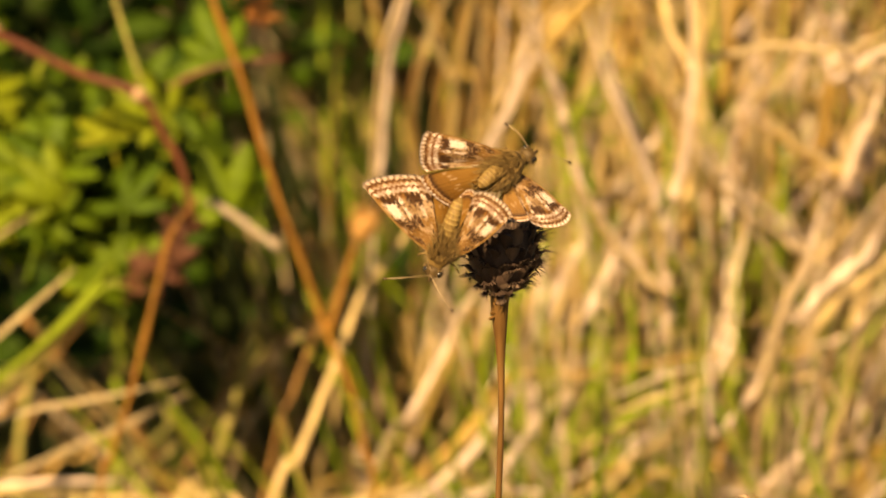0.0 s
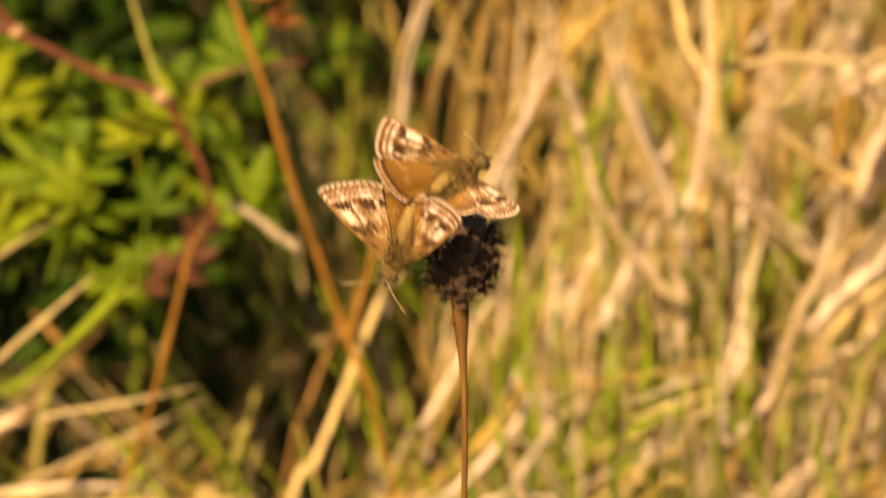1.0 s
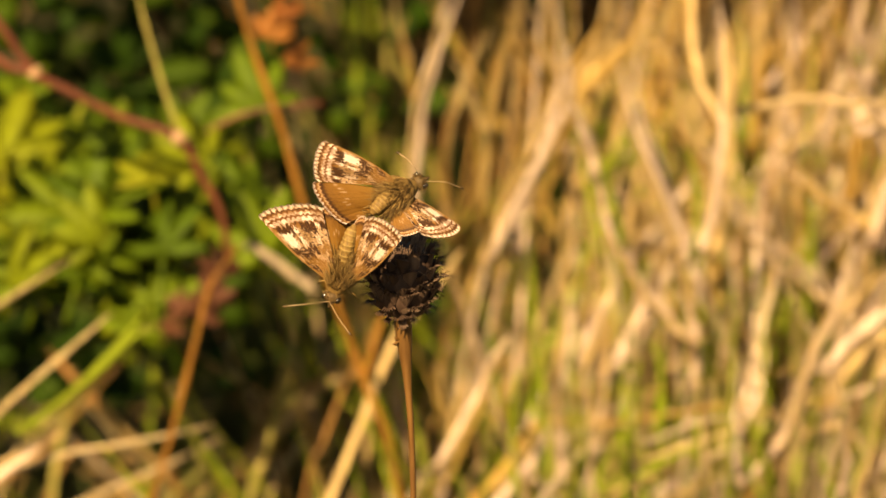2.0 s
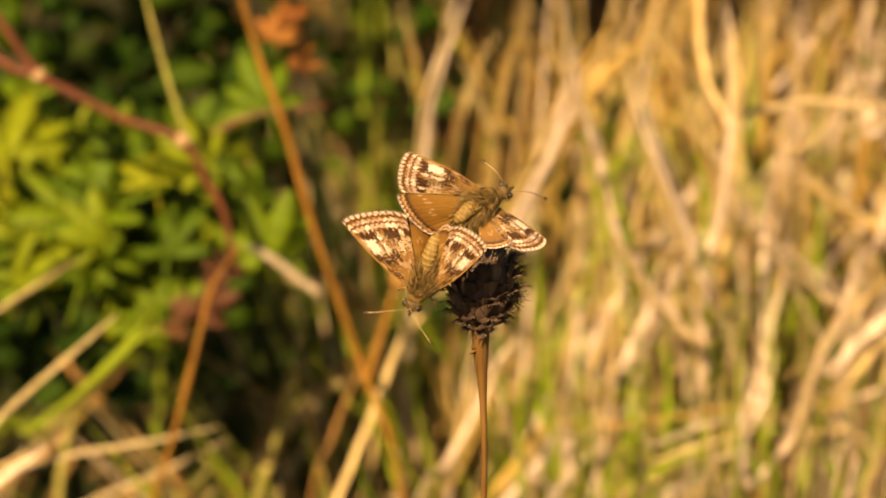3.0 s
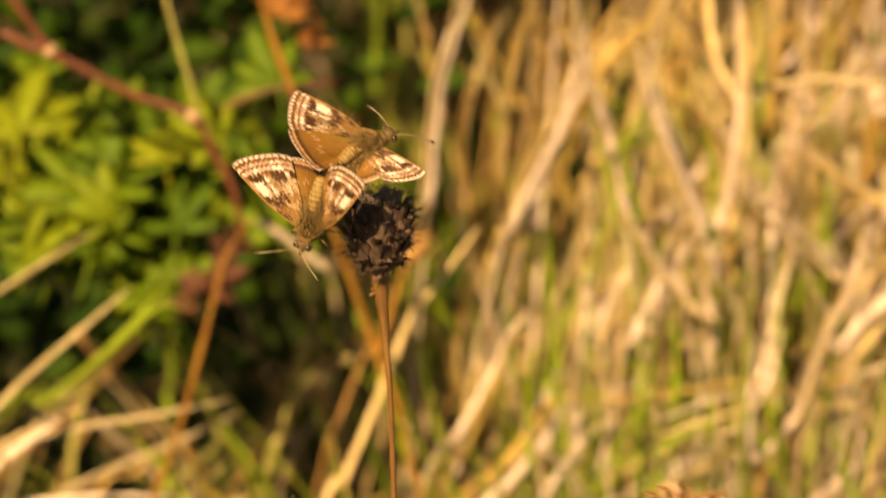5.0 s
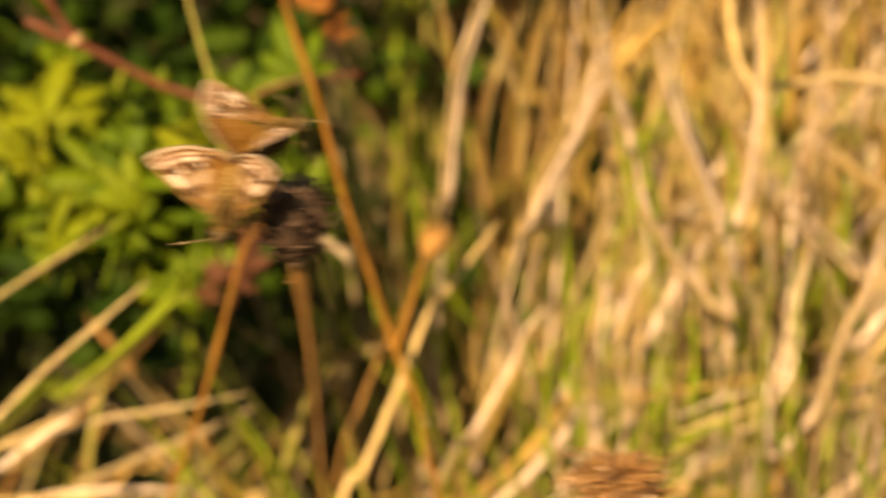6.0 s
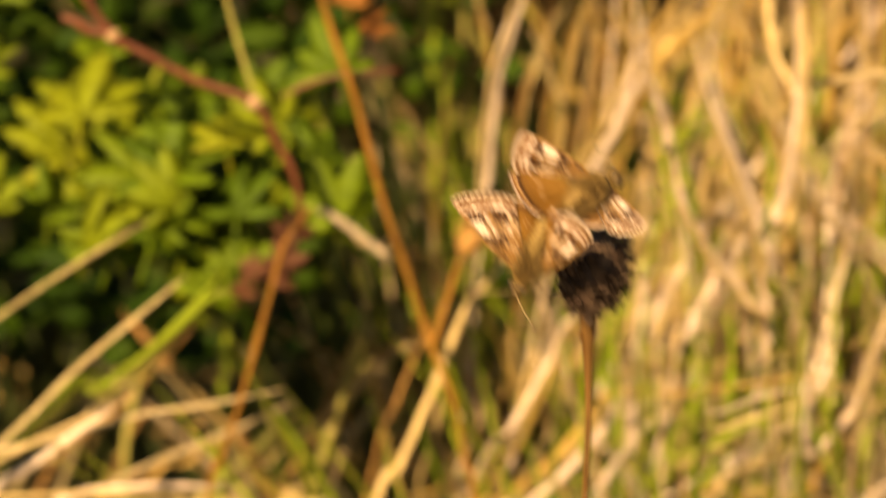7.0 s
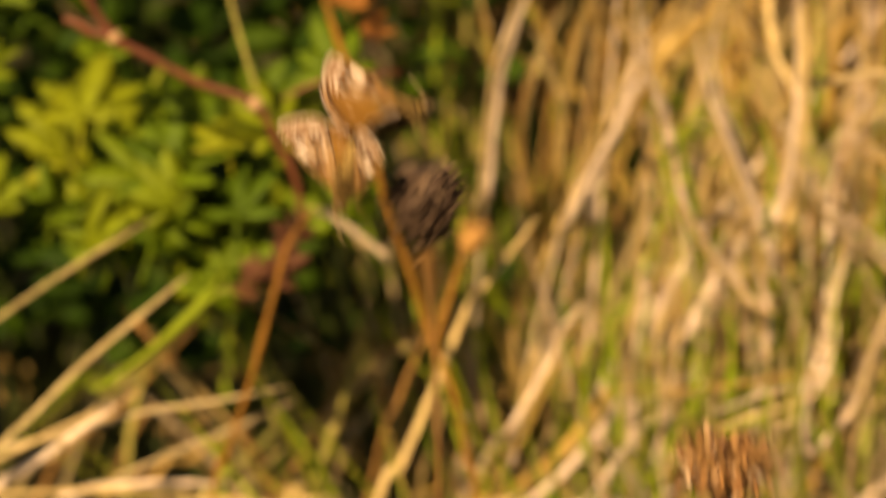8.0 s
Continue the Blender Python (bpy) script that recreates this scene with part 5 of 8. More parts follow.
    walk(flower_stem, [
        (0.0, pose(-0.0011, -0.0001, -0.0004)),
        (0.5, pose(-0.0009, 0.0001, 0.0002)),
        (1.0, pose(-0.0004, -0.0000, -0.0000)),
        (1.5, pose(0.0000, 0.0000, 0.0000)),
        (3.0, pose(-0.0010, -0.0000, -0.0000)),
        (3.5, pose(-0.0010, -0.0000, -0.0001)),
        (3.8, pose(-0.0010, -0.0002, -0.0003, 0, -0.3, 0)),
        (4.0, pose(-0.0014, -0.0002, -0.0005, 0, -0.75, 0)),
        (4.5, pose(-0.0009, -0.0001, -0.0004, 0, -0.45, 0)),
        (5.2, pose(-0.0008, -0.0001, -0.0002)),
        (6.0, pose(-0.0010, -0.0001, -0.0002)),
        (7.0, pose(-0.0010, -0.0001, -0.0002)),
        (8.0, pose(-0.0010, -0.0001, -0.0002)),
    ])
    # the upper butterfly lifts its left wings after the first half second, and its right wings rise and fall
    def opened(wing, hinge, turn, shift):
        """The wing's place when its pair has turned about the hinge and slid by some millimetres."""
        return Matrix.Translation(Vector(hinge) + Vector(shift) / 1000) @ pose(0, 0, 0, *turn) @ Matrix.Translation(wing.location - Vector(hinge))
    left, right = Vector((0.0186, 0.0089, 0.3558)) - Vector(THORAX_UP), Vector((0.0193, 0.0090, 0.3540)) - Vector(THORAX_UP)
    for name in ("fore_left", "hind_left"):
        w = upper_wings[name]
        spread, calm, lean, lifted, half = [opened(w, left, turn, shift) for turn, shift in (
            ((14, -9, 0), (0, 0, 0)), ((0, 2, 2), (-0.2, 0.1, 0.1)), ((3, -2, 0), (-0.1, 0.1, 0.2)), ((-6, 5, 22), (-0.4, 0, 0.6)), ((0, 2, 6), (0, 0.1, 0.2)))]
        walk(w, [(0.0, spread), (0.4, spread), (0.75, calm), (1.7, calm), (2.8, lean), (3.3, lean), (3.8, lifted), (4.7, lifted), (5.3, half), (5.8, lifted), (6.2, lifted), (6.6, half), (7.6, calm), (7.9, lifted), (8.0, lifted)])
    for name in ("fore_right", "hind_right"):
        w = upper_wings[name]
        low, mid, lean, up, turned, flat = [opened(w, right, turn, shift) for turn, shift in (
            ((0, 0, 0), (0, 0, 0)), ((-15, -8, 0), (-1.6, 0.3, 1.0)), ((-10, -5, 8), (-0.7, 0.2, 0.5)), ((-30, -45, -45), (-1.9, 0, 1.0)), ((-25, -40, -34), (-1.8, 0, 1.3)), ((7, 2, 0), (-1.3, 0.9, 2.2)))]
        walk(w, [(0.0, low), (0.4, low), (0.55, low), (0.8, mid), (1.7, mid), (2.4, lean), (2.8, lean), (3.3, lean), (3.6, mid), (3.9, up), (4.2, up), (4.5, turned), (5.2, mid), (5.8, up), (6.2, up), (6.5, turned), (6.9, flat), (7.6, flat), (7.9, up), (8.0, up)])


ground()
masses()
stalk_tuft("bleached", [(-0.0026, 0.215, 0.2744), (-0.0050, 0.219, 0.2652), (-0.0068, 0.223, 0.2572), (-0.0076, 0.227, 0.2485), (-0.0085, 0.231, 0.2383), (-0.0091, 0.235, 0.2286), (-0.0097, 0.239, 0.2203), (-0.0118, 0.264, 0.1933), (-0.0263, 0.269, 0.0000)], 0.00191, 7)
stalk_tuft("gold", [(-0.0110, 0.285, 0.2531), (-0.0093, 0.289, 0.2454), (-0.0087, 0.293, 0.2377), (-0.0065, 0.297, 0.2248), (-0.0016, 0.318, 0.1965), (0.0321, 0.327, 0.0000)], 0.00150, 4)
stalk_tuft("olive", [(-0.0177, 0.425, 0.2022), (-0.0151, 0.429, 0.1895), (-0.0129, 0.433, 0.1750), (-0.0117, 0.437, 0.1587), (-0.0095, 0.456, 0.1296), (0.0003, 0.467, 0.0000)], 0.00109, 4)
stalk_tuft("olive", [(-0.0149, 0.405, 0.1868), (-0.0145, 0.409, 0.1766), (-0.0139, 0.413, 0.1654), (-0.0123, 0.435, 0.1372), (-0.0047, 0.443, 0.0000)], 0.00123, 3)
stalk_tuft("grey", [(0.0021, 0.265, 0.2486), (-0.0005, 0.269, 0.2382), (-0.0012, 0.273, 0.2283), (-0.0003, 0.277, 0.2161), (0.0000, 0.281, 0.2068), (0.0011, 0.305, 0.1793), (0.0081, 0.311, 0.0000)], 0.00161, 5)
stalk_tuft("gold", [(0.0138, 0.275, 0.2560), (0.0117, 0.279, 0.2448), (0.0098, 0.283, 0.2336), (0.0087, 0.287, 0.2178), (0.0079, 0.291, 0.2032), (0.0065, 0.311, 0.1743), (-0.0019, 0.321, 0.0000)], 0.00162, 5)
stalk_tuft("grey", [(0.0034, 0.255, 0.2545), (0.0062, 0.259, 0.2459), (0.0085, 0.263, 0.2380), (0.0093, 0.267, 0.2274), (0.0115, 0.290, 0.1994), (0.0268, 0.297, 0.0000)], 0.00106, 4)
stalk_tuft("gold", [(0.0174, 0.295, 0.2498), (0.0199, 0.299, 0.2417), (0.0235, 0.303, 0.2360), (0.0254, 0.307, 0.2271), (0.0312, 0.331, 0.2003), (0.0743, 0.337, 0.0000)], 0.00152, 4)
stalk_tuft("gold", [(0.0336, 0.255, 0.2619), (0.0300, 0.259, 0.2555), (0.0272, 0.263, 0.2491), (0.0253, 0.267, 0.2436), (0.0173, 0.296, 0.2203), (-0.0590, 0.297, 0.0000)], 0.00199, 4)
stalk_tuft("bleached", [(0.0259, 0.225, 0.2631), (0.0235, 0.229, 0.2540), (0.0209, 0.233, 0.2443), (0.0177, 0.237, 0.2354), (0.0148, 0.241, 0.2264), (0.0129, 0.245, 0.2166), (0.0075, 0.268, 0.1893), (-0.0300, 0.275, 0.0000)], 0.00270, 6)
stalk_tuft("gold", [(0.0235, 0.265, 0.2590), (0.0263, 0.269, 0.2521), (0.0286, 0.273, 0.2459), (0.0301, 0.277, 0.2382), (0.0352, 0.303, 0.2120), (0.0763, 0.307, 0.0000)], 0.00161, 4)
stalk_tuft("gold", [(0.0428, 0.285, 0.2527), (0.0368, 0.289, 0.2451), (0.0319, 0.293, 0.2367), (0.0289, 0.297, 0.2274), (0.0269, 0.301, 0.2173), (0.0216, 0.324, 0.1899), (-0.0152, 0.331, 0.0000)], 0.00164, 5)
stalk_tuft("bleached", [(0.0287, 0.215, 0.2609), (0.0307, 0.219, 0.2545), (0.0329, 0.223, 0.2486), (0.0341, 0.227, 0.2414), (0.0384, 0.253, 0.2155), (0.0745, 0.257, 0.0000)], 0.00230, 4)
# Two tufts browned to put the shade of a gap into their colour.
stalk_tuft("brown", [(0.0176, 0.345, 0.2202), (0.0159, 0.349, 0.2075), (0.0142, 0.353, 0.1923), (0.0133, 0.357, 0.1800), (0.0113, 0.378, 0.1515), (0.0008, 0.387, 0.0000)], 0.00174, 4)
stalk_tuft("brown", [(0.0114, 0.345, 0.2180), (0.0121, 0.349, 0.2044), (0.0124, 0.353, 0.1892), (0.0130, 0.373, 0.1602), (0.0162, 0.383, 0.0000)], 0.00131, 3)
stalk_tuft("grey", [(0.0487, 0.285, 0.2327), (0.0459, 0.289, 0.2220), (0.0445, 0.293, 0.2097), (0.0436, 0.297, 0.2009), (0.0409, 0.321, 0.1737), (0.0233, 0.327, 0.0000)], 0.00179, 4)
stalk_tuft("green", [(0.0422, 0.275, 0.2360), (0.0386, 0.279, 0.2282), (0.0354, 0.283, 0.2197), (0.0332, 0.287, 0.2103), (0.0270, 0.311, 0.1834), (-0.0155, 0.317, 0.0000)], 0.00122, 4)
stalk_tuft("green", [(0.0498, 0.285, 0.2291), (0.0445, 0.289, 0.2256), (0.0392, 0.293, 0.2221), (0.0179, 0.321, 0.2083), (-0.1712, 0.323, 0.0000)], 0.00138, 3)
stalk_tuft("bleached", [(0.0617, 0.205, 0.2797), (0.0625, 0.209, 0.2653), (0.0629, 0.213, 0.2546), (0.0626, 0.217, 0.2439), (0.0625, 0.221, 0.2349), (0.0612, 0.225, 0.2268), (0.0591, 0.229, 0.2206), (0.0512, 0.257, 0.1962), (-0.0126, 0.259, 0.0000)], 0.00214, 7)
stalk_tuft("grey", [(0.0916, 0.195, 0.2653), (0.0863, 0.199, 0.2651), (0.0797, 0.203, 0.2643), (0.0725, 0.207, 0.2616), (0.0652, 0.211, 0.2587)], 0.00157, 5)
stalk_tuft("bleached", [(0.1069, 0.225, 0.2623), (0.1025, 0.229, 0.2592), (0.0985, 0.233, 0.2552), (0.0947, 0.237, 0.2510), (0.0782, 0.266, 0.2327), (-0.0885, 0.267, 0.0000)], 0.00194, 4)
stalk_tuft("bleached", [(0.0934, 0.205, 0.2676), (0.0961, 0.209, 0.2613), (0.0993, 0.213, 0.2541), (0.1025, 0.217, 0.2463), (0.1044, 0.221, 0.2375), (0.1056, 0.225, 0.2286), (0.1092, 0.249, 0.2014), (0.1358, 0.255, 0.0000)], 0.00228, 6)
stalk_tuft("gold", [(0.0539, 0.235, 0.2496), (0.0578, 0.239, 0.2409), (0.0611, 0.243, 0.2326), (0.0641, 0.247, 0.2247), (0.0736, 0.272, 0.1993), (0.1487, 0.277, 0.0000)], 0.00144, 4)
stalk_tuft("bleached", [(0.0434, 0.205, 0.2574), (0.0472, 0.209, 0.2474), (0.0503, 0.213, 0.2378), (0.0532, 0.217, 0.2283), (0.0556, 0.221, 0.2190), (0.0585, 0.225, 0.2102), (0.0672, 0.249, 0.1840), (0.1285, 0.255, 0.0000)], 0.00177, 6)
stalk_tuft("grey", [(0.0546, 0.265, 0.2601), (0.0585, 0.269, 0.2530), (0.0626, 0.273, 0.2470), (0.0650, 0.277, 0.2394), (0.0730, 0.303, 0.2139), (0.1404, 0.307, 0.0000)], 0.00201, 4)
stalk_tuft("gold", [(0.0757, 0.285, 0.2539), (0.0757, 0.289, 0.2441), (0.0755, 0.293, 0.2357), (0.0754, 0.297, 0.2257), (0.0751, 0.320, 0.1978), (0.0730, 0.327, 0.0000)], 0.00205, 4)
stalk_tuft("pale", [(0.0814, 0.275, 0.2569), (0.0823, 0.279, 0.2472), (0.0832, 0.283, 0.2395), (0.0842, 0.287, 0.2303), (0.0873, 0.311, 0.2030), (0.1102, 0.317, 0.0000)], 0.00149, 4)
stalk_tuft("gold", [(0.0879, 0.285, 0.2538), (0.0881, 0.289, 0.2441), (0.0881, 0.293, 0.2363), (0.0884, 0.319, 0.2097), (0.0903, 0.323, 0.0000)], 0.00164, 3)
stalk_tuft("grey", [(0.0919, 0.275, 0.2569), (0.0936, 0.279, 0.2471), (0.0949, 0.283, 0.2390), (0.0994, 0.308, 0.2124), (0.1348, 0.313, 0.0000)], 0.00163, 3)
stalk_tuft("bleached", [(0.1009, 0.265, 0.2598), (0.1021, 0.269, 0.2537), (0.1036, 0.273, 0.2473), (0.1094, 0.300, 0.2222), (0.1607, 0.303, 0.0000)], 0.00188, 3)
stalk_tuft("brown", [(0.0933, 0.255, 0.2629), (0.0965, 0.259, 0.2564), (0.0994, 0.263, 0.2510), (0.1026, 0.267, 0.2452), (0.1150, 0.295, 0.2228), (0.2382, 0.297, 0.0000)], 0.00093, 4)
stalk_tuft("brown", [(0.1145, 0.325, 0.2386), (0.1130, 0.329, 0.2299), (0.1123, 0.333, 0.2197), (0.1102, 0.356, 0.1918), (0.0962, 0.363, 0.0000)], 0.00185, 3)
stalk_tuft("pale", [(0.0901, 0.245, 0.2495), (0.0884, 0.249, 0.2420), (0.0835, 0.253, 0.2364), (0.0786, 0.257, 0.2324), (0.0588, 0.285, 0.2166), (-0.1261, 0.287, 0.0000)], 0.00119, 4)
stalk_tuft("pale", [(0.0910, 0.235, 0.2548), (0.0905, 0.239, 0.2473), (0.0899, 0.243, 0.2398), (0.0881, 0.269, 0.2134), (0.0729, 0.273, 0.0000)], 0.00105, 3)
stalk_tuft("gold", [(0.0974, 0.265, 0.2410), (0.0975, 0.269, 0.2297), (0.0974, 0.273, 0.2168), (0.0977, 0.277, 0.2061), (0.0986, 0.300, 0.1780), (0.1044, 0.307, 0.0000)], 0.00162, 4)
stalk_tuft("pale", [(0.0809, 0.225, 0.2427), (0.0873, 0.229, 0.2358), (0.0939, 0.233, 0.2303), (0.1003, 0.237, 0.2258), (0.1222, 0.263, 0.2105), (0.3196, 0.267, 0.0000)], 0.00156, 4)
stalk_tuft("grey", [(0.0812, 0.275, 0.2357), (0.0807, 0.279, 0.2244), (0.0791, 0.283, 0.2129), (0.0778, 0.287, 0.2042), (0.0741, 0.311, 0.1771), (0.0493, 0.317, 0.0000)], 0.00273, 4)
stalk_tuft("green", [(0.0727, 0.295, 0.2293), (0.0739, 0.299, 0.2199), (0.0738, 0.303, 0.2090), (0.0735, 0.325, 0.1808), (0.0717, 0.333, 0.0000)], 0.00167, 3)
stalk_tuft("green", [(0.0767, 0.285, 0.2274), (0.0738, 0.289, 0.2189), (0.0715, 0.293, 0.2109), (0.0637, 0.318, 0.1851), (0.0082, 0.323, 0.0000)], 0.00124, 3)
stalk_tuft("bleached", [(0.1025, 0.215, 0.2483), (0.1010, 0.219, 0.2409), (0.0998, 0.223, 0.2327), (0.0989, 0.227, 0.2238), (0.0960, 0.251, 0.1965), (0.0754, 0.257, 0.0000)], 0.00258, 4)
stalk_tuft("bleached", [(0.1086, 0.225, 0.2361), (0.1053, 0.229, 0.2299), (0.1015, 0.233, 0.2247), (0.0976, 0.237, 0.2196), (0.0820, 0.265, 0.1993), (-0.0545, 0.267, 0.0000)], 0.00339, 4)
stalk_tuft("bleached", [(0.0667, 0.205, 0.2372), (0.0704, 0.209, 0.2309), (0.0739, 0.213, 0.2259), (0.0785, 0.217, 0.2214), (0.0832, 0.221, 0.2166), (0.0876, 0.225, 0.2104), (0.1029, 0.251, 0.1887), (0.2305, 0.255, 0.0000)], 0.00140, 6)
stalk_tuft("grey", [(0.0818, 0.275, 0.2171), (0.0811, 0.279, 0.2084), (0.0807, 0.283, 0.1997), (0.0795, 0.307, 0.1725), (0.0723, 0.313, 0.0000)], 0.00137, 3)
stalk_tuft("gold", [(0.0861, 0.285, 0.2136), (0.0864, 0.289, 0.2019), (0.0872, 0.293, 0.1901), (0.0892, 0.315, 0.1618), (0.1007, 0.323, 0.0000)], 0.00180, 3)
stalk_tuft("pale", [(0.0762, 0.235, 0.2127), (0.0748, 0.239, 0.2014), (0.0735, 0.243, 0.1882), (0.0723, 0.247, 0.1768), (0.0695, 0.269, 0.1487), (0.0545, 0.277, 0.0000)], 0.00146, 4)
stalk_tuft("olive", [(0.0678, 0.255, 0.2240), (0.0669, 0.259, 0.2113), (0.0668, 0.263, 0.1969), (0.0679, 0.267, 0.1790), (0.0696, 0.286, 0.1498), (0.0786, 0.297, 0.0000)], 0.00174, 4)
stalk_tuft("gold", [(0.0639, 0.275, 0.2085), (0.0653, 0.279, 0.1969), (0.0663, 0.283, 0.1851), (0.0686, 0.305, 0.1567), (0.0814, 0.313, 0.0000)], 0.00192, 3)
stalk_tuft("bleached", [(0.0370, 0.205, 0.2353), (0.0410, 0.209, 0.2267), (0.0454, 0.213, 0.2184), (0.0508, 0.217, 0.2108), (0.0566, 0.221, 0.2035), (0.0736, 0.245, 0.1817), (0.2102, 0.251, 0.0000)], 0.00172, 5)
stalk_tuft("bleached", [(0.0470, 0.235, 0.2129), (0.0450, 0.239, 0.2058), (0.0431, 0.243, 0.1980), (0.0418, 0.247, 0.1886), (0.0378, 0.271, 0.1612), (0.0141, 0.277, 0.0000)], 0.00225, 4)
stalk_tuft("pale", [(0.0622, 0.235, 0.2301), (0.0599, 0.239, 0.2229), (0.0560, 0.243, 0.2177), (0.0509, 0.247, 0.2121), (0.0332, 0.273, 0.1924), (-0.1161, 0.277, 0.0000)], 0.00171, 4)
stalk_tuft("bleached", [(0.0876, 0.195, 0.2231), (0.0841, 0.199, 0.2128), (0.0814, 0.203, 0.2024), (0.0795, 0.207, 0.1923), (0.0774, 0.211, 0.1843), (0.0736, 0.215, 0.1773), (0.0691, 0.219, 0.1702), (0.0548, 0.244, 0.1472), (-0.0373, 0.249, 0.0000)], 0.00216, 7)
stalk_tuft("brown", [(0.0920, 0.255, 0.1939), (0.0901, 0.259, 0.1866), (0.0883, 0.263, 0.1785), (0.0824, 0.288, 0.1521), (0.0483, 0.293, 0.0000)], 0.00081, 3)
stalk_tuft("bleached", [(0.1025, 0.215, 0.2112), (0.0971, 0.219, 0.2045), (0.0924, 0.223, 0.1974), (0.0887, 0.227, 0.1896), (0.0772, 0.252, 0.1649), (-0.0001, 0.257, 0.0000)], 0.00300, 4)
stalk_tuft("bleached", [(0.1072, 0.225, 0.2189), (0.1041, 0.229, 0.2119), (0.1016, 0.233, 0.2046), (0.0998, 0.237, 0.1949), (0.0949, 0.260, 0.1675), (0.0647, 0.267, 0.0000)], 0.00249, 4)
stalk_tuft("bleached", [(0.1099, 0.225, 0.2063), (0.1062, 0.229, 0.1990), (0.1028, 0.233, 0.1921), (0.1001, 0.237, 0.1834), (0.0919, 0.261, 0.1572), (0.0426, 0.267, 0.0000)], 0.00264, 4)
stalk_tuft("gold", [(0.1006, 0.265, 0.2103), (0.1026, 0.269, 0.2002), (0.1027, 0.273, 0.1900), (0.1030, 0.296, 0.1621), (0.1044, 0.303, 0.0000)], 0.00177, 3)
stalk_tuft("pale", [(0.0522, 0.245, 0.2036), (0.0542, 0.249, 0.1935), (0.0556, 0.253, 0.1833), (0.0562, 0.257, 0.1730), (0.0578, 0.280, 0.1451), (0.0663, 0.287, 0.0000)], 0.00201, 4)
stalk_tuft("bleached", [(0.0571, 0.225, 0.2067), (0.0584, 0.229, 0.1982), (0.0582, 0.233, 0.1882), (0.0577, 0.256, 0.1603), (0.0549, 0.263, 0.0000)], 0.00210, 3)
stalk_tuft("pale", [(0.0201, 0.215, 0.1800), (0.0147, 0.219, 0.1699), (0.0089, 0.223, 0.1608), (0.0032, 0.227, 0.1534), (-0.0035, 0.231, 0.1473), (-0.0123, 0.235, 0.1416), (-0.0358, 0.258, 0.1262), (-0.1600, 0.265, 0.0000)], 0.00236, 6)
stalk_tuft("bleached", [(0.0227, 0.205, 0.1753), (0.0164, 0.209, 0.1629), (0.0064, 0.213, 0.1567), (-0.0055, 0.217, 0.1514)], 0.00300, 4)
stalk_tuft("pale", [(0.0043, 0.225, 0.1831), (0.0010, 0.229, 0.1694), (-0.0008, 0.233, 0.1584), (-0.0034, 0.237, 0.1491), (-0.0051, 0.241, 0.1404), (-0.0103, 0.265, 0.1135), (-0.0322, 0.271, 0.0000)], 0.00185, 5)
stalk_tuft("gold", [(0.0849, 0.175, 0.2132), (0.0740, 0.179, 0.2093), (0.0599, 0.183, 0.2059), (0.0444, 0.187, 0.2018), (0.0331, 0.191, 0.1992), (0.0205, 0.195, 0.1949)], 0.00081, 6)
stalk_tuft("gold", [(0.0659, 0.185, 0.1965), (0.0522, 0.189, 0.1927), (0.0409, 0.193, 0.1895), (0.0308, 0.197, 0.1866)], 0.00083, 4)
stalk_tuft("green", [(0.0290, 0.225, 0.1943), (0.0297, 0.229, 0.1814), (0.0296, 0.233, 0.1697), (0.0306, 0.237, 0.1550), (0.0310, 0.241, 0.1401), (0.0319, 0.261, 0.1111), (0.0352, 0.271, 0.0000)], 0.00158, 5)
stalk_tuft("olive", [(0.0267, 0.235, 0.1847), (0.0279, 0.239, 0.1745), (0.0286, 0.243, 0.1628), (0.0282, 0.247, 0.1508), (0.0272, 0.269, 0.1224), (0.0232, 0.277, 0.0000)], 0.00120, 4)
stalk_tuft("grey", [(0.0526, 0.205, 0.1743), (0.0456, 0.209, 0.1694), (0.0393, 0.213, 0.1648), (0.0309, 0.217, 0.1574), (0.0097, 0.239, 0.1388), (-0.1177, 0.247, 0.0000)], 0.00098, 4)
stalk_tuft("bleached", [(0.0267, 0.195, 0.1699), (0.0294, 0.199, 0.1646), (0.0324, 0.203, 0.1594), (0.0359, 0.207, 0.1534), (0.0487, 0.234, 0.1308), (0.1233, 0.237, 0.0000)], 0.00194, 4)
stalk_tuft("pale", [(0.0552, 0.205, 0.1694), (0.0464, 0.209, 0.1619), (0.0420, 0.213, 0.1571), (0.0349, 0.217, 0.1508), (0.0142, 0.241, 0.1325), (-0.1036, 0.247, 0.0000)], 0.00131, 4)
stalk_tuft("gold", [(-0.0029, 0.265, 0.1747), (-0.0022, 0.269, 0.1657), (-0.0017, 0.273, 0.1567), (-0.0002, 0.297, 0.1293), (0.0069, 0.303, 0.0000)], 0.00192, 3)
stalk_tuft("gold", [(0.0134, 0.255, 0.1726), (0.0140, 0.259, 0.1637), (0.0134, 0.263, 0.1532), (0.0121, 0.286, 0.1252), (0.0060, 0.293, 0.0000)], 0.00191, 3)
stalk_tuft("olive", [(0.0627, 0.225, 0.1940), (0.0642, 0.229, 0.1811), (0.0643, 0.233, 0.1695), (0.0626, 0.237, 0.1592), (0.0579, 0.260, 0.1315), (0.0355, 0.267, 0.0000)], 0.00158, 4)
stalk_tuft("green", [(0.0700, 0.195, 0.1891), (0.0735, 0.199, 0.1791), (0.0761, 0.203, 0.1690), (0.0787, 0.207, 0.1559), (0.0802, 0.211, 0.1485), (0.0855, 0.237, 0.1224), (0.1101, 0.241, 0.0000)], 0.00193, 5)
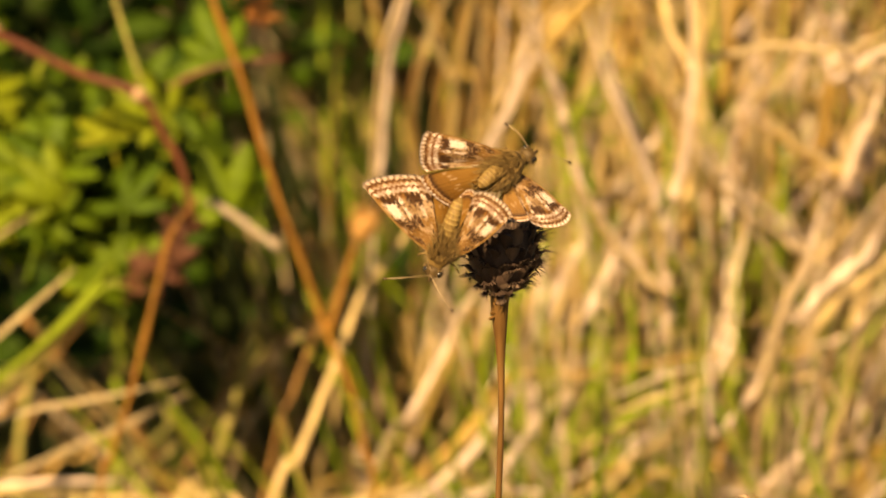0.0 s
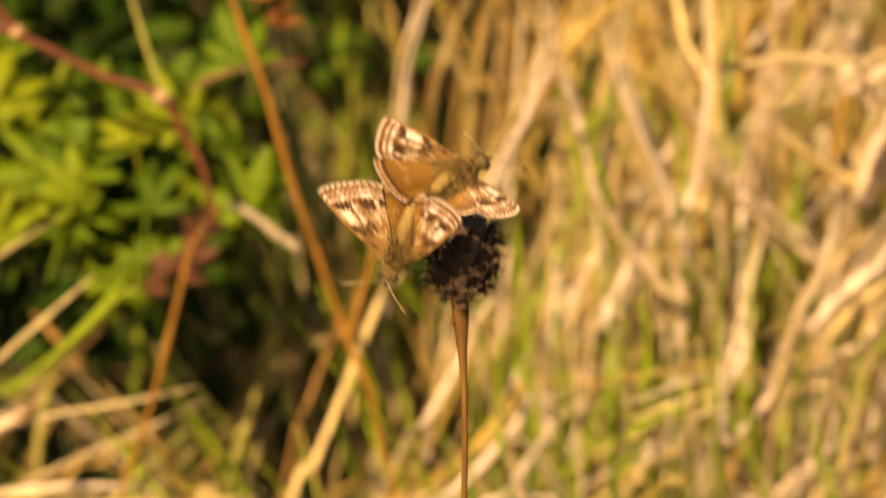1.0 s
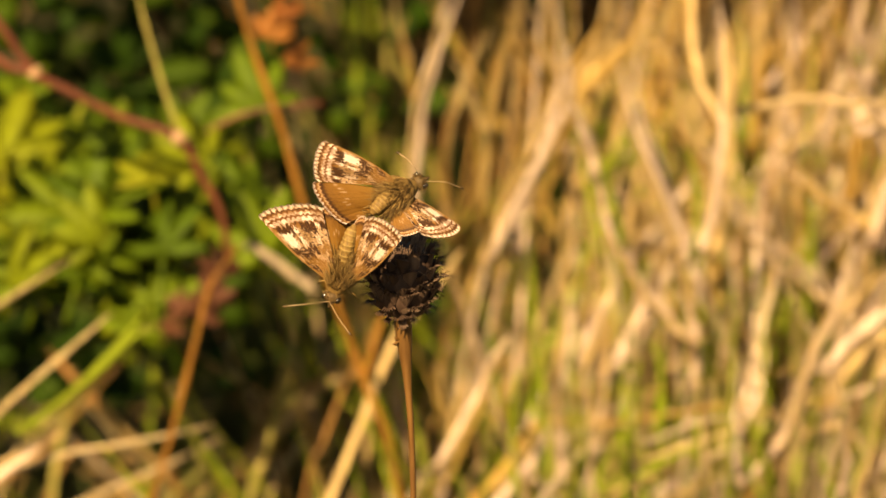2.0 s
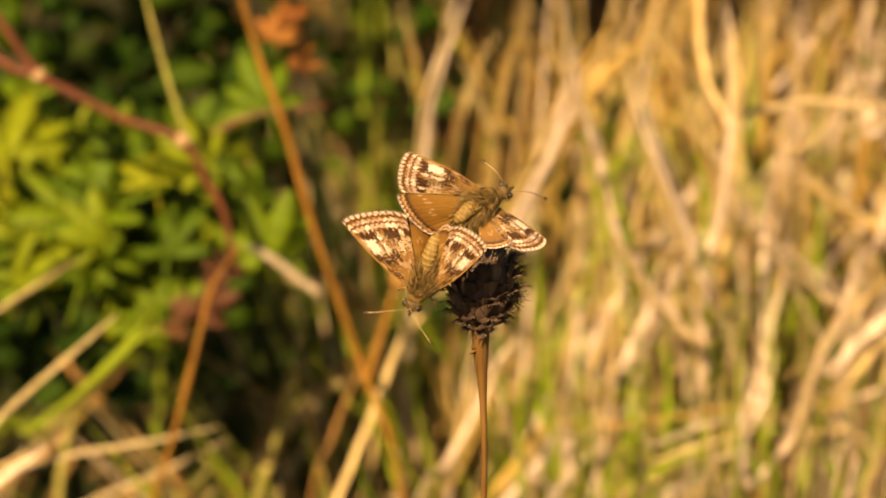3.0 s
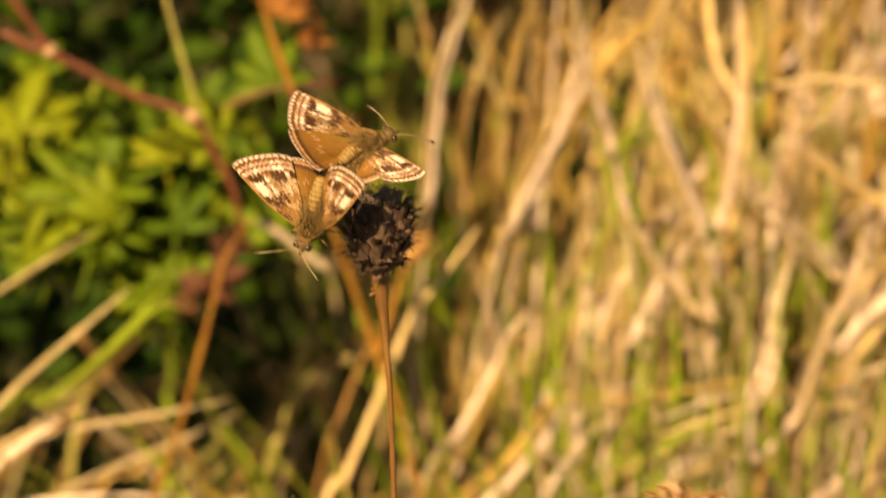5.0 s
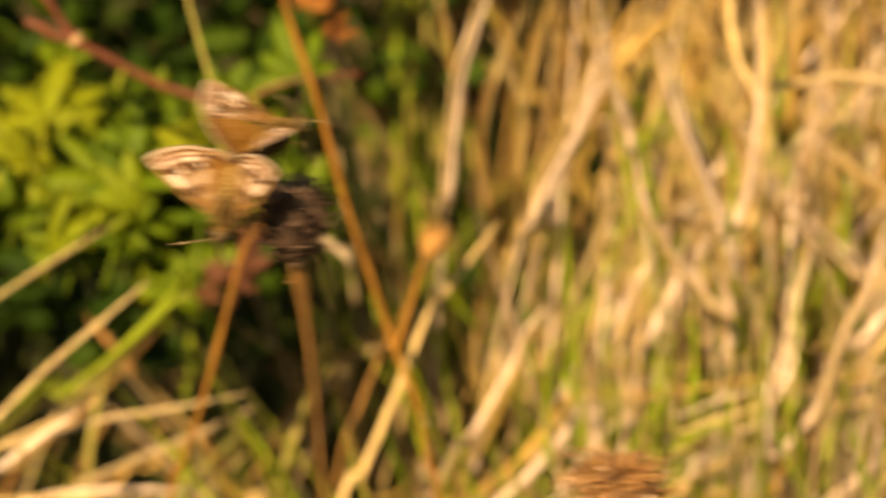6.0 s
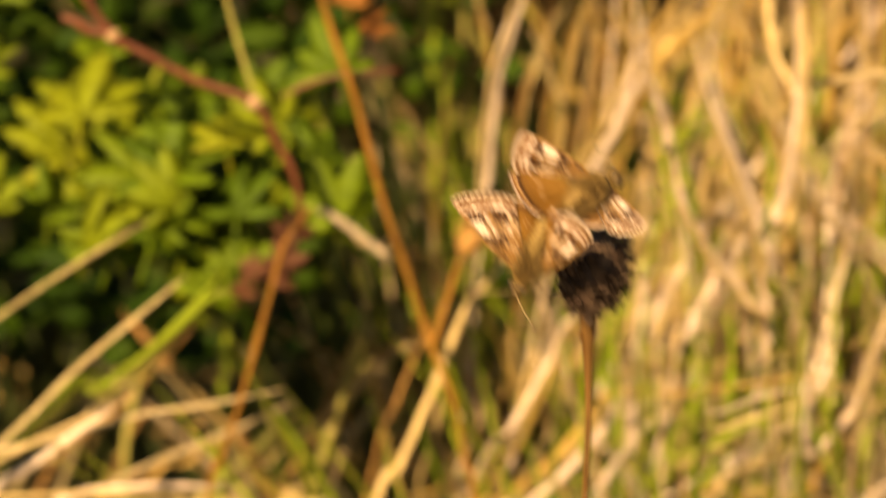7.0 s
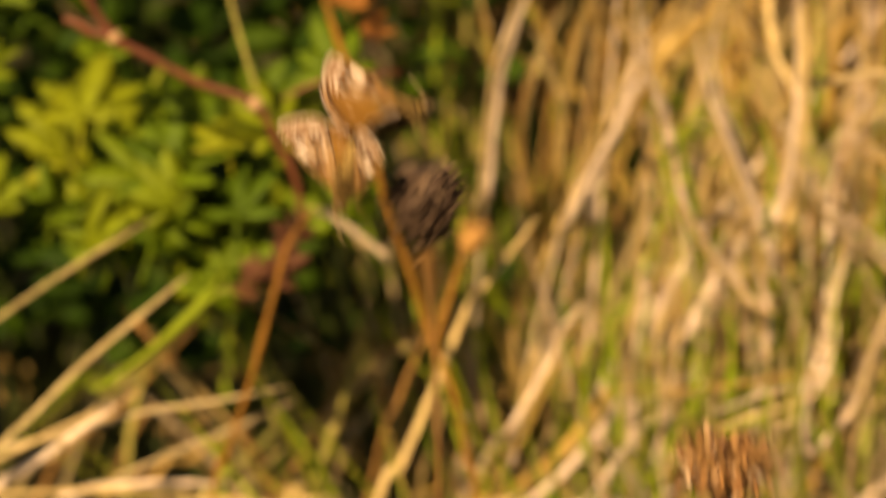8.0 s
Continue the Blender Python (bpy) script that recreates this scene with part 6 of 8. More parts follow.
stalk_tuft("bleached", [(0.0676, 0.205, 0.1873), (0.0667, 0.209, 0.1757), (0.0640, 0.213, 0.1652), (0.0623, 0.217, 0.1546), (0.0578, 0.240, 0.1269), (0.0372, 0.247, 0.0000)], 0.00221, 4)
stalk_tuft("bleached", [(0.0913, 0.185, 0.1834), (0.0911, 0.189, 0.1751), (0.0877, 0.193, 0.1689), (0.0838, 0.197, 0.1628), (0.0787, 0.201, 0.1557), (0.0626, 0.225, 0.1336), (-0.0322, 0.231, 0.0000)], 0.00218, 5)
stalk_tuft("bleached", [(0.1098, 0.215, 0.1779), (0.1075, 0.219, 0.1699), (0.1047, 0.223, 0.1625), (0.0951, 0.249, 0.1376), (0.0422, 0.253, 0.0000)], 0.00251, 3)
stalk_tuft("pale", [(0.1092, 0.205, 0.1722), (0.1039, 0.209, 0.1626), (0.1021, 0.213, 0.1525), (0.0971, 0.236, 0.1249), (0.0746, 0.243, 0.0000)], 0.00157, 3)
stalk_tuft("pale", [(0.1024, 0.235, 0.1825), (0.0958, 0.239, 0.1778), (0.0895, 0.243, 0.1737), (0.0674, 0.269, 0.1591), (-0.0811, 0.273, 0.0000)], 0.00147, 3)
stalk_tuft("gold", [(0.0974, 0.245, 0.1731), (0.1030, 0.249, 0.1678), (0.1090, 0.253, 0.1618), (0.1281, 0.278, 0.1425), (0.2463, 0.283, 0.0000)], 0.00203, 3)
stalk_tuft("pale", [(0.0592, 0.170, 0.1979), (0.0504, 0.174, 0.1931), (0.0441, 0.178, 0.1888), (0.0221, 0.204, 0.1738), (-0.1400, 0.208, 0.0000)], 0.00106, 3)
stalk_tuft("pale", [(0.0546, 0.205, 0.1690), (0.0478, 0.209, 0.1616), (0.0420, 0.213, 0.1548), (0.0242, 0.237, 0.1339), (-0.0803, 0.243, 0.0000)], 0.00157, 3)
stalk_tuft("gold", [(0.0751, 0.225, 0.1626), (0.0716, 0.229, 0.1523), (0.0680, 0.233, 0.1426), (0.0582, 0.256, 0.1163), (0.0151, 0.263, 0.0000)], 0.00174, 3)
stalk_tuft("bleached", [(0.0280, 0.235, 0.2004), (0.0270, 0.239, 0.1918), (0.0264, 0.243, 0.1831), (0.0243, 0.267, 0.1559), (0.0122, 0.273, 0.0000)], 0.00212, 3)
stalk_tuft("bleached", [(0.0359, 0.235, 0.2031), (0.0334, 0.239, 0.1939), (0.0298, 0.243, 0.1823), (0.0214, 0.264, 0.1551), (-0.0266, 0.273, 0.0000)], 0.00239, 3)
stalk_tuft("grey", [(0.0335, 0.275, 0.1992), (0.0347, 0.279, 0.1868), (0.0358, 0.283, 0.1749), (0.0382, 0.305, 0.1465), (0.0508, 0.313, 0.0000)], 0.00206, 3)
stalk_tuft("green", [(0.0400, 0.275, 0.2065), (0.0422, 0.279, 0.1911), (0.0419, 0.283, 0.1741), (0.0414, 0.302, 0.1449), (0.0391, 0.313, 0.0000)], 0.00165, 3)
stalk_tuft("green", [(0.0989, 0.245, 0.1673), (0.1007, 0.249, 0.1539), (0.0995, 0.253, 0.1404), (0.0969, 0.273, 0.1117), (0.0870, 0.283, 0.0000)], 0.00149, 3)
stalk_tuft("green", [(0.1062, 0.255, 0.1705), (0.1081, 0.259, 0.1571), (0.1057, 0.263, 0.1435), (0.1006, 0.283, 0.1152), (0.0802, 0.293, 0.0000)], 0.00164, 3)
stalk_tuft("olive", [(0.0942, 0.245, 0.1804), (0.0929, 0.249, 0.1672), (0.0956, 0.253, 0.1537), (0.1013, 0.273, 0.1255), (0.1266, 0.283, 0.0000)], 0.00149, 3)
stalk_tuft("green", [(0.0834, 0.265, 0.1902), (0.0825, 0.269, 0.1799), (0.0810, 0.273, 0.1680), (0.0774, 0.294, 0.1398), (0.0593, 0.303, 0.0000)], 0.00178, 3)
stalk_tuft("gold", [(0.0636, 0.255, 0.2451), (0.0597, 0.259, 0.2522), (0.0578, 0.263, 0.2607), (0.0519, 0.288, 0.2874), (-0.0001, 0.293, 0.0000)], 0.00160, 3)
stalk_tuft("pale", [(0.1080, 0.225, 0.1937), (0.1006, 0.229, 0.1880), (0.0931, 0.233, 0.1836), (0.0696, 0.258, 0.1699), (-0.0990, 0.263, 0.0000)], 0.00119, 3)
stalk_tuft("pale", [(0.1106, 0.255, 0.2420), (0.1072, 0.259, 0.2421), (0.1024, 0.263, 0.2366), (0.0851, 0.289, 0.2169), (-0.0801, 0.293, 0.0000)], 0.00134, 3)
stalk_tuft("bleached", [(0.1057, 0.185, 0.1983), (0.1029, 0.189, 0.1899), (0.1013, 0.193, 0.1814), (0.0981, 0.197, 0.1714), (0.0895, 0.220, 0.1447), (0.0432, 0.227, 0.0000)], 0.00166, 4)
stalk_tuft("pale", [(0.1067, 0.195, 0.1694), (0.1037, 0.199, 0.1635), (0.0990, 0.203, 0.1561), (0.0845, 0.228, 0.1330), (0.0010, 0.233, 0.0000)], 0.00156, 3)
stalk_tuft("bleached", [(0.0709, 0.195, 0.1654), (0.0764, 0.199, 0.1620), (0.0833, 0.203, 0.1576), (0.1062, 0.228, 0.1433), (0.2432, 0.233, 0.0000)], 0.00182, 3)
stalk_tuft("bleached", [(0.0661, 0.225, 0.1756), (0.0692, 0.229, 0.1797), (0.0731, 0.233, 0.1852), (0.0747, 0.237, 0.1893), (0.0824, 0.269, 0.2102), (0.1394, 0.267, 0.0000)], 0.00173, 4)
stalk_tuft("pale", [(0.0104, 0.205, 0.2021), (0.0078, 0.209, 0.1923), (0.0026, 0.213, 0.1795), (-0.0014, 0.217, 0.1694), (-0.0117, 0.239, 0.1432), (-0.0681, 0.247, 0.0000)], 0.00168, 4)
stalk_tuft("bleached", [(0.0129, 0.205, 0.1601), (0.0208, 0.209, 0.1598), (0.0288, 0.213, 0.1563)], 0.00196, 3)
stalk_tuft("pale", [(-0.0157, 0.195, 0.1616), (-0.0079, 0.199, 0.1612), (-0.0002, 0.203, 0.1611)], 0.00182, 3)
stalk_tuft("pale", [(0.0907, 0.225, 0.1995), (0.0962, 0.229, 0.2036), (0.1030, 0.233, 0.2090), (0.1097, 0.237, 0.2125)], 0.00145, 4)
stalk_tuft("green", [(0.0565, 0.175, 0.1898), (0.0480, 0.179, 0.1834), (0.0406, 0.183, 0.1777), (0.0318, 0.187, 0.1744)], 0.00126, 4)
stalk_tuft("green", [(0.0436, 0.185, 0.2028), (0.0408, 0.189, 0.1890), (0.0346, 0.193, 0.1735), (0.0283, 0.197, 0.1592), (0.0167, 0.216, 0.1326), (-0.0415, 0.227, 0.0000)], 0.00139, 4)
stalk_tuft("green", [(0.0828, 0.175, 0.1957), (0.0872, 0.179, 0.1818), (0.0937, 0.183, 0.1648), (0.1042, 0.201, 0.1375), (0.1570, 0.213, 0.0000)], 0.00113, 3)
stalk_tuft("olive", [(0.0638, 0.185, 0.2122), (0.0637, 0.189, 0.1888), (0.0659, 0.193, 0.1649), (0.0686, 0.210, 0.1354), (0.0809, 0.223, 0.0000)], 0.00139, 3)
stalk_tuft("olive", [(0.1045, 0.185, 0.2092), (0.0992, 0.189, 0.1954), (0.0962, 0.193, 0.1786), (0.0911, 0.212, 0.1499), (0.0643, 0.223, 0.0000)], 0.00127, 3)
stalk_tuft("green", [(0.0472, 0.195, 0.2084), (0.0491, 0.199, 0.1932), (0.0489, 0.203, 0.1776), (0.0486, 0.222, 0.1486), (0.0471, 0.233, 0.0000)], 0.00102, 3)
stalk_tuft("olive", [(0.0211, 0.195, 0.2059), (0.0225, 0.199, 0.1906), (0.0239, 0.203, 0.1750), (0.0247, 0.207, 0.1549), (0.0259, 0.225, 0.1255), (0.0308, 0.237, 0.0000)], 0.00115, 4)
stalk_tuft("green", [(0.0548, 0.205, 0.2533), (0.0562, 0.209, 0.2412), (0.0558, 0.213, 0.2290), (0.0549, 0.234, 0.2005), (0.0485, 0.243, 0.0000)], 0.00089, 3)
stalk_tuft("green", [(0.0738, 0.205, 0.2209), (0.0724, 0.209, 0.2057), (0.0743, 0.213, 0.1874), (0.0774, 0.231, 0.1583), (0.0940, 0.243, 0.0000)], 0.00103, 3)
stalk_tuft("olive", [(0.0346, 0.205, 0.2534), (0.0386, 0.209, 0.2400), (0.0404, 0.213, 0.2264), (0.0442, 0.233, 0.1978), (0.0702, 0.243, 0.0000)], 0.00101, 3)
stalk_tuft("green", [(0.0152, 0.185, 0.2044), (0.0146, 0.189, 0.1891), (0.0156, 0.193, 0.1737), (0.0174, 0.212, 0.1447), (0.0262, 0.223, 0.0000)], 0.00101, 3)
stalk_tuft("green", [(-0.0681, 0.160, 0.2251), (-0.0758, 0.164, 0.2156), (-0.0851, 0.168, 0.2054), (-0.0958, 0.172, 0.1954), (-0.1169, 0.192, 0.1756), (-0.2793, 0.202, 0.0000)], 0.00184, 4)
stalk_tuft("grey", [(-0.0867, 0.270, 0.1689), (-0.0800, 0.274, 0.1583), (-0.0725, 0.278, 0.1466), (-0.0643, 0.282, 0.1280), (-0.0523, 0.300, 0.1011), (-0.0073, 0.312, 0.0000)], 0.00104, 4)
stalk_tuft("olive", [(-0.0414, 0.250, 0.1694), (-0.0451, 0.254, 0.1580), (-0.0494, 0.258, 0.1434), (-0.0517, 0.262, 0.1325), (-0.0576, 0.284, 0.1048), (-0.0797, 0.292, 0.0000)], 0.00149, 4)
stalk_tuft("grey", [(-0.0280, 0.260, 0.1777), (-0.0350, 0.264, 0.1700), (-0.0422, 0.268, 0.1607), (-0.0508, 0.272, 0.1498), (-0.0687, 0.292, 0.1271), (-0.1692, 0.302, 0.0000)], 0.00123, 4)
stalk_tuft("olive", [(-0.0343, 0.280, 0.1774), (-0.0372, 0.284, 0.1636), (-0.0416, 0.288, 0.1496), (-0.0502, 0.308, 0.1220), (-0.0885, 0.318, 0.0000)], 0.00083, 3)
stalk_tuft("grey", [(-0.0575, 0.290, 0.1670), (-0.0490, 0.294, 0.1594), (-0.0376, 0.298, 0.1503), (-0.0150, 0.318, 0.1323), (0.1134, 0.328, 0.0000)], 0.00099, 3)
dry_stalk("olive", [(0.076, 0.310, 0.214), (0.075, 0.310, 0.190), (0.072, 0.310, 0.164), (0.069, 0.310, 0.139), (0.067, 0.310, 0.123), (0.065, 0.310, 0.107), (0.057, 0.320, 0.000)], 0.0011)
dry_stalk("olive", [(0.083, 0.300, 0.208), (0.080, 0.300, 0.188), (0.076, 0.300, 0.167), (0.072, 0.300, 0.146), (0.068, 0.300, 0.129), (0.065, 0.300, 0.112), (0.051, 0.310, 0.000)], 0.0012)
dry_stalk("olive", [(0.028, 0.290, 0.130), (0.044, 0.290, 0.137), (0.060, 0.290, 0.144), (0.075, 0.290, 0.151)], 0.0009)
dry_stalk("olive", [(-0.015, 0.470, 0.217), (-0.014, 0.470, 0.194), (-0.014, 0.470, 0.171), (-0.015, 0.470, 0.148), (-0.016, 0.470, 0.094), (-0.018, 0.470, 0.038), (-0.018, 0.480, 0.000)], 0.0018)
dry_stalk("green", [(0.035, 0.290, 0.197), (0.035, 0.290, 0.174), (0.034, 0.290, 0.150), (0.034, 0.290, 0.125), (0.034, 0.290, 0.121), (0.034, 0.290, 0.116), (0.033, 0.300, 0.000)], 0.0012)
dry_stalk("pale", [(0.003, 0.200, 0.232), (-0.005, 0.200, 0.220), (-0.011, 0.200, 0.212), (-0.016, 0.200, 0.201), (-0.021, 0.200, 0.187), (-0.029, 0.200, 0.167), (-0.035, 0.200, 0.155), (-0.079, 0.210, 0.000)], 0.0011)
dry_stalk("brown", [(-0.015, 0.230, 0.206), (-0.022, 0.230, 0.192), (-0.025, 0.230, 0.186), (-0.030, 0.230, 0.172), (-0.036, 0.230, 0.151), (-0.064, 0.240, 0.000)], 0.0006)
dry_stalk("olive", [(-0.037, 0.250, 0.185), (-0.042, 0.250, 0.169), (-0.045, 0.250, 0.159), (-0.049, 0.250, 0.143), (-0.072, 0.260, 0.000)], 0.0012)
dry_stalk("olive", [(0.004, 0.320, 0.161), (0.001, 0.320, 0.145), (-0.002, 0.320, 0.128), (-0.004, 0.320, 0.111), (-0.004, 0.320, 0.107), (-0.004, 0.320, 0.103), (-0.009, 0.330, 0.000)], 0.0016)
dry_stalk("olive", [(-0.042, 0.460, 0.185), (-0.036, 0.460, 0.167), (-0.032, 0.460, 0.154), (-0.028, 0.460, 0.138), (-0.012, 0.470, 0.000)], 0.0019)
dry_stalk("grey", [(-0.052, 0.170, 0.201), (-0.070, 0.170, 0.197), (-0.086, 0.170, 0.194), (-0.104, 0.170, 0.188), (-0.122, 0.170, 0.184)], 0.0007)
dry_stalk("grey", [(-0.073, 0.150, 0.235), (-0.084, 0.150, 0.225), (-0.097, 0.150, 0.213), (-0.108, 0.150, 0.201), (-0.120, 0.150, 0.189)], 0.0008)
dry_stalk("grey", [(-0.082, 0.160, 0.244), (-0.094, 0.160, 0.236), (-0.107, 0.160, 0.227), (-0.120, 0.160, 0.217)], 0.0008)
dry_stalk("bleached", [(-0.090, 0.160, 0.200), (-0.106, 0.160, 0.188), (-0.121, 0.160, 0.177)], 0.00112)
dry_stalk("pale", [(-0.085, 0.165, 0.201), (-0.099, 0.165, 0.194), (-0.114, 0.165, 0.186), (-0.127, 0.165, 0.179)], 0.0008)
dry_stalk("bleached", [(-0.064, 0.210, 0.159), (-0.080, 0.210, 0.160), (-0.096, 0.210, 0.159), (-0.109, 0.210, 0.156)], 0.00112)
dry_stalk("grey", [(-0.052, 0.200, 0.186), (-0.063, 0.200, 0.180), (-0.076, 0.200, 0.174), (-0.095, 0.200, 0.165)], 0.0006)
dry_stalk("brown", [(-0.102, 0.290, 0.175), (-0.092, 0.290, 0.163), (-0.079, 0.290, 0.147), (-0.064, 0.290, 0.125), (-0.026, 0.300, 0.000)], 0.0013)
dry_stalk("olive", [(-0.091, 0.270, 0.176), (-0.097, 0.270, 0.152), (-0.099, 0.270, 0.129), (-0.106, 0.280, 0.000)], 0.0010)
dry_stalk("green", [(-0.075, 0.310, 0.166), (-0.077, 0.310, 0.139), (-0.078, 0.310, 0.112), (-0.082, 0.320, 0.000)], 0.0019)
dry_stalk("pale", [(-0.048, 0.200, 0.159), (-0.070, 0.200, 0.160), (-0.095, 0.200, 0.162), (-0.111, 0.200, 0.161), (-0.127, 0.200, 0.160)], 0.0013)
dry_stalk("pale", [(-0.027, 0.210, 0.143), (-0.039, 0.210, 0.152), (-0.045, 0.210, 0.156), (-0.051, 0.210, 0.155), (-0.057, 0.210, 0.150), (-0.102, 0.220, 0.000)], 0.0012)
dry_stalk("olive", [(-0.069, 0.186, 0.299), (-0.065, 0.186, 0.282), (-0.060, 0.186, 0.264)], 0.0006)
dry_stalk("olive", [(-0.018, 0.420, 0.231), (-0.017, 0.420, 0.210), (-0.016, 0.420, 0.189), (-0.015, 0.420, 0.167), (-0.013, 0.420, 0.114), (-0.012, 0.420, 0.059), (-0.011, 0.430, 0.000)], 0.0011)
dry_stalk("green", [(-0.021, 0.430, 0.228), (-0.021, 0.430, 0.209), (-0.021, 0.430, 0.189), (-0.021, 0.430, 0.169), (-0.021, 0.430, 0.113), (-0.021, 0.430, 0.055), (-0.021, 0.440, 0.000)], 0.0011)
dry_stalk("olive", [(-0.074, 0.330, 0.150), (-0.067, 0.330, 0.134), (-0.062, 0.330, 0.120), (-0.060, 0.330, 0.104), (-0.056, 0.340, 0.000)], 0.0017)
dry_stalk("olive", [(0.123, 0.339, 0.259), (0.111, 0.339, 0.228), (0.097, 0.339, 0.195), (0.084, 0.339, 0.163), (0.070, 0.339, 0.129), (0.056, 0.339, 0.095), (0.033, 0.349, 0.000)], 0.0008)
dry_stalk("pale", [(0.068, 0.333, 0.261), (0.064, 0.333, 0.234), (0.061, 0.333, 0.206), (0.057, 0.333, 0.179), (0.052, 0.333, 0.138), (0.047, 0.333, 0.097), (0.039, 0.343, 0.000)], 0.0005)
dry_stalk("bleached", [(0.026, 0.321, 0.264), (0.028, 0.321, 0.242), (0.030, 0.321, 0.220), (0.032, 0.321, 0.197), (0.035, 0.321, 0.151), (0.038, 0.321, 0.103), (0.042, 0.331, 0.000)], 0.0005)
dry_stalk("gold", [(0.083, 0.360, 0.253), (0.079, 0.360, 0.232), (0.076, 0.360, 0.210), (0.072, 0.360, 0.188), (0.065, 0.360, 0.137), (0.056, 0.360, 0.086), (0.048, 0.370, 0.000)], 0.0005)
dry_stalk("pale", [(0.063, 0.395, 0.243), (0.055, 0.395, 0.207), (0.045, 0.395, 0.169), (0.036, 0.395, 0.131), (0.029, 0.395, 0.101), (0.022, 0.395, 0.070), (0.011, 0.405, 0.000)], 0.0009)
dry_stalk("pale", [(0.053, 0.359, 0.201), (0.051, 0.359, 0.173), (0.050, 0.359, 0.143), (0.050, 0.359, 0.114), (0.050, 0.359, 0.100), (0.050, 0.359, 0.086), (0.050, 0.369, 0.000)], 0.0006)
dry_stalk("gold", [(0.070, 0.309, 0.261), (0.090, 0.309, 0.231), (0.112, 0.309, 0.200), (0.133, 0.309, 0.171), (0.150, 0.309, 0.139), (0.168, 0.309, 0.108), (0.200, 0.319, 0.000)], 0.0008)
dry_stalk("gold", [(0.078, 0.386, 0.185), (0.062, 0.386, 0.140), (0.046, 0.386, 0.092), (0.031, 0.386, 0.044), (0.023, 0.396, 0.000)], 0.0007)
dry_stalk("grey", [(0.105, 0.396, 0.190), (0.093, 0.396, 0.146), (0.080, 0.396, 0.099), (0.066, 0.396, 0.053), (0.057, 0.406, 0.000)], 0.0008)
dry_stalk("gold", [(0.100, 0.380, 0.250), (0.107, 0.380, 0.218), (0.115, 0.380, 0.184), (0.122, 0.380, 0.150), (0.131, 0.380, 0.114), (0.139, 0.380, 0.077), (0.149, 0.390, 0.000)], 0.0009)
dry_stalk("gold", [(0.063, 0.333, 0.252), (0.046, 0.333, 0.224), (0.029, 0.333, 0.195), (0.013, 0.333, 0.165), (-0.005, 0.333, 0.131), (-0.022, 0.333, 0.097), (-0.051, 0.343, 0.000)], 0.0006)
dry_stalk("olive", [(0.059, 0.320, 0.210), (0.063, 0.320, 0.182), (0.067, 0.320, 0.152), (0.072, 0.320, 0.123), (0.074, 0.320, 0.113), (0.076, 0.320, 0.103), (0.087, 0.330, 0.000)], 0.0008)
dry_stalk("gold", [(0.105, 0.406, 0.240), (0.101, 0.406, 0.204), (0.098, 0.406, 0.167), (0.094, 0.406, 0.130), (0.091, 0.406, 0.098), (0.088, 0.406, 0.065), (0.084, 0.416, 0.000)], 0.0007)
dry_stalk("olive", [(0.099, 0.311, 0.267), (0.115, 0.311, 0.236), (0.132, 0.311, 0.203), (0.149, 0.311, 0.171), (0.166, 0.311, 0.139), (0.183, 0.311, 0.107), (0.215, 0.321, 0.000)], 0.0006)
dry_stalk("gold", [(0.056, 0.325, 0.263), (0.042, 0.325, 0.236), (0.027, 0.325, 0.208), (0.013, 0.325, 0.180), (-0.008, 0.325, 0.141), (-0.028, 0.325, 0.101), (-0.058, 0.335, 0.000)], 0.0007)
dry_stalk("pale", [(0.129, 0.409, 0.233), (0.124, 0.409, 0.188), (0.119, 0.409, 0.140), (0.115, 0.409, 0.092), (0.114, 0.409, 0.078), (0.113, 0.409, 0.064), (0.110, 0.419, 0.000)], 0.0008)
dry_stalk("gold", [(0.026, 0.399, 0.242), (0.028, 0.399, 0.219), (0.030, 0.399, 0.196), (0.032, 0.399, 0.172), (0.034, 0.399, 0.121), (0.037, 0.399, 0.069), (0.039, 0.409, 0.000)], 0.0009)
dry_stalk("olive", [(0.117, 0.323, 0.264), (0.109, 0.323, 0.239), (0.101, 0.323, 0.213), (0.093, 0.323, 0.188), (0.080, 0.323, 0.145), (0.067, 0.323, 0.102), (0.048, 0.333, 0.000)], 0.0006)
dry_stalk("olive", [(0.055, 0.326, 0.225), (0.076, 0.326, 0.183), (0.099, 0.326, 0.139), (0.123, 0.326, 0.098), (0.153, 0.336, 0.000)], 0.0008)
dry_stalk("pale", [(0.125, 0.298, 0.260), (0.130, 0.298, 0.231), (0.136, 0.298, 0.199), (0.141, 0.298, 0.168), (0.146, 0.298, 0.141), (0.151, 0.298, 0.113), (0.163, 0.308, 0.000)], 0.0005)
dry_stalk("olive", [(0.080, 0.338, 0.222), (0.080, 0.338, 0.191), (0.081, 0.338, 0.158), (0.084, 0.338, 0.126), (0.085, 0.338, 0.111), (0.086, 0.338, 0.095), (0.091, 0.348, 0.000)], 0.0007)
dry_stalk("pale", [(0.102, 0.361, 0.253), (0.086, 0.361, 0.213), (0.069, 0.361, 0.171), (0.052, 0.361, 0.129), (0.043, 0.361, 0.107), (0.034, 0.361, 0.085), (0.013, 0.371, 0.000)], 0.0006)
dry_stalk("gold", [(0.071, 0.359, 0.217), (0.072, 0.359, 0.185), (0.073, 0.359, 0.151), (0.074, 0.359, 0.118), (0.074, 0.359, 0.102), (0.074, 0.359, 0.086), (0.075, 0.369, 0.000)], 0.0007)
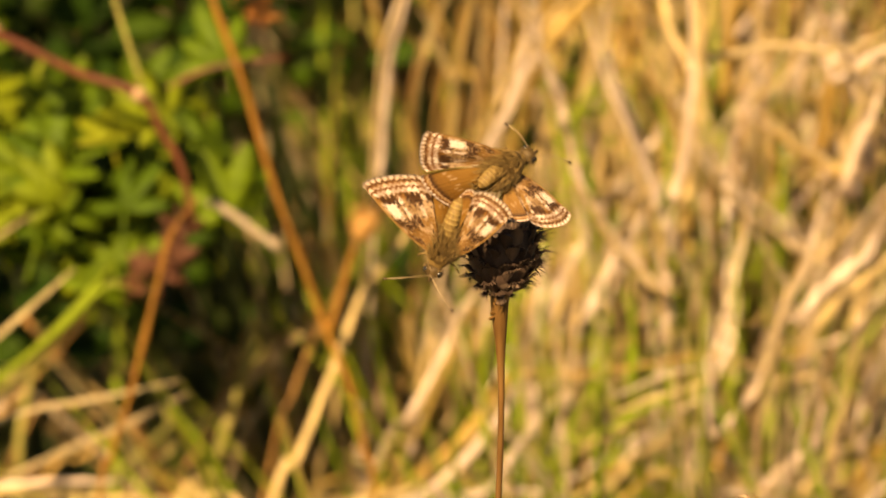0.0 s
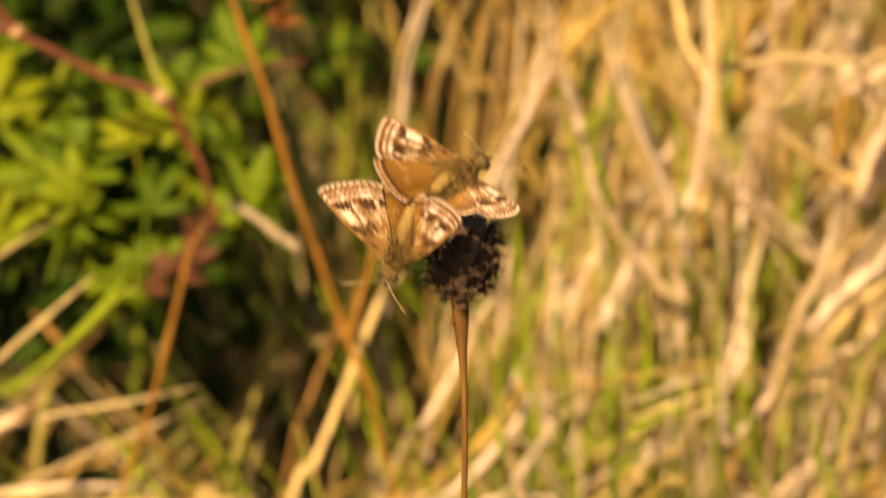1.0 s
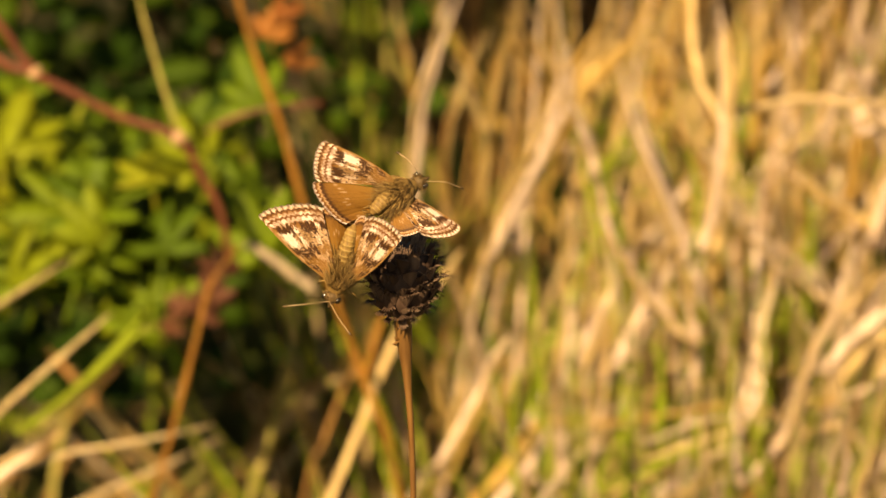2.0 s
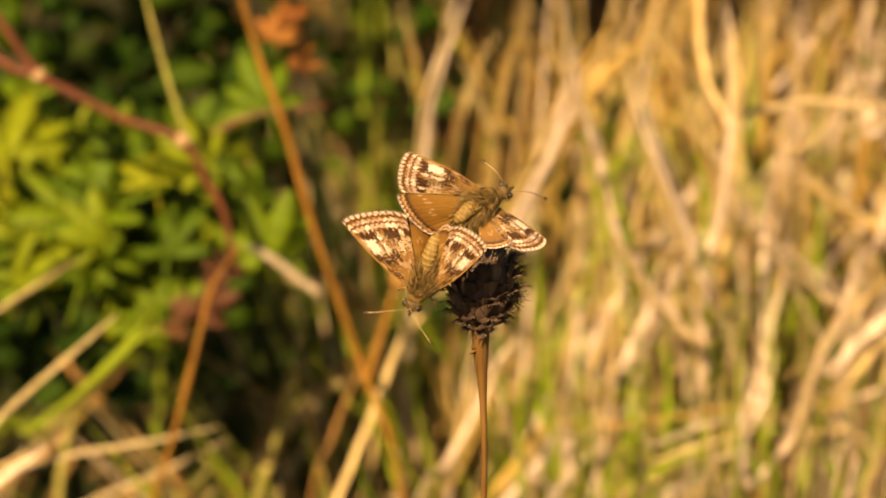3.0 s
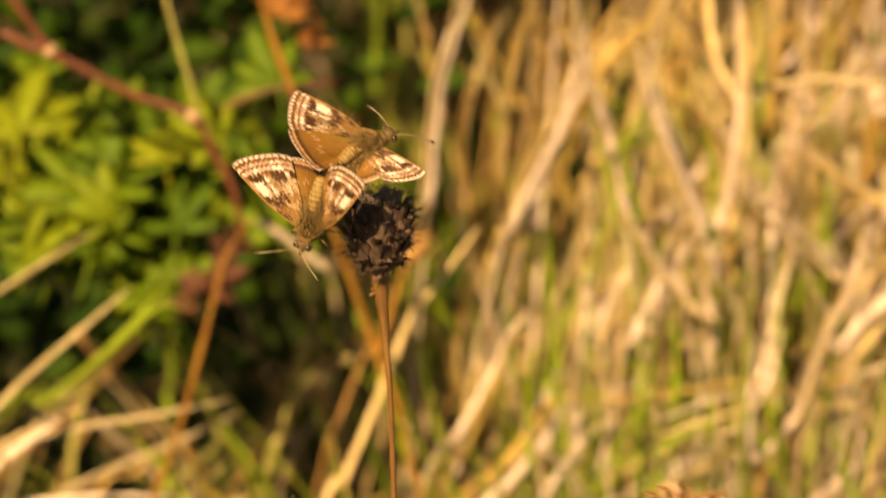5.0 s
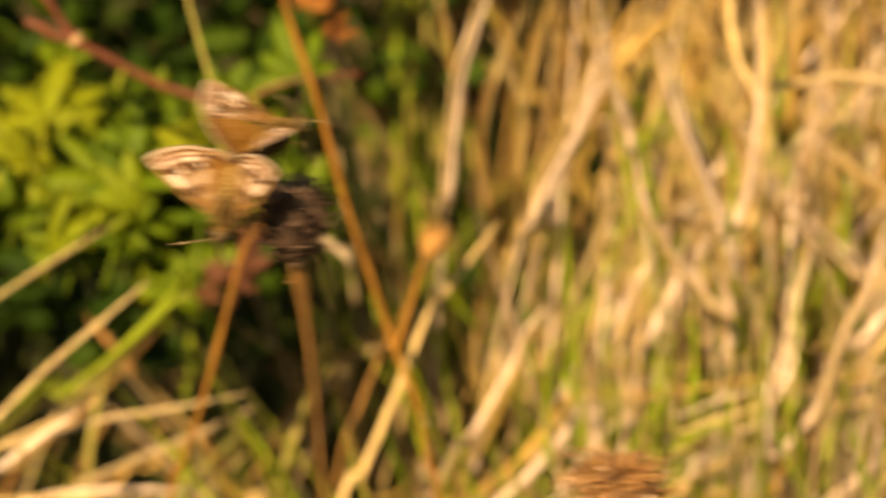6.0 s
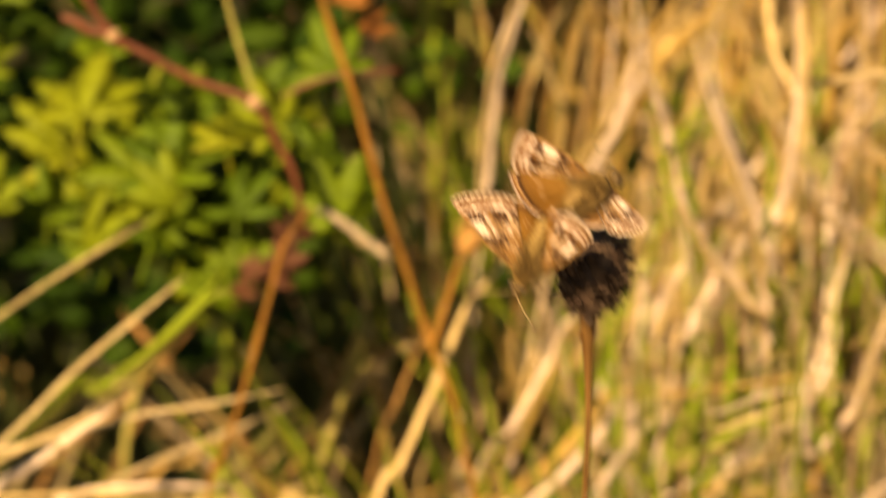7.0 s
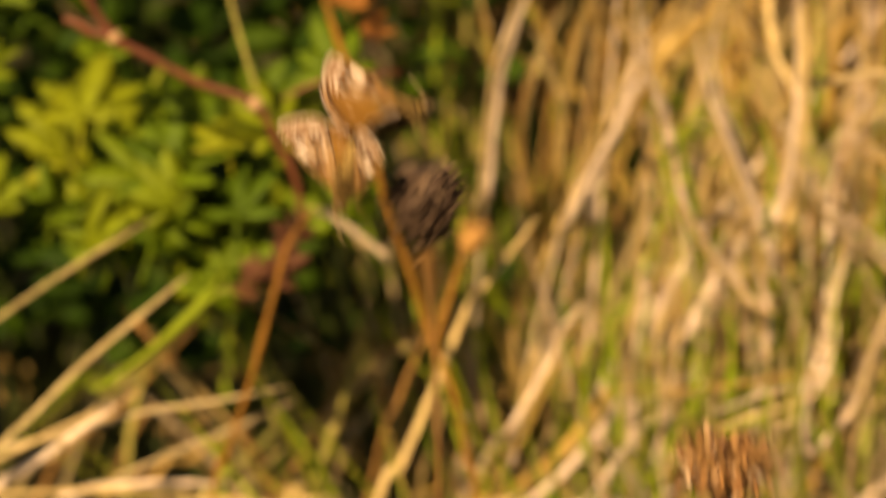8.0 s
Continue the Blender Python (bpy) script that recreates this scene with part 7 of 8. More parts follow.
dry_stalk("pale", [(0.045, 0.301, 0.269), (0.054, 0.301, 0.244), (0.065, 0.301, 0.217), (0.076, 0.301, 0.191), (0.093, 0.301, 0.152), (0.110, 0.301, 0.111), (0.139, 0.311, 0.000)], 0.0005)
dry_stalk("grey", [(0.048, 0.325, 0.251), (0.046, 0.325, 0.207), (0.044, 0.325, 0.161), (0.043, 0.325, 0.115), (0.043, 0.325, 0.108), (0.043, 0.325, 0.101), (0.041, 0.335, 0.000)], 0.0005)
dry_stalk("pale", [(0.054, 0.385, 0.246), (0.048, 0.385, 0.206), (0.042, 0.385, 0.163), (0.036, 0.385, 0.121), (0.032, 0.385, 0.098), (0.029, 0.385, 0.075), (0.022, 0.395, 0.000)], 0.0006)
dry_stalk("gold", [(0.065, 0.379, 0.248), (0.052, 0.379, 0.218), (0.039, 0.379, 0.186), (0.027, 0.379, 0.155), (0.011, 0.379, 0.117), (-0.006, 0.379, 0.077), (-0.025, 0.389, 0.000)], 0.0009)
dry_stalk("gold", [(0.061, 0.387, 0.245), (0.055, 0.387, 0.205), (0.049, 0.387, 0.163), (0.043, 0.387, 0.120), (0.039, 0.387, 0.097), (0.036, 0.387, 0.074), (0.029, 0.397, 0.000)], 0.0008)
dry_stalk("olive", [(0.066, 0.383, 0.246), (0.050, 0.383, 0.223), (0.034, 0.383, 0.199), (0.018, 0.383, 0.175), (-0.007, 0.383, 0.126), (-0.033, 0.383, 0.075), (-0.056, 0.393, 0.000)], 0.0007)
dry_stalk("gold", [(0.124, 0.335, 0.200), (0.131, 0.335, 0.156), (0.138, 0.335, 0.109), (0.146, 0.335, 0.062), (0.152, 0.345, 0.000)], 0.0006)
dry_stalk("pale", [(0.070, 0.307, 0.253), (0.078, 0.307, 0.209), (0.084, 0.307, 0.163), (0.088, 0.307, 0.117), (0.088, 0.307, 0.113), (0.089, 0.307, 0.109), (0.095, 0.317, 0.000)], 0.0005)
dry_stalk("pale", [(0.085, 0.393, 0.244), (0.070, 0.393, 0.217), (0.054, 0.393, 0.189), (0.038, 0.393, 0.162), (0.015, 0.393, 0.117), (-0.008, 0.393, 0.071), (-0.030, 0.403, 0.000)], 0.0006)
dry_stalk("grey", [(0.063, 0.374, 0.231), (0.068, 0.374, 0.198), (0.073, 0.374, 0.163), (0.077, 0.374, 0.129), (0.080, 0.374, 0.104), (0.083, 0.374, 0.079), (0.089, 0.384, 0.000)], 0.0007)
dry_stalk("gold", [(0.076, 0.386, 0.225), (0.091, 0.386, 0.197), (0.105, 0.386, 0.168), (0.119, 0.386, 0.138), (0.133, 0.386, 0.106), (0.147, 0.386, 0.074), (0.167, 0.396, 0.000)], 0.0008)
dry_stalk("pale", [(0.116, 0.307, 0.268), (0.119, 0.307, 0.246), (0.122, 0.307, 0.223), (0.126, 0.307, 0.200), (0.133, 0.307, 0.155), (0.140, 0.307, 0.109), (0.149, 0.317, 0.000)], 0.0007)
dry_stalk("bleached", [(0.075, 0.331, 0.224), (0.073, 0.331, 0.186), (0.070, 0.331, 0.146), (0.067, 0.331, 0.107), (0.066, 0.331, 0.102), (0.066, 0.331, 0.098), (0.061, 0.341, 0.000)], 0.0005)
dry_stalk("pale", [(0.051, 0.298, 0.229), (0.072, 0.298, 0.192), (0.094, 0.298, 0.154), (0.116, 0.298, 0.116), (0.117, 0.298, 0.114), (0.118, 0.298, 0.113), (0.152, 0.308, 0.000)], 0.0006)
dry_stalk("gold", [(0.100, 0.371, 0.229), (0.072, 0.371, 0.184), (0.044, 0.371, 0.135), (0.016, 0.371, 0.086), (0.015, 0.371, 0.084), (0.013, 0.371, 0.081), (-0.011, 0.381, 0.000)], 0.0006)
dry_stalk("olive", [(0.069, 0.362, 0.230), (0.069, 0.362, 0.196), (0.068, 0.362, 0.161), (0.068, 0.362, 0.125), (0.068, 0.362, 0.105), (0.068, 0.362, 0.085), (0.067, 0.372, 0.000)], 0.0008)
dry_stalk("gold", [(0.130, 0.310, 0.229), (0.120, 0.310, 0.193), (0.111, 0.310, 0.156), (0.102, 0.310, 0.118), (0.101, 0.310, 0.113), (0.099, 0.310, 0.107), (0.084, 0.320, 0.000)], 0.0006)
dry_stalk("gold", [(0.087, 0.325, 0.263), (0.072, 0.325, 0.232), (0.056, 0.325, 0.200), (0.040, 0.325, 0.168), (0.023, 0.325, 0.135), (0.006, 0.325, 0.101), (-0.024, 0.335, 0.000)], 0.0007)
dry_stalk("pale", [(0.044, 0.391, 0.244), (0.039, 0.391, 0.220), (0.034, 0.391, 0.195), (0.030, 0.391, 0.170), (0.021, 0.391, 0.122), (0.011, 0.391, 0.072), (0.003, 0.401, 0.000)], 0.0008)
dry_stalk("olive", [(0.123, 0.350, 0.214), (0.139, 0.350, 0.176), (0.156, 0.350, 0.136), (0.172, 0.350, 0.095), (0.173, 0.350, 0.093), (0.174, 0.350, 0.090), (0.195, 0.360, 0.000)], 0.0006)
dry_stalk("gold", [(0.110, 0.371, 0.250), (0.128, 0.371, 0.215), (0.146, 0.371, 0.178), (0.165, 0.371, 0.141), (0.180, 0.371, 0.111), (0.196, 0.371, 0.081), (0.220, 0.381, 0.000)], 0.0007)
dry_stalk("grey", [(0.058, 0.291, 0.273), (0.046, 0.291, 0.240), (0.033, 0.291, 0.206), (0.020, 0.291, 0.173), (0.009, 0.291, 0.144), (-0.002, 0.291, 0.116), (-0.028, 0.301, 0.000)], 0.0009)
dry_stalk("pale", [(0.061, 0.306, 0.232), (0.048, 0.306, 0.194), (0.034, 0.306, 0.153), (0.021, 0.306, 0.112), (0.020, 0.306, 0.111), (0.020, 0.306, 0.109), (-0.002, 0.316, 0.000)], 0.0005)
dry_stalk("pale", [(0.128, 0.327, 0.262), (0.137, 0.327, 0.223), (0.147, 0.327, 0.182), (0.156, 0.327, 0.140), (0.161, 0.327, 0.120), (0.166, 0.327, 0.100), (0.180, 0.337, 0.000)], 0.0008)
dry_stalk("pale", [(0.042, 0.287, 0.232), (0.039, 0.287, 0.195), (0.036, 0.287, 0.155), (0.034, 0.287, 0.116), (0.030, 0.297, 0.000)], 0.0008)
dry_stalk("pale", [(0.043, 0.289, 0.227), (0.053, 0.289, 0.186), (0.064, 0.289, 0.143), (0.077, 0.289, 0.101), (0.094, 0.299, 0.000)], 0.0006)
dry_stalk("gold", [(0.082, 0.360, 0.222), (0.080, 0.360, 0.175), (0.078, 0.360, 0.125), (0.076, 0.360, 0.075), (0.073, 0.370, 0.000)], 0.0009)
dry_stalk("pale", [(0.037, 0.296, 0.271), (0.043, 0.296, 0.240), (0.050, 0.296, 0.208), (0.057, 0.296, 0.176), (0.064, 0.296, 0.145), (0.070, 0.296, 0.113), (0.085, 0.306, 0.000)], 0.0006)
dry_stalk("gold", [(0.096, 0.351, 0.256), (0.088, 0.351, 0.216), (0.079, 0.351, 0.174), (0.070, 0.351, 0.133), (0.065, 0.351, 0.111), (0.061, 0.351, 0.089), (0.049, 0.361, 0.000)], 0.0005)
dry_stalk("gold", [(0.083, 0.407, 0.240), (0.074, 0.407, 0.205), (0.064, 0.407, 0.168), (0.055, 0.407, 0.131), (0.046, 0.407, 0.098), (0.037, 0.407, 0.065), (0.027, 0.417, 0.000)], 0.0008)
dry_stalk("pale", [(0.072, 0.316, 0.266), (0.073, 0.316, 0.243), (0.074, 0.316, 0.219), (0.075, 0.316, 0.196), (0.078, 0.316, 0.151), (0.080, 0.316, 0.105), (0.083, 0.326, 0.000)], 0.0005)
dry_stalk("bleached", [(0.115, 0.332, 0.261), (0.109, 0.332, 0.238), (0.102, 0.332, 0.214), (0.096, 0.332, 0.191), (0.084, 0.332, 0.145), (0.071, 0.332, 0.098), (0.055, 0.342, 0.000)], 0.0008)
dry_stalk("gold", [(0.133, 0.379, 0.248), (0.131, 0.379, 0.218), (0.129, 0.379, 0.187), (0.126, 0.379, 0.157), (0.124, 0.379, 0.118), (0.121, 0.379, 0.077), (0.118, 0.389, 0.000)], 0.0006)
dry_stalk("olive", [(0.087, 0.351, 0.256), (0.072, 0.351, 0.222), (0.056, 0.351, 0.186), (0.040, 0.351, 0.151), (0.027, 0.351, 0.120), (0.013, 0.351, 0.089), (-0.011, 0.361, 0.000)], 0.0008)
dry_stalk("grey", [(0.072, 0.296, 0.215), (0.075, 0.296, 0.173), (0.079, 0.296, 0.128), (0.083, 0.296, 0.084), (0.088, 0.306, 0.000)], 0.0005)
dry_stalk("grey", [(0.060, 0.314, 0.266), (0.063, 0.314, 0.234), (0.067, 0.314, 0.201), (0.070, 0.314, 0.168), (0.073, 0.314, 0.137), (0.076, 0.314, 0.106), (0.083, 0.324, 0.000)], 0.0005)
dry_stalk("grey", [(0.063, 0.326, 0.215), (0.052, 0.326, 0.179), (0.040, 0.326, 0.141), (0.028, 0.326, 0.104), (0.028, 0.326, 0.102), (0.027, 0.326, 0.100), (0.008, 0.336, 0.000)], 0.0007)
dry_stalk("pale", [(0.079, 0.333, 0.261), (0.074, 0.333, 0.236), (0.069, 0.333, 0.211), (0.064, 0.333, 0.186), (0.055, 0.333, 0.142), (0.045, 0.333, 0.097), (0.034, 0.343, 0.000)], 0.0007)
dry_stalk("gold", [(0.060, 0.336, 0.260), (0.057, 0.336, 0.235), (0.055, 0.336, 0.209), (0.053, 0.336, 0.184), (0.049, 0.336, 0.140), (0.045, 0.336, 0.096), (0.040, 0.346, 0.000)], 0.0008)
dry_stalk("pale", [(0.047, 0.345, 0.257), (0.038, 0.345, 0.220), (0.029, 0.345, 0.181), (0.020, 0.345, 0.142), (0.014, 0.345, 0.117), (0.008, 0.345, 0.092), (-0.005, 0.355, 0.000)], 0.0007)
dry_stalk("bleached", [(0.096, 0.307, 0.260), (0.074, 0.307, 0.230), (0.051, 0.307, 0.198), (0.030, 0.307, 0.165), (0.016, 0.307, 0.137), (0.002, 0.307, 0.109), (-0.031, 0.317, 0.000)], 0.0008)
dry_stalk("bleached", [(0.111, 0.382, 0.247), (0.104, 0.382, 0.213), (0.098, 0.382, 0.177), (0.091, 0.382, 0.142), (0.084, 0.382, 0.109), (0.078, 0.382, 0.076), (0.069, 0.392, 0.000)], 0.0008)
dry_stalk("olive", [(0.057, 0.283, 0.257), (0.062, 0.283, 0.214), (0.068, 0.283, 0.168), (0.073, 0.283, 0.123), (0.073, 0.283, 0.121), (0.073, 0.283, 0.119), (0.081, 0.293, 0.000)], 0.0007)
dry_stalk("grey", [(0.142, 0.379, 0.218), (0.133, 0.379, 0.176), (0.124, 0.379, 0.131), (0.116, 0.379, 0.086), (0.115, 0.379, 0.082), (0.114, 0.379, 0.077), (0.106, 0.389, 0.000)], 0.0008)
dry_stalk("bleached", [(0.023, 0.289, 0.273), (0.021, 0.289, 0.239), (0.019, 0.289, 0.202), (0.017, 0.289, 0.166), (0.016, 0.289, 0.142), (0.015, 0.289, 0.117), (0.013, 0.299, 0.000)], 0.0008)
dry_stalk("olive", [(0.071, 0.269, 0.216), (0.073, 0.269, 0.193), (0.074, 0.269, 0.169), (0.074, 0.269, 0.145), (0.075, 0.269, 0.135), (0.075, 0.269, 0.125), (0.076, 0.279, 0.000)], 0.0005)
dry_stalk("green", [(0.096, 0.258, 0.189), (0.082, 0.258, 0.168), (0.068, 0.258, 0.146), (0.054, 0.258, 0.124), (0.016, 0.268, 0.000)], 0.0004)
dry_stalk("green", [(0.065, 0.285, 0.180), (0.057, 0.285, 0.156), (0.050, 0.285, 0.131), (0.044, 0.285, 0.105), (0.031, 0.295, 0.000)], 0.0008)
dry_stalk("bleached", [(0.077, 0.288, 0.174), (0.076, 0.288, 0.148), (0.075, 0.288, 0.121), (0.075, 0.288, 0.095), (0.074, 0.298, 0.000)], 0.0008)
dry_stalk("green", [(0.114, 0.241, 0.215), (0.108, 0.241, 0.191), (0.102, 0.241, 0.166), (0.096, 0.241, 0.142), (0.095, 0.241, 0.140), (0.094, 0.241, 0.137), (0.074, 0.251, 0.000)], 0.0005)
dry_stalk("olive", [(0.074, 0.269, 0.188), (0.068, 0.269, 0.168), (0.063, 0.269, 0.147), (0.058, 0.269, 0.126), (0.058, 0.269, 0.126), (0.058, 0.269, 0.125), (0.054, 0.279, 0.000)], 0.0007)
dry_stalk("bleached", [(0.030, 0.254, 0.194), (0.029, 0.254, 0.167), (0.026, 0.254, 0.138), (0.022, 0.254, 0.110), (0.014, 0.264, 0.000)], 0.0007)
dry_stalk("pale", [(0.084, 0.274, 0.180), (0.075, 0.274, 0.154), (0.066, 0.274, 0.127), (0.058, 0.274, 0.099), (0.043, 0.284, 0.000)], 0.0008)
dry_stalk("green", [(0.095, 0.278, 0.214), (0.086, 0.278, 0.195), (0.077, 0.278, 0.173), (0.069, 0.278, 0.151), (0.063, 0.278, 0.136), (0.058, 0.278, 0.121), (0.031, 0.288, 0.000)], 0.0007)
dry_stalk("pale", [(0.081, 0.278, 0.195), (0.085, 0.278, 0.167), (0.088, 0.278, 0.137), (0.089, 0.278, 0.107), (0.093, 0.288, 0.000)], 0.0005)
dry_stalk("pale", [(0.036, 0.269, 0.186), (0.032, 0.269, 0.164), (0.028, 0.269, 0.141), (0.024, 0.269, 0.118), (0.010, 0.279, 0.000)], 0.0006)
dry_stalk("pale", [(0.110, 0.258, 0.201), (0.097, 0.258, 0.180), (0.084, 0.258, 0.157), (0.073, 0.258, 0.134), (0.073, 0.258, 0.132), (0.072, 0.258, 0.130), (0.036, 0.268, 0.000)], 0.0007)
dry_stalk("green", [(0.033, 0.261, 0.213), (0.031, 0.261, 0.186), (0.029, 0.261, 0.159), (0.028, 0.261, 0.131), (0.028, 0.261, 0.130), (0.028, 0.261, 0.129), (0.025, 0.271, 0.000)], 0.0006)
dry_stalk("green", [(0.076, 0.267, 0.190), (0.069, 0.267, 0.164), (0.061, 0.267, 0.138), (0.051, 0.267, 0.114), (0.024, 0.277, 0.000)], 0.0009)
dry_stalk("olive", [(0.084, 0.250, 0.217), (0.076, 0.250, 0.191), (0.068, 0.250, 0.163), (0.061, 0.250, 0.135), (0.061, 0.250, 0.134), (0.061, 0.250, 0.134), (0.046, 0.260, 0.000)], 0.0009)
dry_stalk("pale", [(0.106, 0.244, 0.207), (0.100, 0.244, 0.184), (0.094, 0.244, 0.161), (0.086, 0.244, 0.138), (0.086, 0.244, 0.137), (0.086, 0.244, 0.136), (0.059, 0.254, 0.000)], 0.0007)
dry_stalk("olive", [(0.097, 0.290, 0.198), (0.098, 0.290, 0.171), (0.098, 0.290, 0.142), (0.099, 0.290, 0.114), (0.101, 0.300, 0.000)], 0.0007)
dry_stalk("olive", [(0.095, 0.262, 0.220), (0.097, 0.262, 0.196), (0.099, 0.262, 0.171), (0.102, 0.262, 0.147), (0.103, 0.262, 0.138), (0.104, 0.262, 0.128), (0.114, 0.272, 0.000)], 0.0008)
dry_stalk("pale", [(0.026, 0.278, 0.203), (0.030, 0.278, 0.181), (0.035, 0.278, 0.158), (0.039, 0.278, 0.135), (0.040, 0.278, 0.128), (0.041, 0.278, 0.121), (0.055, 0.288, 0.000)], 0.0005)
dry_stalk("green", [(0.075, 0.258, 0.213), (0.066, 0.258, 0.188), (0.056, 0.258, 0.162), (0.046, 0.258, 0.136), (0.045, 0.258, 0.133), (0.044, 0.258, 0.130), (0.015, 0.268, 0.000)], 0.0005)
dry_stalk("olive", [(0.100, 0.274, 0.185), (0.098, 0.274, 0.164), (0.096, 0.274, 0.143), (0.093, 0.274, 0.122), (0.083, 0.284, 0.000)], 0.0008)
dry_stalk("bleached", [(0.106, 0.287, 0.198), (0.097, 0.287, 0.177), (0.086, 0.287, 0.156), (0.075, 0.287, 0.136), (0.071, 0.287, 0.127), (0.066, 0.287, 0.117), (0.032, 0.297, 0.000)], 0.0009)
dry_stalk("pale", [(0.039, 0.264, 0.202), (0.039, 0.264, 0.182), (0.037, 0.264, 0.161), (0.035, 0.264, 0.140), (0.035, 0.264, 0.134), (0.034, 0.264, 0.127), (0.026, 0.274, 0.000)], 0.0005)
dry_stalk("green", [(0.078, 0.244, 0.213), (0.067, 0.244, 0.194), (0.056, 0.244, 0.173), (0.045, 0.244, 0.153), (0.041, 0.244, 0.145), (0.037, 0.244, 0.136), (-0.004, 0.254, 0.000)], 0.0005)
dry_stalk("green", [(0.118, 0.248, 0.205), (0.116, 0.248, 0.179), (0.113, 0.248, 0.153), (0.110, 0.248, 0.127), (0.101, 0.258, 0.000)], 0.0008)
dry_stalk("pale", [(0.096, 0.277, 0.178), (0.087, 0.277, 0.153), (0.077, 0.277, 0.127), (0.066, 0.277, 0.103), (0.039, 0.287, 0.000)], 0.0005)
dry_stalk("bleached", [(0.034, 0.270, 0.188), (0.029, 0.270, 0.161), (0.026, 0.270, 0.132), (0.024, 0.270, 0.103), (0.019, 0.280, 0.000)], 0.0009)
dry_stalk("gold", [(0.008, 0.293, 0.167), (0.021, 0.293, 0.170), (0.034, 0.293, 0.172), (0.047, 0.293, 0.175)], 0.0007)
dry_stalk("olive", [(0.039, 0.279, 0.173), (0.049, 0.279, 0.172), (0.059, 0.279, 0.172), (0.068, 0.279, 0.172)], 0.0006)
dry_stalk("gold", [(0.062, 0.265, 0.169), (0.070, 0.265, 0.170), (0.077, 0.265, 0.172), (0.085, 0.265, 0.173)], 0.0007)
dry_stalk("pale", [(0.066, 0.274, 0.146), (0.078, 0.274, 0.145), (0.092, 0.274, 0.145), (0.104, 0.274, 0.145)], 0.0007)
dry_stalk("olive", [(0.031, 0.335, 0.151), (0.042, 0.335, 0.152), (0.053, 0.335, 0.152), (0.064, 0.335, 0.153)], 0.0005)
dry_stalk("pale", [(0.077, 0.288, 0.145), (0.089, 0.288, 0.149), (0.100, 0.288, 0.153), (0.112, 0.288, 0.156)], 0.0006)
dry_stalk("pale", [(0.066, 0.321, 0.140), (0.084, 0.321, 0.150), (0.103, 0.321, 0.160), (0.122, 0.321, 0.170)], 0.0007)
dry_stalk("olive", [(0.041, 0.328, 0.139), (0.055, 0.328, 0.139), (0.070, 0.328, 0.139), (0.085, 0.328, 0.139)], 0.0006)
dry_stalk("pale", [(0.062, 0.302, 0.164), (0.070, 0.302, 0.164), (0.078, 0.302, 0.164), (0.085, 0.302, 0.165)], 0.0006)
dry_stalk("green", [(0.041, 0.311, 0.178), (0.052, 0.311, 0.152), (0.063, 0.311, 0.125), (0.073, 0.311, 0.098), (0.095, 0.321, 0.000)], 0.0005)
dry_stalk("green", [(0.092, 0.251, 0.198), (0.089, 0.251, 0.175), (0.088, 0.251, 0.149), (0.087, 0.251, 0.124), (0.085, 0.261, 0.000)], 0.0006)
dry_stalk("green", [(0.071, 0.273, 0.248), (0.069, 0.273, 0.221), (0.067, 0.273, 0.194), (0.063, 0.273, 0.166), (0.060, 0.273, 0.145), (0.057, 0.273, 0.124), (0.048, 0.283, 0.000)], 0.0010)
dry_stalk("green", [(0.043, 0.243, 0.210), (0.042, 0.243, 0.186), (0.042, 0.243, 0.160), (0.041, 0.243, 0.135), (0.040, 0.253, 0.000)], 0.0008)
dry_stalk("green", [(0.085, 0.253, 0.219), (0.080, 0.253, 0.191), (0.075, 0.253, 0.162), (0.068, 0.253, 0.134), (0.068, 0.253, 0.133), (0.068, 0.253, 0.132), (0.054, 0.263, 0.000)], 0.0009)
dry_stalk("green", [(0.071, 0.293, 0.260), (0.073, 0.293, 0.240), (0.075, 0.293, 0.219), (0.076, 0.293, 0.198), (0.078, 0.293, 0.157), (0.080, 0.293, 0.115), (0.082, 0.303, 0.000)], 0.0008)
dry_stalk("green", [(0.089, 0.300, 0.190), (0.087, 0.300, 0.163), (0.083, 0.300, 0.136), (0.079, 0.300, 0.109), (0.067, 0.310, 0.000)], 0.0009)
dry_stalk("green", [(0.099, 0.313, 0.236), (0.087, 0.313, 0.209), (0.074, 0.313, 0.182), (0.060, 0.313, 0.155), (0.048, 0.313, 0.131), (0.036, 0.313, 0.106), (0.004, 0.323, 0.000)], 0.0010)
dry_stalk("green", [(0.060, 0.259, 0.227), (0.061, 0.259, 0.201), (0.061, 0.259, 0.175), (0.061, 0.259, 0.148), (0.061, 0.259, 0.139), (0.062, 0.259, 0.130), (0.062, 0.269, 0.000)], 0.0010)
dry_stalk("green", [(0.049, 0.291, 0.238), (0.042, 0.291, 0.217), (0.034, 0.291, 0.195), (0.025, 0.291, 0.174), (0.014, 0.291, 0.145), (0.002, 0.291, 0.116), (-0.026, 0.301, 0.000)], 0.0009)
dry_stalk("green", [(0.050, 0.305, 0.198), (0.048, 0.305, 0.177), (0.045, 0.305, 0.155), (0.041, 0.305, 0.133), (0.040, 0.305, 0.121), (0.038, 0.305, 0.110), (0.027, 0.315, 0.000)], 0.0009)
dry_stalk("green", [(0.091, 0.279, 0.242), (0.089, 0.279, 0.217), (0.086, 0.279, 0.192), (0.082, 0.279, 0.167), (0.078, 0.279, 0.144), (0.074, 0.279, 0.121), (0.063, 0.289, 0.000)], 0.0007)
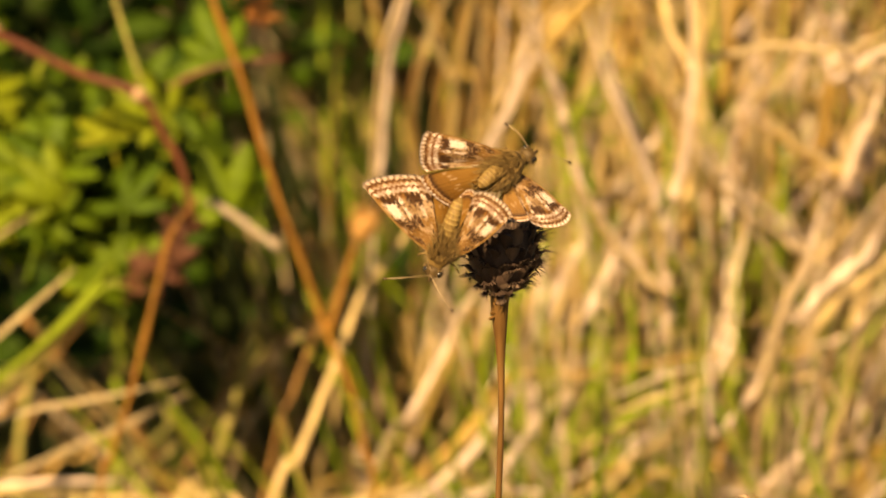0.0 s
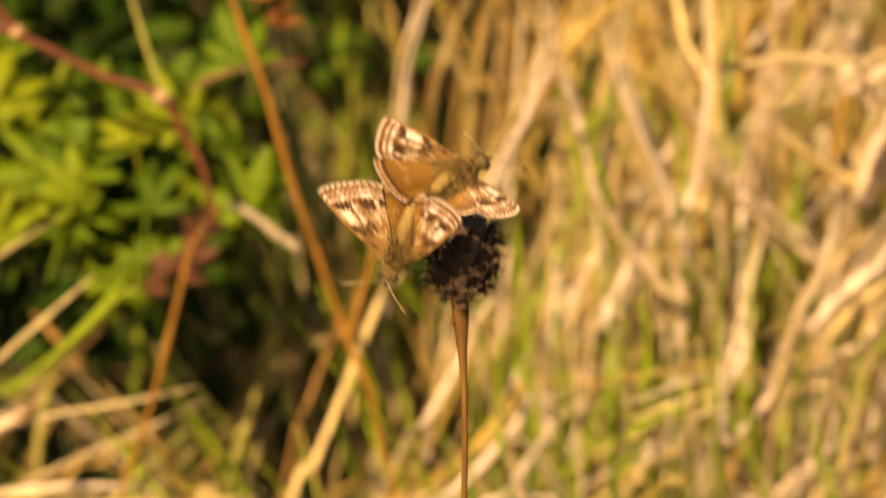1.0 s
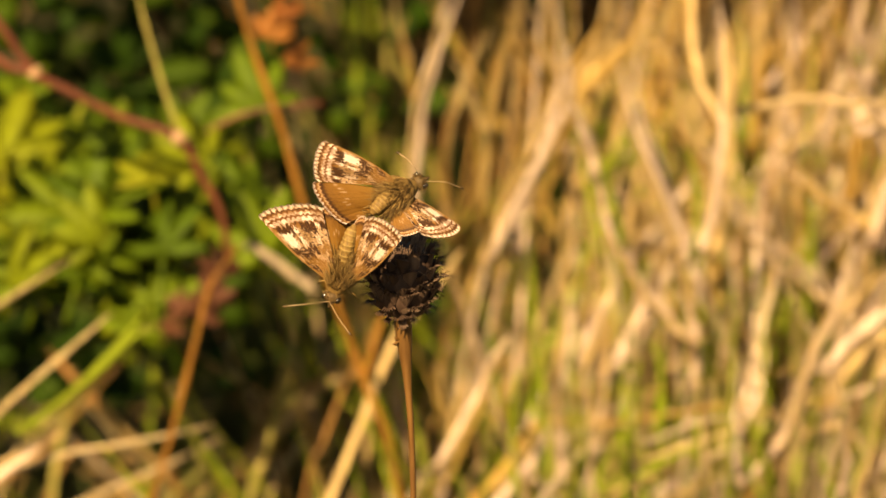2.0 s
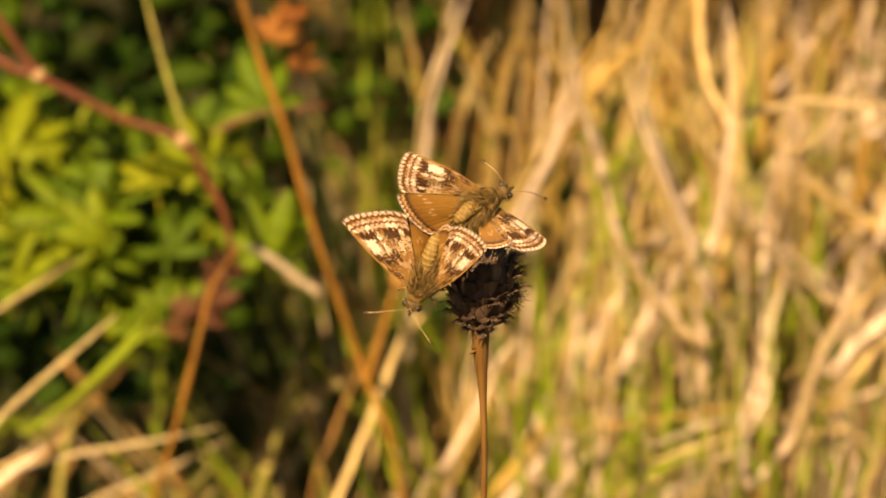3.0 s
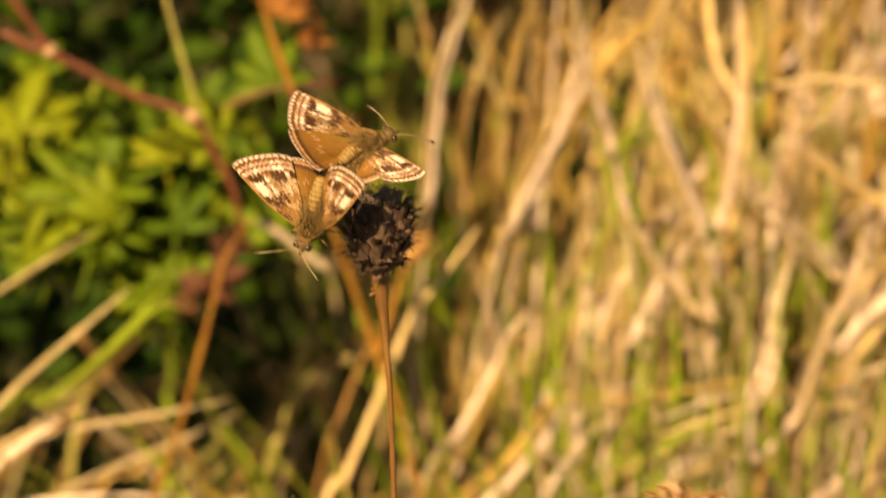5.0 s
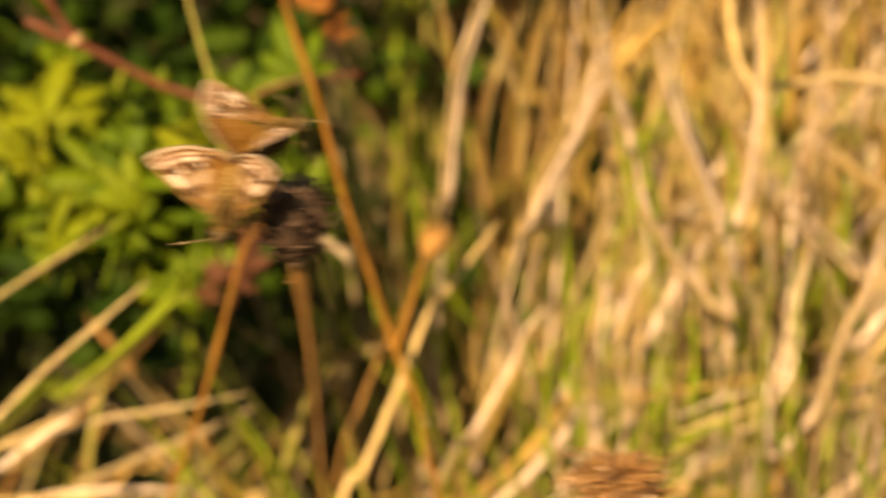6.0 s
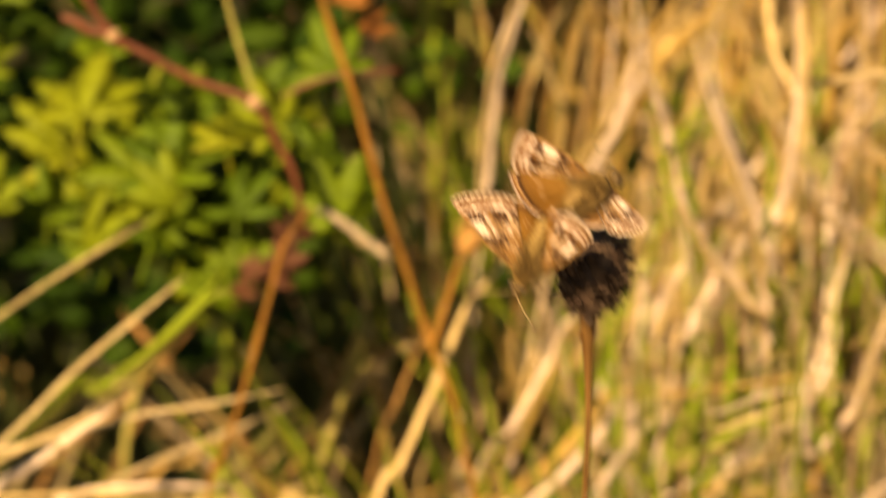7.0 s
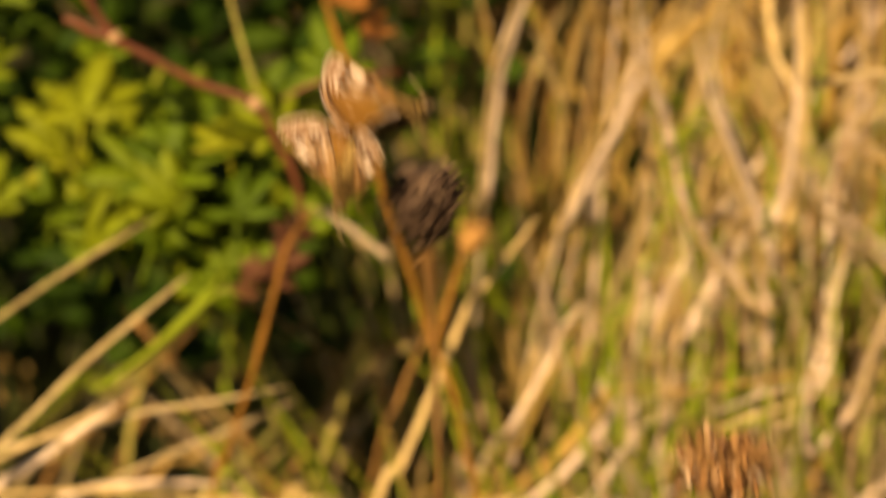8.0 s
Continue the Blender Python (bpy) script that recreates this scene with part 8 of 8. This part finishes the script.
dry_stalk("green", [(0.086, 0.245, 0.226), (0.085, 0.245, 0.203), (0.084, 0.245, 0.178), (0.084, 0.245, 0.154), (0.083, 0.245, 0.145), (0.083, 0.245, 0.136), (0.082, 0.255, 0.000)], 0.0009)
dry_stalk("green", [(0.078, 0.284, 0.192), (0.079, 0.284, 0.166), (0.080, 0.284, 0.138), (0.082, 0.284, 0.111), (0.085, 0.294, 0.000)], 0.0005)
dry_stalk("green", [(0.082, 0.257, 0.225), (0.083, 0.257, 0.199), (0.085, 0.257, 0.172), (0.086, 0.257, 0.146), (0.087, 0.257, 0.138), (0.087, 0.257, 0.130), (0.093, 0.267, 0.000)], 0.0010)
dry_stalk("green", [(0.050, 0.267, 0.207), (0.045, 0.267, 0.183), (0.039, 0.267, 0.158), (0.034, 0.267, 0.133), (0.033, 0.267, 0.130), (0.033, 0.267, 0.126), (0.017, 0.277, 0.000)], 0.0006)
dry_stalk("green", [(0.028, 0.264, 0.248), (0.034, 0.264, 0.223), (0.040, 0.264, 0.196), (0.045, 0.264, 0.170), (0.050, 0.264, 0.149), (0.055, 0.264, 0.127), (0.072, 0.274, 0.000)], 0.0009)
dry_stalk("green", [(0.025, 0.266, 0.196), (0.031, 0.266, 0.171), (0.036, 0.266, 0.144), (0.040, 0.266, 0.118), (0.050, 0.276, 0.000)], 0.0007)
dry_stalk("green", [(0.092, 0.273, 0.190), (0.086, 0.273, 0.168), (0.080, 0.273, 0.145), (0.073, 0.273, 0.123), (0.050, 0.283, 0.000)], 0.0007)
dry_stalk("green", [(0.053, 0.241, 0.212), (0.051, 0.241, 0.188), (0.049, 0.241, 0.162), (0.046, 0.241, 0.137), (0.037, 0.251, 0.000)], 0.0006)
dry_stalk("green", [(0.018, 0.242, 0.230), (0.020, 0.242, 0.205), (0.021, 0.242, 0.179), (0.022, 0.242, 0.153), (0.022, 0.242, 0.145), (0.022, 0.242, 0.137), (0.023, 0.252, 0.000)], 0.0008)
dry_stalk("green", [(0.087, 0.261, 0.266), (0.086, 0.261, 0.242), (0.083, 0.261, 0.218), (0.080, 0.261, 0.194), (0.076, 0.261, 0.161), (0.072, 0.261, 0.129), (0.062, 0.271, 0.000)], 0.0005)
dry_stalk("green", [(0.074, 0.299, 0.186), (0.071, 0.299, 0.164), (0.069, 0.299, 0.141), (0.068, 0.299, 0.119), (0.068, 0.299, 0.115), (0.068, 0.299, 0.112), (0.066, 0.309, 0.000)], 0.0009)
dry_stalk("green", [(0.062, 0.313, 0.246), (0.054, 0.313, 0.222), (0.045, 0.313, 0.198), (0.037, 0.313, 0.174), (0.024, 0.313, 0.141), (0.011, 0.313, 0.106), (-0.013, 0.323, 0.000)], 0.0006)
dry_stalk("green", [(0.021, 0.293, 0.186), (0.017, 0.293, 0.165), (0.014, 0.293, 0.142), (0.013, 0.293, 0.119), (0.012, 0.293, 0.117), (0.012, 0.293, 0.115), (0.010, 0.303, 0.000)], 0.0007)
dry_stalk("green", [(0.044, 0.269, 0.192), (0.039, 0.269, 0.169), (0.035, 0.269, 0.145), (0.032, 0.269, 0.120), (0.023, 0.279, 0.000)], 0.0007)
dry_stalk("green", [(0.085, 0.255, 0.232), (0.088, 0.255, 0.207), (0.089, 0.255, 0.181), (0.090, 0.255, 0.156), (0.090, 0.255, 0.144), (0.090, 0.255, 0.131), (0.091, 0.265, 0.000)], 0.0007)
dry_stalk("green", [(0.052, 0.319, 0.242), (0.043, 0.319, 0.215), (0.034, 0.319, 0.186), (0.025, 0.319, 0.157), (0.017, 0.319, 0.130), (0.010, 0.319, 0.103), (-0.009, 0.329, 0.000)], 0.0008)
dry_stalk("green", [(0.059, 0.275, 0.202), (0.060, 0.275, 0.181), (0.060, 0.275, 0.159), (0.060, 0.275, 0.137), (0.060, 0.275, 0.130), (0.060, 0.275, 0.123), (0.060, 0.285, 0.000)], 0.0006)
dry_stalk("olive", [(-0.016, 0.461, 0.219), (-0.018, 0.461, 0.195), (-0.020, 0.461, 0.170), (-0.022, 0.461, 0.146), (-0.024, 0.461, 0.094), (-0.027, 0.461, 0.041), (-0.028, 0.471, 0.000)], 0.0013)
dry_stalk("green", [(-0.033, 0.478, 0.214), (-0.026, 0.478, 0.192), (-0.020, 0.478, 0.169), (-0.013, 0.478, 0.146), (-0.004, 0.478, 0.091), (0.006, 0.478, 0.034), (0.010, 0.488, 0.000)], 0.0009)
dry_stalk("green", [(-0.004, 0.435, 0.227), (0.000, 0.435, 0.210), (0.005, 0.435, 0.193), (0.009, 0.435, 0.176), (0.019, 0.435, 0.115), (0.029, 0.435, 0.053), (0.034, 0.445, 0.000)], 0.0009)
dry_stalk("green", [(-0.029, 0.445, 0.224), (-0.025, 0.445, 0.199), (-0.022, 0.445, 0.174), (-0.008, 0.455, 0.000)], 0.0012)
dry_stalk("olive", [(-0.021, 0.411, 0.234), (-0.015, 0.411, 0.216), (-0.009, 0.411, 0.198), (-0.004, 0.411, 0.180), (0.007, 0.411, 0.123), (0.018, 0.411, 0.063), (0.025, 0.421, 0.000)], 0.0011)
dry_stalk("green", [(-0.024, 0.400, 0.237), (-0.025, 0.400, 0.202), (-0.024, 0.400, 0.167), (-0.022, 0.410, 0.000)], 0.0011)
dry_stalk("grey", [(-0.100, 0.325, 0.140), (-0.118, 0.325, 0.121), (-0.137, 0.325, 0.102), (-0.168, 0.335, 0.000)], 0.0007)
dry_stalk("brown", [(-0.082, 0.291, 0.170), (-0.103, 0.291, 0.145), (-0.124, 0.291, 0.120), (-0.160, 0.301, 0.000)], 0.0007)
dry_stalk("olive", [(-0.099, 0.319, 0.141), (-0.104, 0.319, 0.124), (-0.110, 0.319, 0.108), (-0.132, 0.329, 0.000)], 0.0007)
dry_stalk("gold", [(-0.071, 0.303, 0.139), (-0.085, 0.303, 0.127), (-0.098, 0.303, 0.114), (-0.133, 0.313, 0.000)], 0.0007)
dry_stalk("brown", [(-0.068, 0.283, 0.162), (-0.085, 0.283, 0.149), (-0.101, 0.283, 0.136), (-0.142, 0.293, 0.000)], 0.0005)
dry_stalk("olive", [(-0.054, 0.251, 0.163), (-0.076, 0.251, 0.141), (-0.099, 0.251, 0.118), (-0.134, 0.261, 0.000)], 0.0007)
dry_stalk("brown", [(-0.039, 0.268, 0.181), (-0.045, 0.268, 0.165), (-0.053, 0.268, 0.145), (-0.062, 0.268, 0.124), (-0.091, 0.278, 0.000)], 0.0006)
dry_stalk("brown", [(-0.078, 0.334, 0.134), (-0.093, 0.334, 0.116), (-0.107, 0.334, 0.098), (-0.137, 0.344, 0.000)], 0.0007)
dry_stalk("grey", [(-0.098, 0.304, 0.156), (-0.107, 0.304, 0.141), (-0.116, 0.304, 0.126), (-0.154, 0.314, 0.000)], 0.0006)
dry_stalk("gold", [(-0.003, 0.360, 0.245), (0.012, 0.360, 0.213), (0.028, 0.360, 0.179), (0.044, 0.360, 0.145), (0.053, 0.360, 0.116), (0.062, 0.360, 0.086), (0.077, 0.370, 0.000)], 0.0006)
dry_stalk("brown", [(0.098, 0.356, 0.235), (0.083, 0.356, 0.204), (0.067, 0.356, 0.171), (0.052, 0.356, 0.139), (0.039, 0.356, 0.113), (0.026, 0.356, 0.087), (0.001, 0.366, 0.000)], 0.0007)
dry_stalk("bleached", [(0.094, 0.342, 0.228), (0.080, 0.342, 0.199), (0.065, 0.342, 0.169), (0.052, 0.342, 0.139), (0.042, 0.342, 0.116), (0.031, 0.342, 0.093), (0.007, 0.352, 0.000)], 0.0005)
dry_stalk("pale", [(0.084, 0.347, 0.255), (0.072, 0.347, 0.218), (0.058, 0.347, 0.180), (0.044, 0.347, 0.142), (0.035, 0.347, 0.117), (0.026, 0.347, 0.091), (0.006, 0.357, 0.000)], 0.0007)
dry_stalk("gold", [(0.052, 0.297, 0.272), (0.048, 0.297, 0.239), (0.044, 0.297, 0.204), (0.040, 0.297, 0.169), (0.037, 0.297, 0.141), (0.033, 0.297, 0.113), (0.025, 0.307, 0.000)], 0.0007)
dry_stalk("gold", [(0.055, 0.347, 0.250), (0.054, 0.347, 0.217), (0.052, 0.347, 0.183), (0.049, 0.347, 0.149), (0.047, 0.347, 0.121), (0.045, 0.347, 0.091), (0.040, 0.357, 0.000)], 0.0006)
dry_stalk("bleached", [(0.045, 0.317, 0.266), (0.044, 0.317, 0.229), (0.044, 0.317, 0.190), (0.044, 0.317, 0.152), (0.044, 0.317, 0.128), (0.043, 0.317, 0.104), (0.043, 0.327, 0.000)], 0.0004)
dry_stalk("pale", [(0.102, 0.360, 0.235), (0.083, 0.360, 0.206), (0.063, 0.360, 0.176), (0.045, 0.360, 0.145), (0.030, 0.360, 0.115), (0.015, 0.360, 0.086), (-0.010, 0.370, 0.000)], 0.0006)
dry_stalk("brown", [(0.055, 0.310, 0.279), (0.052, 0.310, 0.243), (0.049, 0.310, 0.205), (0.046, 0.310, 0.167), (0.044, 0.310, 0.138), (0.042, 0.310, 0.107), (0.037, 0.320, 0.000)], 0.0005)
dry_stalk("bleached", [(0.054, 0.355, 0.255), (0.048, 0.355, 0.220), (0.044, 0.355, 0.182), (0.041, 0.355, 0.145), (0.039, 0.355, 0.116), (0.036, 0.355, 0.088), (0.032, 0.365, 0.000)], 0.0007)
dry_stalk("pale", [(0.041, 0.340, 0.241), (0.045, 0.340, 0.209), (0.048, 0.340, 0.176), (0.049, 0.340, 0.142), (0.050, 0.340, 0.118), (0.051, 0.340, 0.094), (0.054, 0.350, 0.000)], 0.0007)
dry_stalk("gold", [(0.030, 0.313, 0.262), (0.035, 0.313, 0.227), (0.040, 0.313, 0.190), (0.046, 0.313, 0.154), (0.049, 0.313, 0.130), (0.053, 0.313, 0.106), (0.062, 0.323, 0.000)], 0.0005)
dry_stalk("gold", [(0.089, 0.354, 0.241), (0.076, 0.354, 0.211), (0.061, 0.354, 0.181), (0.045, 0.354, 0.152), (0.029, 0.354, 0.120), (0.013, 0.354, 0.088), (-0.013, 0.364, 0.000)], 0.0005)
dry_stalk("gold", [(-0.011, 0.351, 0.255), (0.010, 0.351, 0.220), (0.031, 0.351, 0.182), (0.051, 0.351, 0.143), (0.059, 0.351, 0.116), (0.068, 0.351, 0.089), (0.085, 0.361, 0.000)], 0.0007)
dry_stalk("pale", [(0.099, 0.342, 0.251), (0.094, 0.342, 0.217), (0.088, 0.342, 0.182), (0.083, 0.342, 0.146), (0.080, 0.342, 0.120), (0.076, 0.342, 0.093), (0.069, 0.352, 0.000)], 0.0004)
dry_stalk("bleached", [(0.090, 0.345, 0.250), (0.087, 0.345, 0.214), (0.084, 0.345, 0.176), (0.081, 0.345, 0.138), (0.079, 0.345, 0.115), (0.077, 0.345, 0.092), (0.072, 0.355, 0.000)], 0.0007)
dry_stalk("bleached", [(0.088, 0.325, 0.262), (0.084, 0.325, 0.224), (0.080, 0.325, 0.185), (0.078, 0.325, 0.145), (0.077, 0.325, 0.123), (0.075, 0.325, 0.101), (0.072, 0.335, 0.000)], 0.0005)
dry_stalk("gold", [(0.114, 0.353, 0.246), (0.102, 0.353, 0.211), (0.090, 0.353, 0.173), (0.077, 0.353, 0.136), (0.069, 0.353, 0.112), (0.061, 0.353, 0.089), (0.044, 0.363, 0.000)], 0.0005)
dry_stalk("gold", [(0.097, 0.348, 0.256), (0.092, 0.348, 0.217), (0.087, 0.348, 0.177), (0.081, 0.348, 0.136), (0.077, 0.348, 0.114), (0.074, 0.348, 0.091), (0.066, 0.358, 0.000)], 0.0005)
dry_stalk("bleached", [(0.108, 0.343, 0.259), (0.101, 0.343, 0.220), (0.092, 0.343, 0.180), (0.083, 0.343, 0.140), (0.077, 0.343, 0.116), (0.072, 0.343, 0.093), (0.059, 0.353, 0.000)], 0.0006)
dry_stalk("brown", [(0.058, 0.294, 0.259), (0.066, 0.294, 0.227), (0.073, 0.294, 0.192), (0.079, 0.294, 0.158), (0.082, 0.294, 0.136), (0.086, 0.294, 0.114), (0.097, 0.304, 0.000)], 0.0005)
dry_stalk("bleached", [(0.112, 0.338, 0.255), (0.105, 0.338, 0.219), (0.097, 0.338, 0.181), (0.089, 0.338, 0.143), (0.084, 0.338, 0.119), (0.079, 0.338, 0.095), (0.068, 0.348, 0.000)], 0.0006)
dry_stalk("brown", [(0.049, 0.324, 0.245), (0.061, 0.324, 0.216), (0.074, 0.324, 0.186), (0.086, 0.324, 0.156), (0.097, 0.324, 0.129), (0.108, 0.324, 0.101), (0.132, 0.334, 0.000)], 0.0006)
dry_stalk("pale", [(0.058, 0.299, 0.270), (0.062, 0.299, 0.231), (0.068, 0.299, 0.190), (0.076, 0.299, 0.149), (0.079, 0.299, 0.131), (0.082, 0.299, 0.112), (0.095, 0.309, 0.000)], 0.0005)
dry_stalk("gold", [(0.042, 0.318, 0.258), (0.054, 0.318, 0.225), (0.066, 0.318, 0.190), (0.078, 0.318, 0.156), (0.087, 0.318, 0.130), (0.097, 0.318, 0.104), (0.119, 0.328, 0.000)], 0.0005)
dry_stalk("bleached", [(0.066, 0.302, 0.261), (0.069, 0.302, 0.225), (0.072, 0.302, 0.188), (0.076, 0.302, 0.151), (0.077, 0.302, 0.131), (0.079, 0.302, 0.111), (0.085, 0.312, 0.000)], 0.0005)
dry_stalk("brown", [(0.089, 0.332, 0.259), (0.088, 0.332, 0.222), (0.086, 0.332, 0.184), (0.085, 0.332, 0.146), (0.084, 0.332, 0.122), (0.083, 0.332, 0.098), (0.081, 0.342, 0.000)], 0.0007)
dry_stalk("bleached", [(0.079, 0.340, 0.260), (0.080, 0.340, 0.224), (0.081, 0.340, 0.187), (0.082, 0.340, 0.149), (0.083, 0.340, 0.122), (0.084, 0.340, 0.094), (0.086, 0.350, 0.000)], 0.0006)
dry_stalk("olive", [(-0.021, 0.270, 0.201), (-0.024, 0.270, 0.185), (-0.028, 0.270, 0.160), (-0.034, 0.270, 0.134), (-0.053, 0.280, 0.000)], 0.0006)
dry_stalk("pale", [(-0.016, 0.270, 0.182), (-0.019, 0.270, 0.166), (-0.021, 0.270, 0.148), (-0.026, 0.270, 0.129), (-0.045, 0.280, 0.000)], 0.0006)
dry_stalk("olive", [(-0.016, 0.270, 0.193), (-0.011, 0.270, 0.174), (-0.006, 0.270, 0.154), (-0.002, 0.270, 0.134), (-0.001, 0.270, 0.129), (-0.001, 0.270, 0.125), (0.008, 0.280, 0.000)], 0.0006)
dry_stalk("grey", [(-0.026, 0.270, 0.189), (-0.031, 0.270, 0.173), (-0.038, 0.270, 0.154), (-0.047, 0.270, 0.134), (-0.083, 0.280, 0.000)], 0.0006)
dry_stalk("olive", [(-0.035, 0.270, 0.192), (-0.040, 0.270, 0.176), (-0.045, 0.270, 0.157), (-0.051, 0.270, 0.137), (-0.079, 0.280, 0.000)], 0.0006)
bramble = bush()
dead_stem = orange_stem()
flower_stem = seed_stem()
plant = knapweed()
second_plant = open_seed_head()
low_butterfly, high_butterfly, upper_wings = butterflies()
motions()
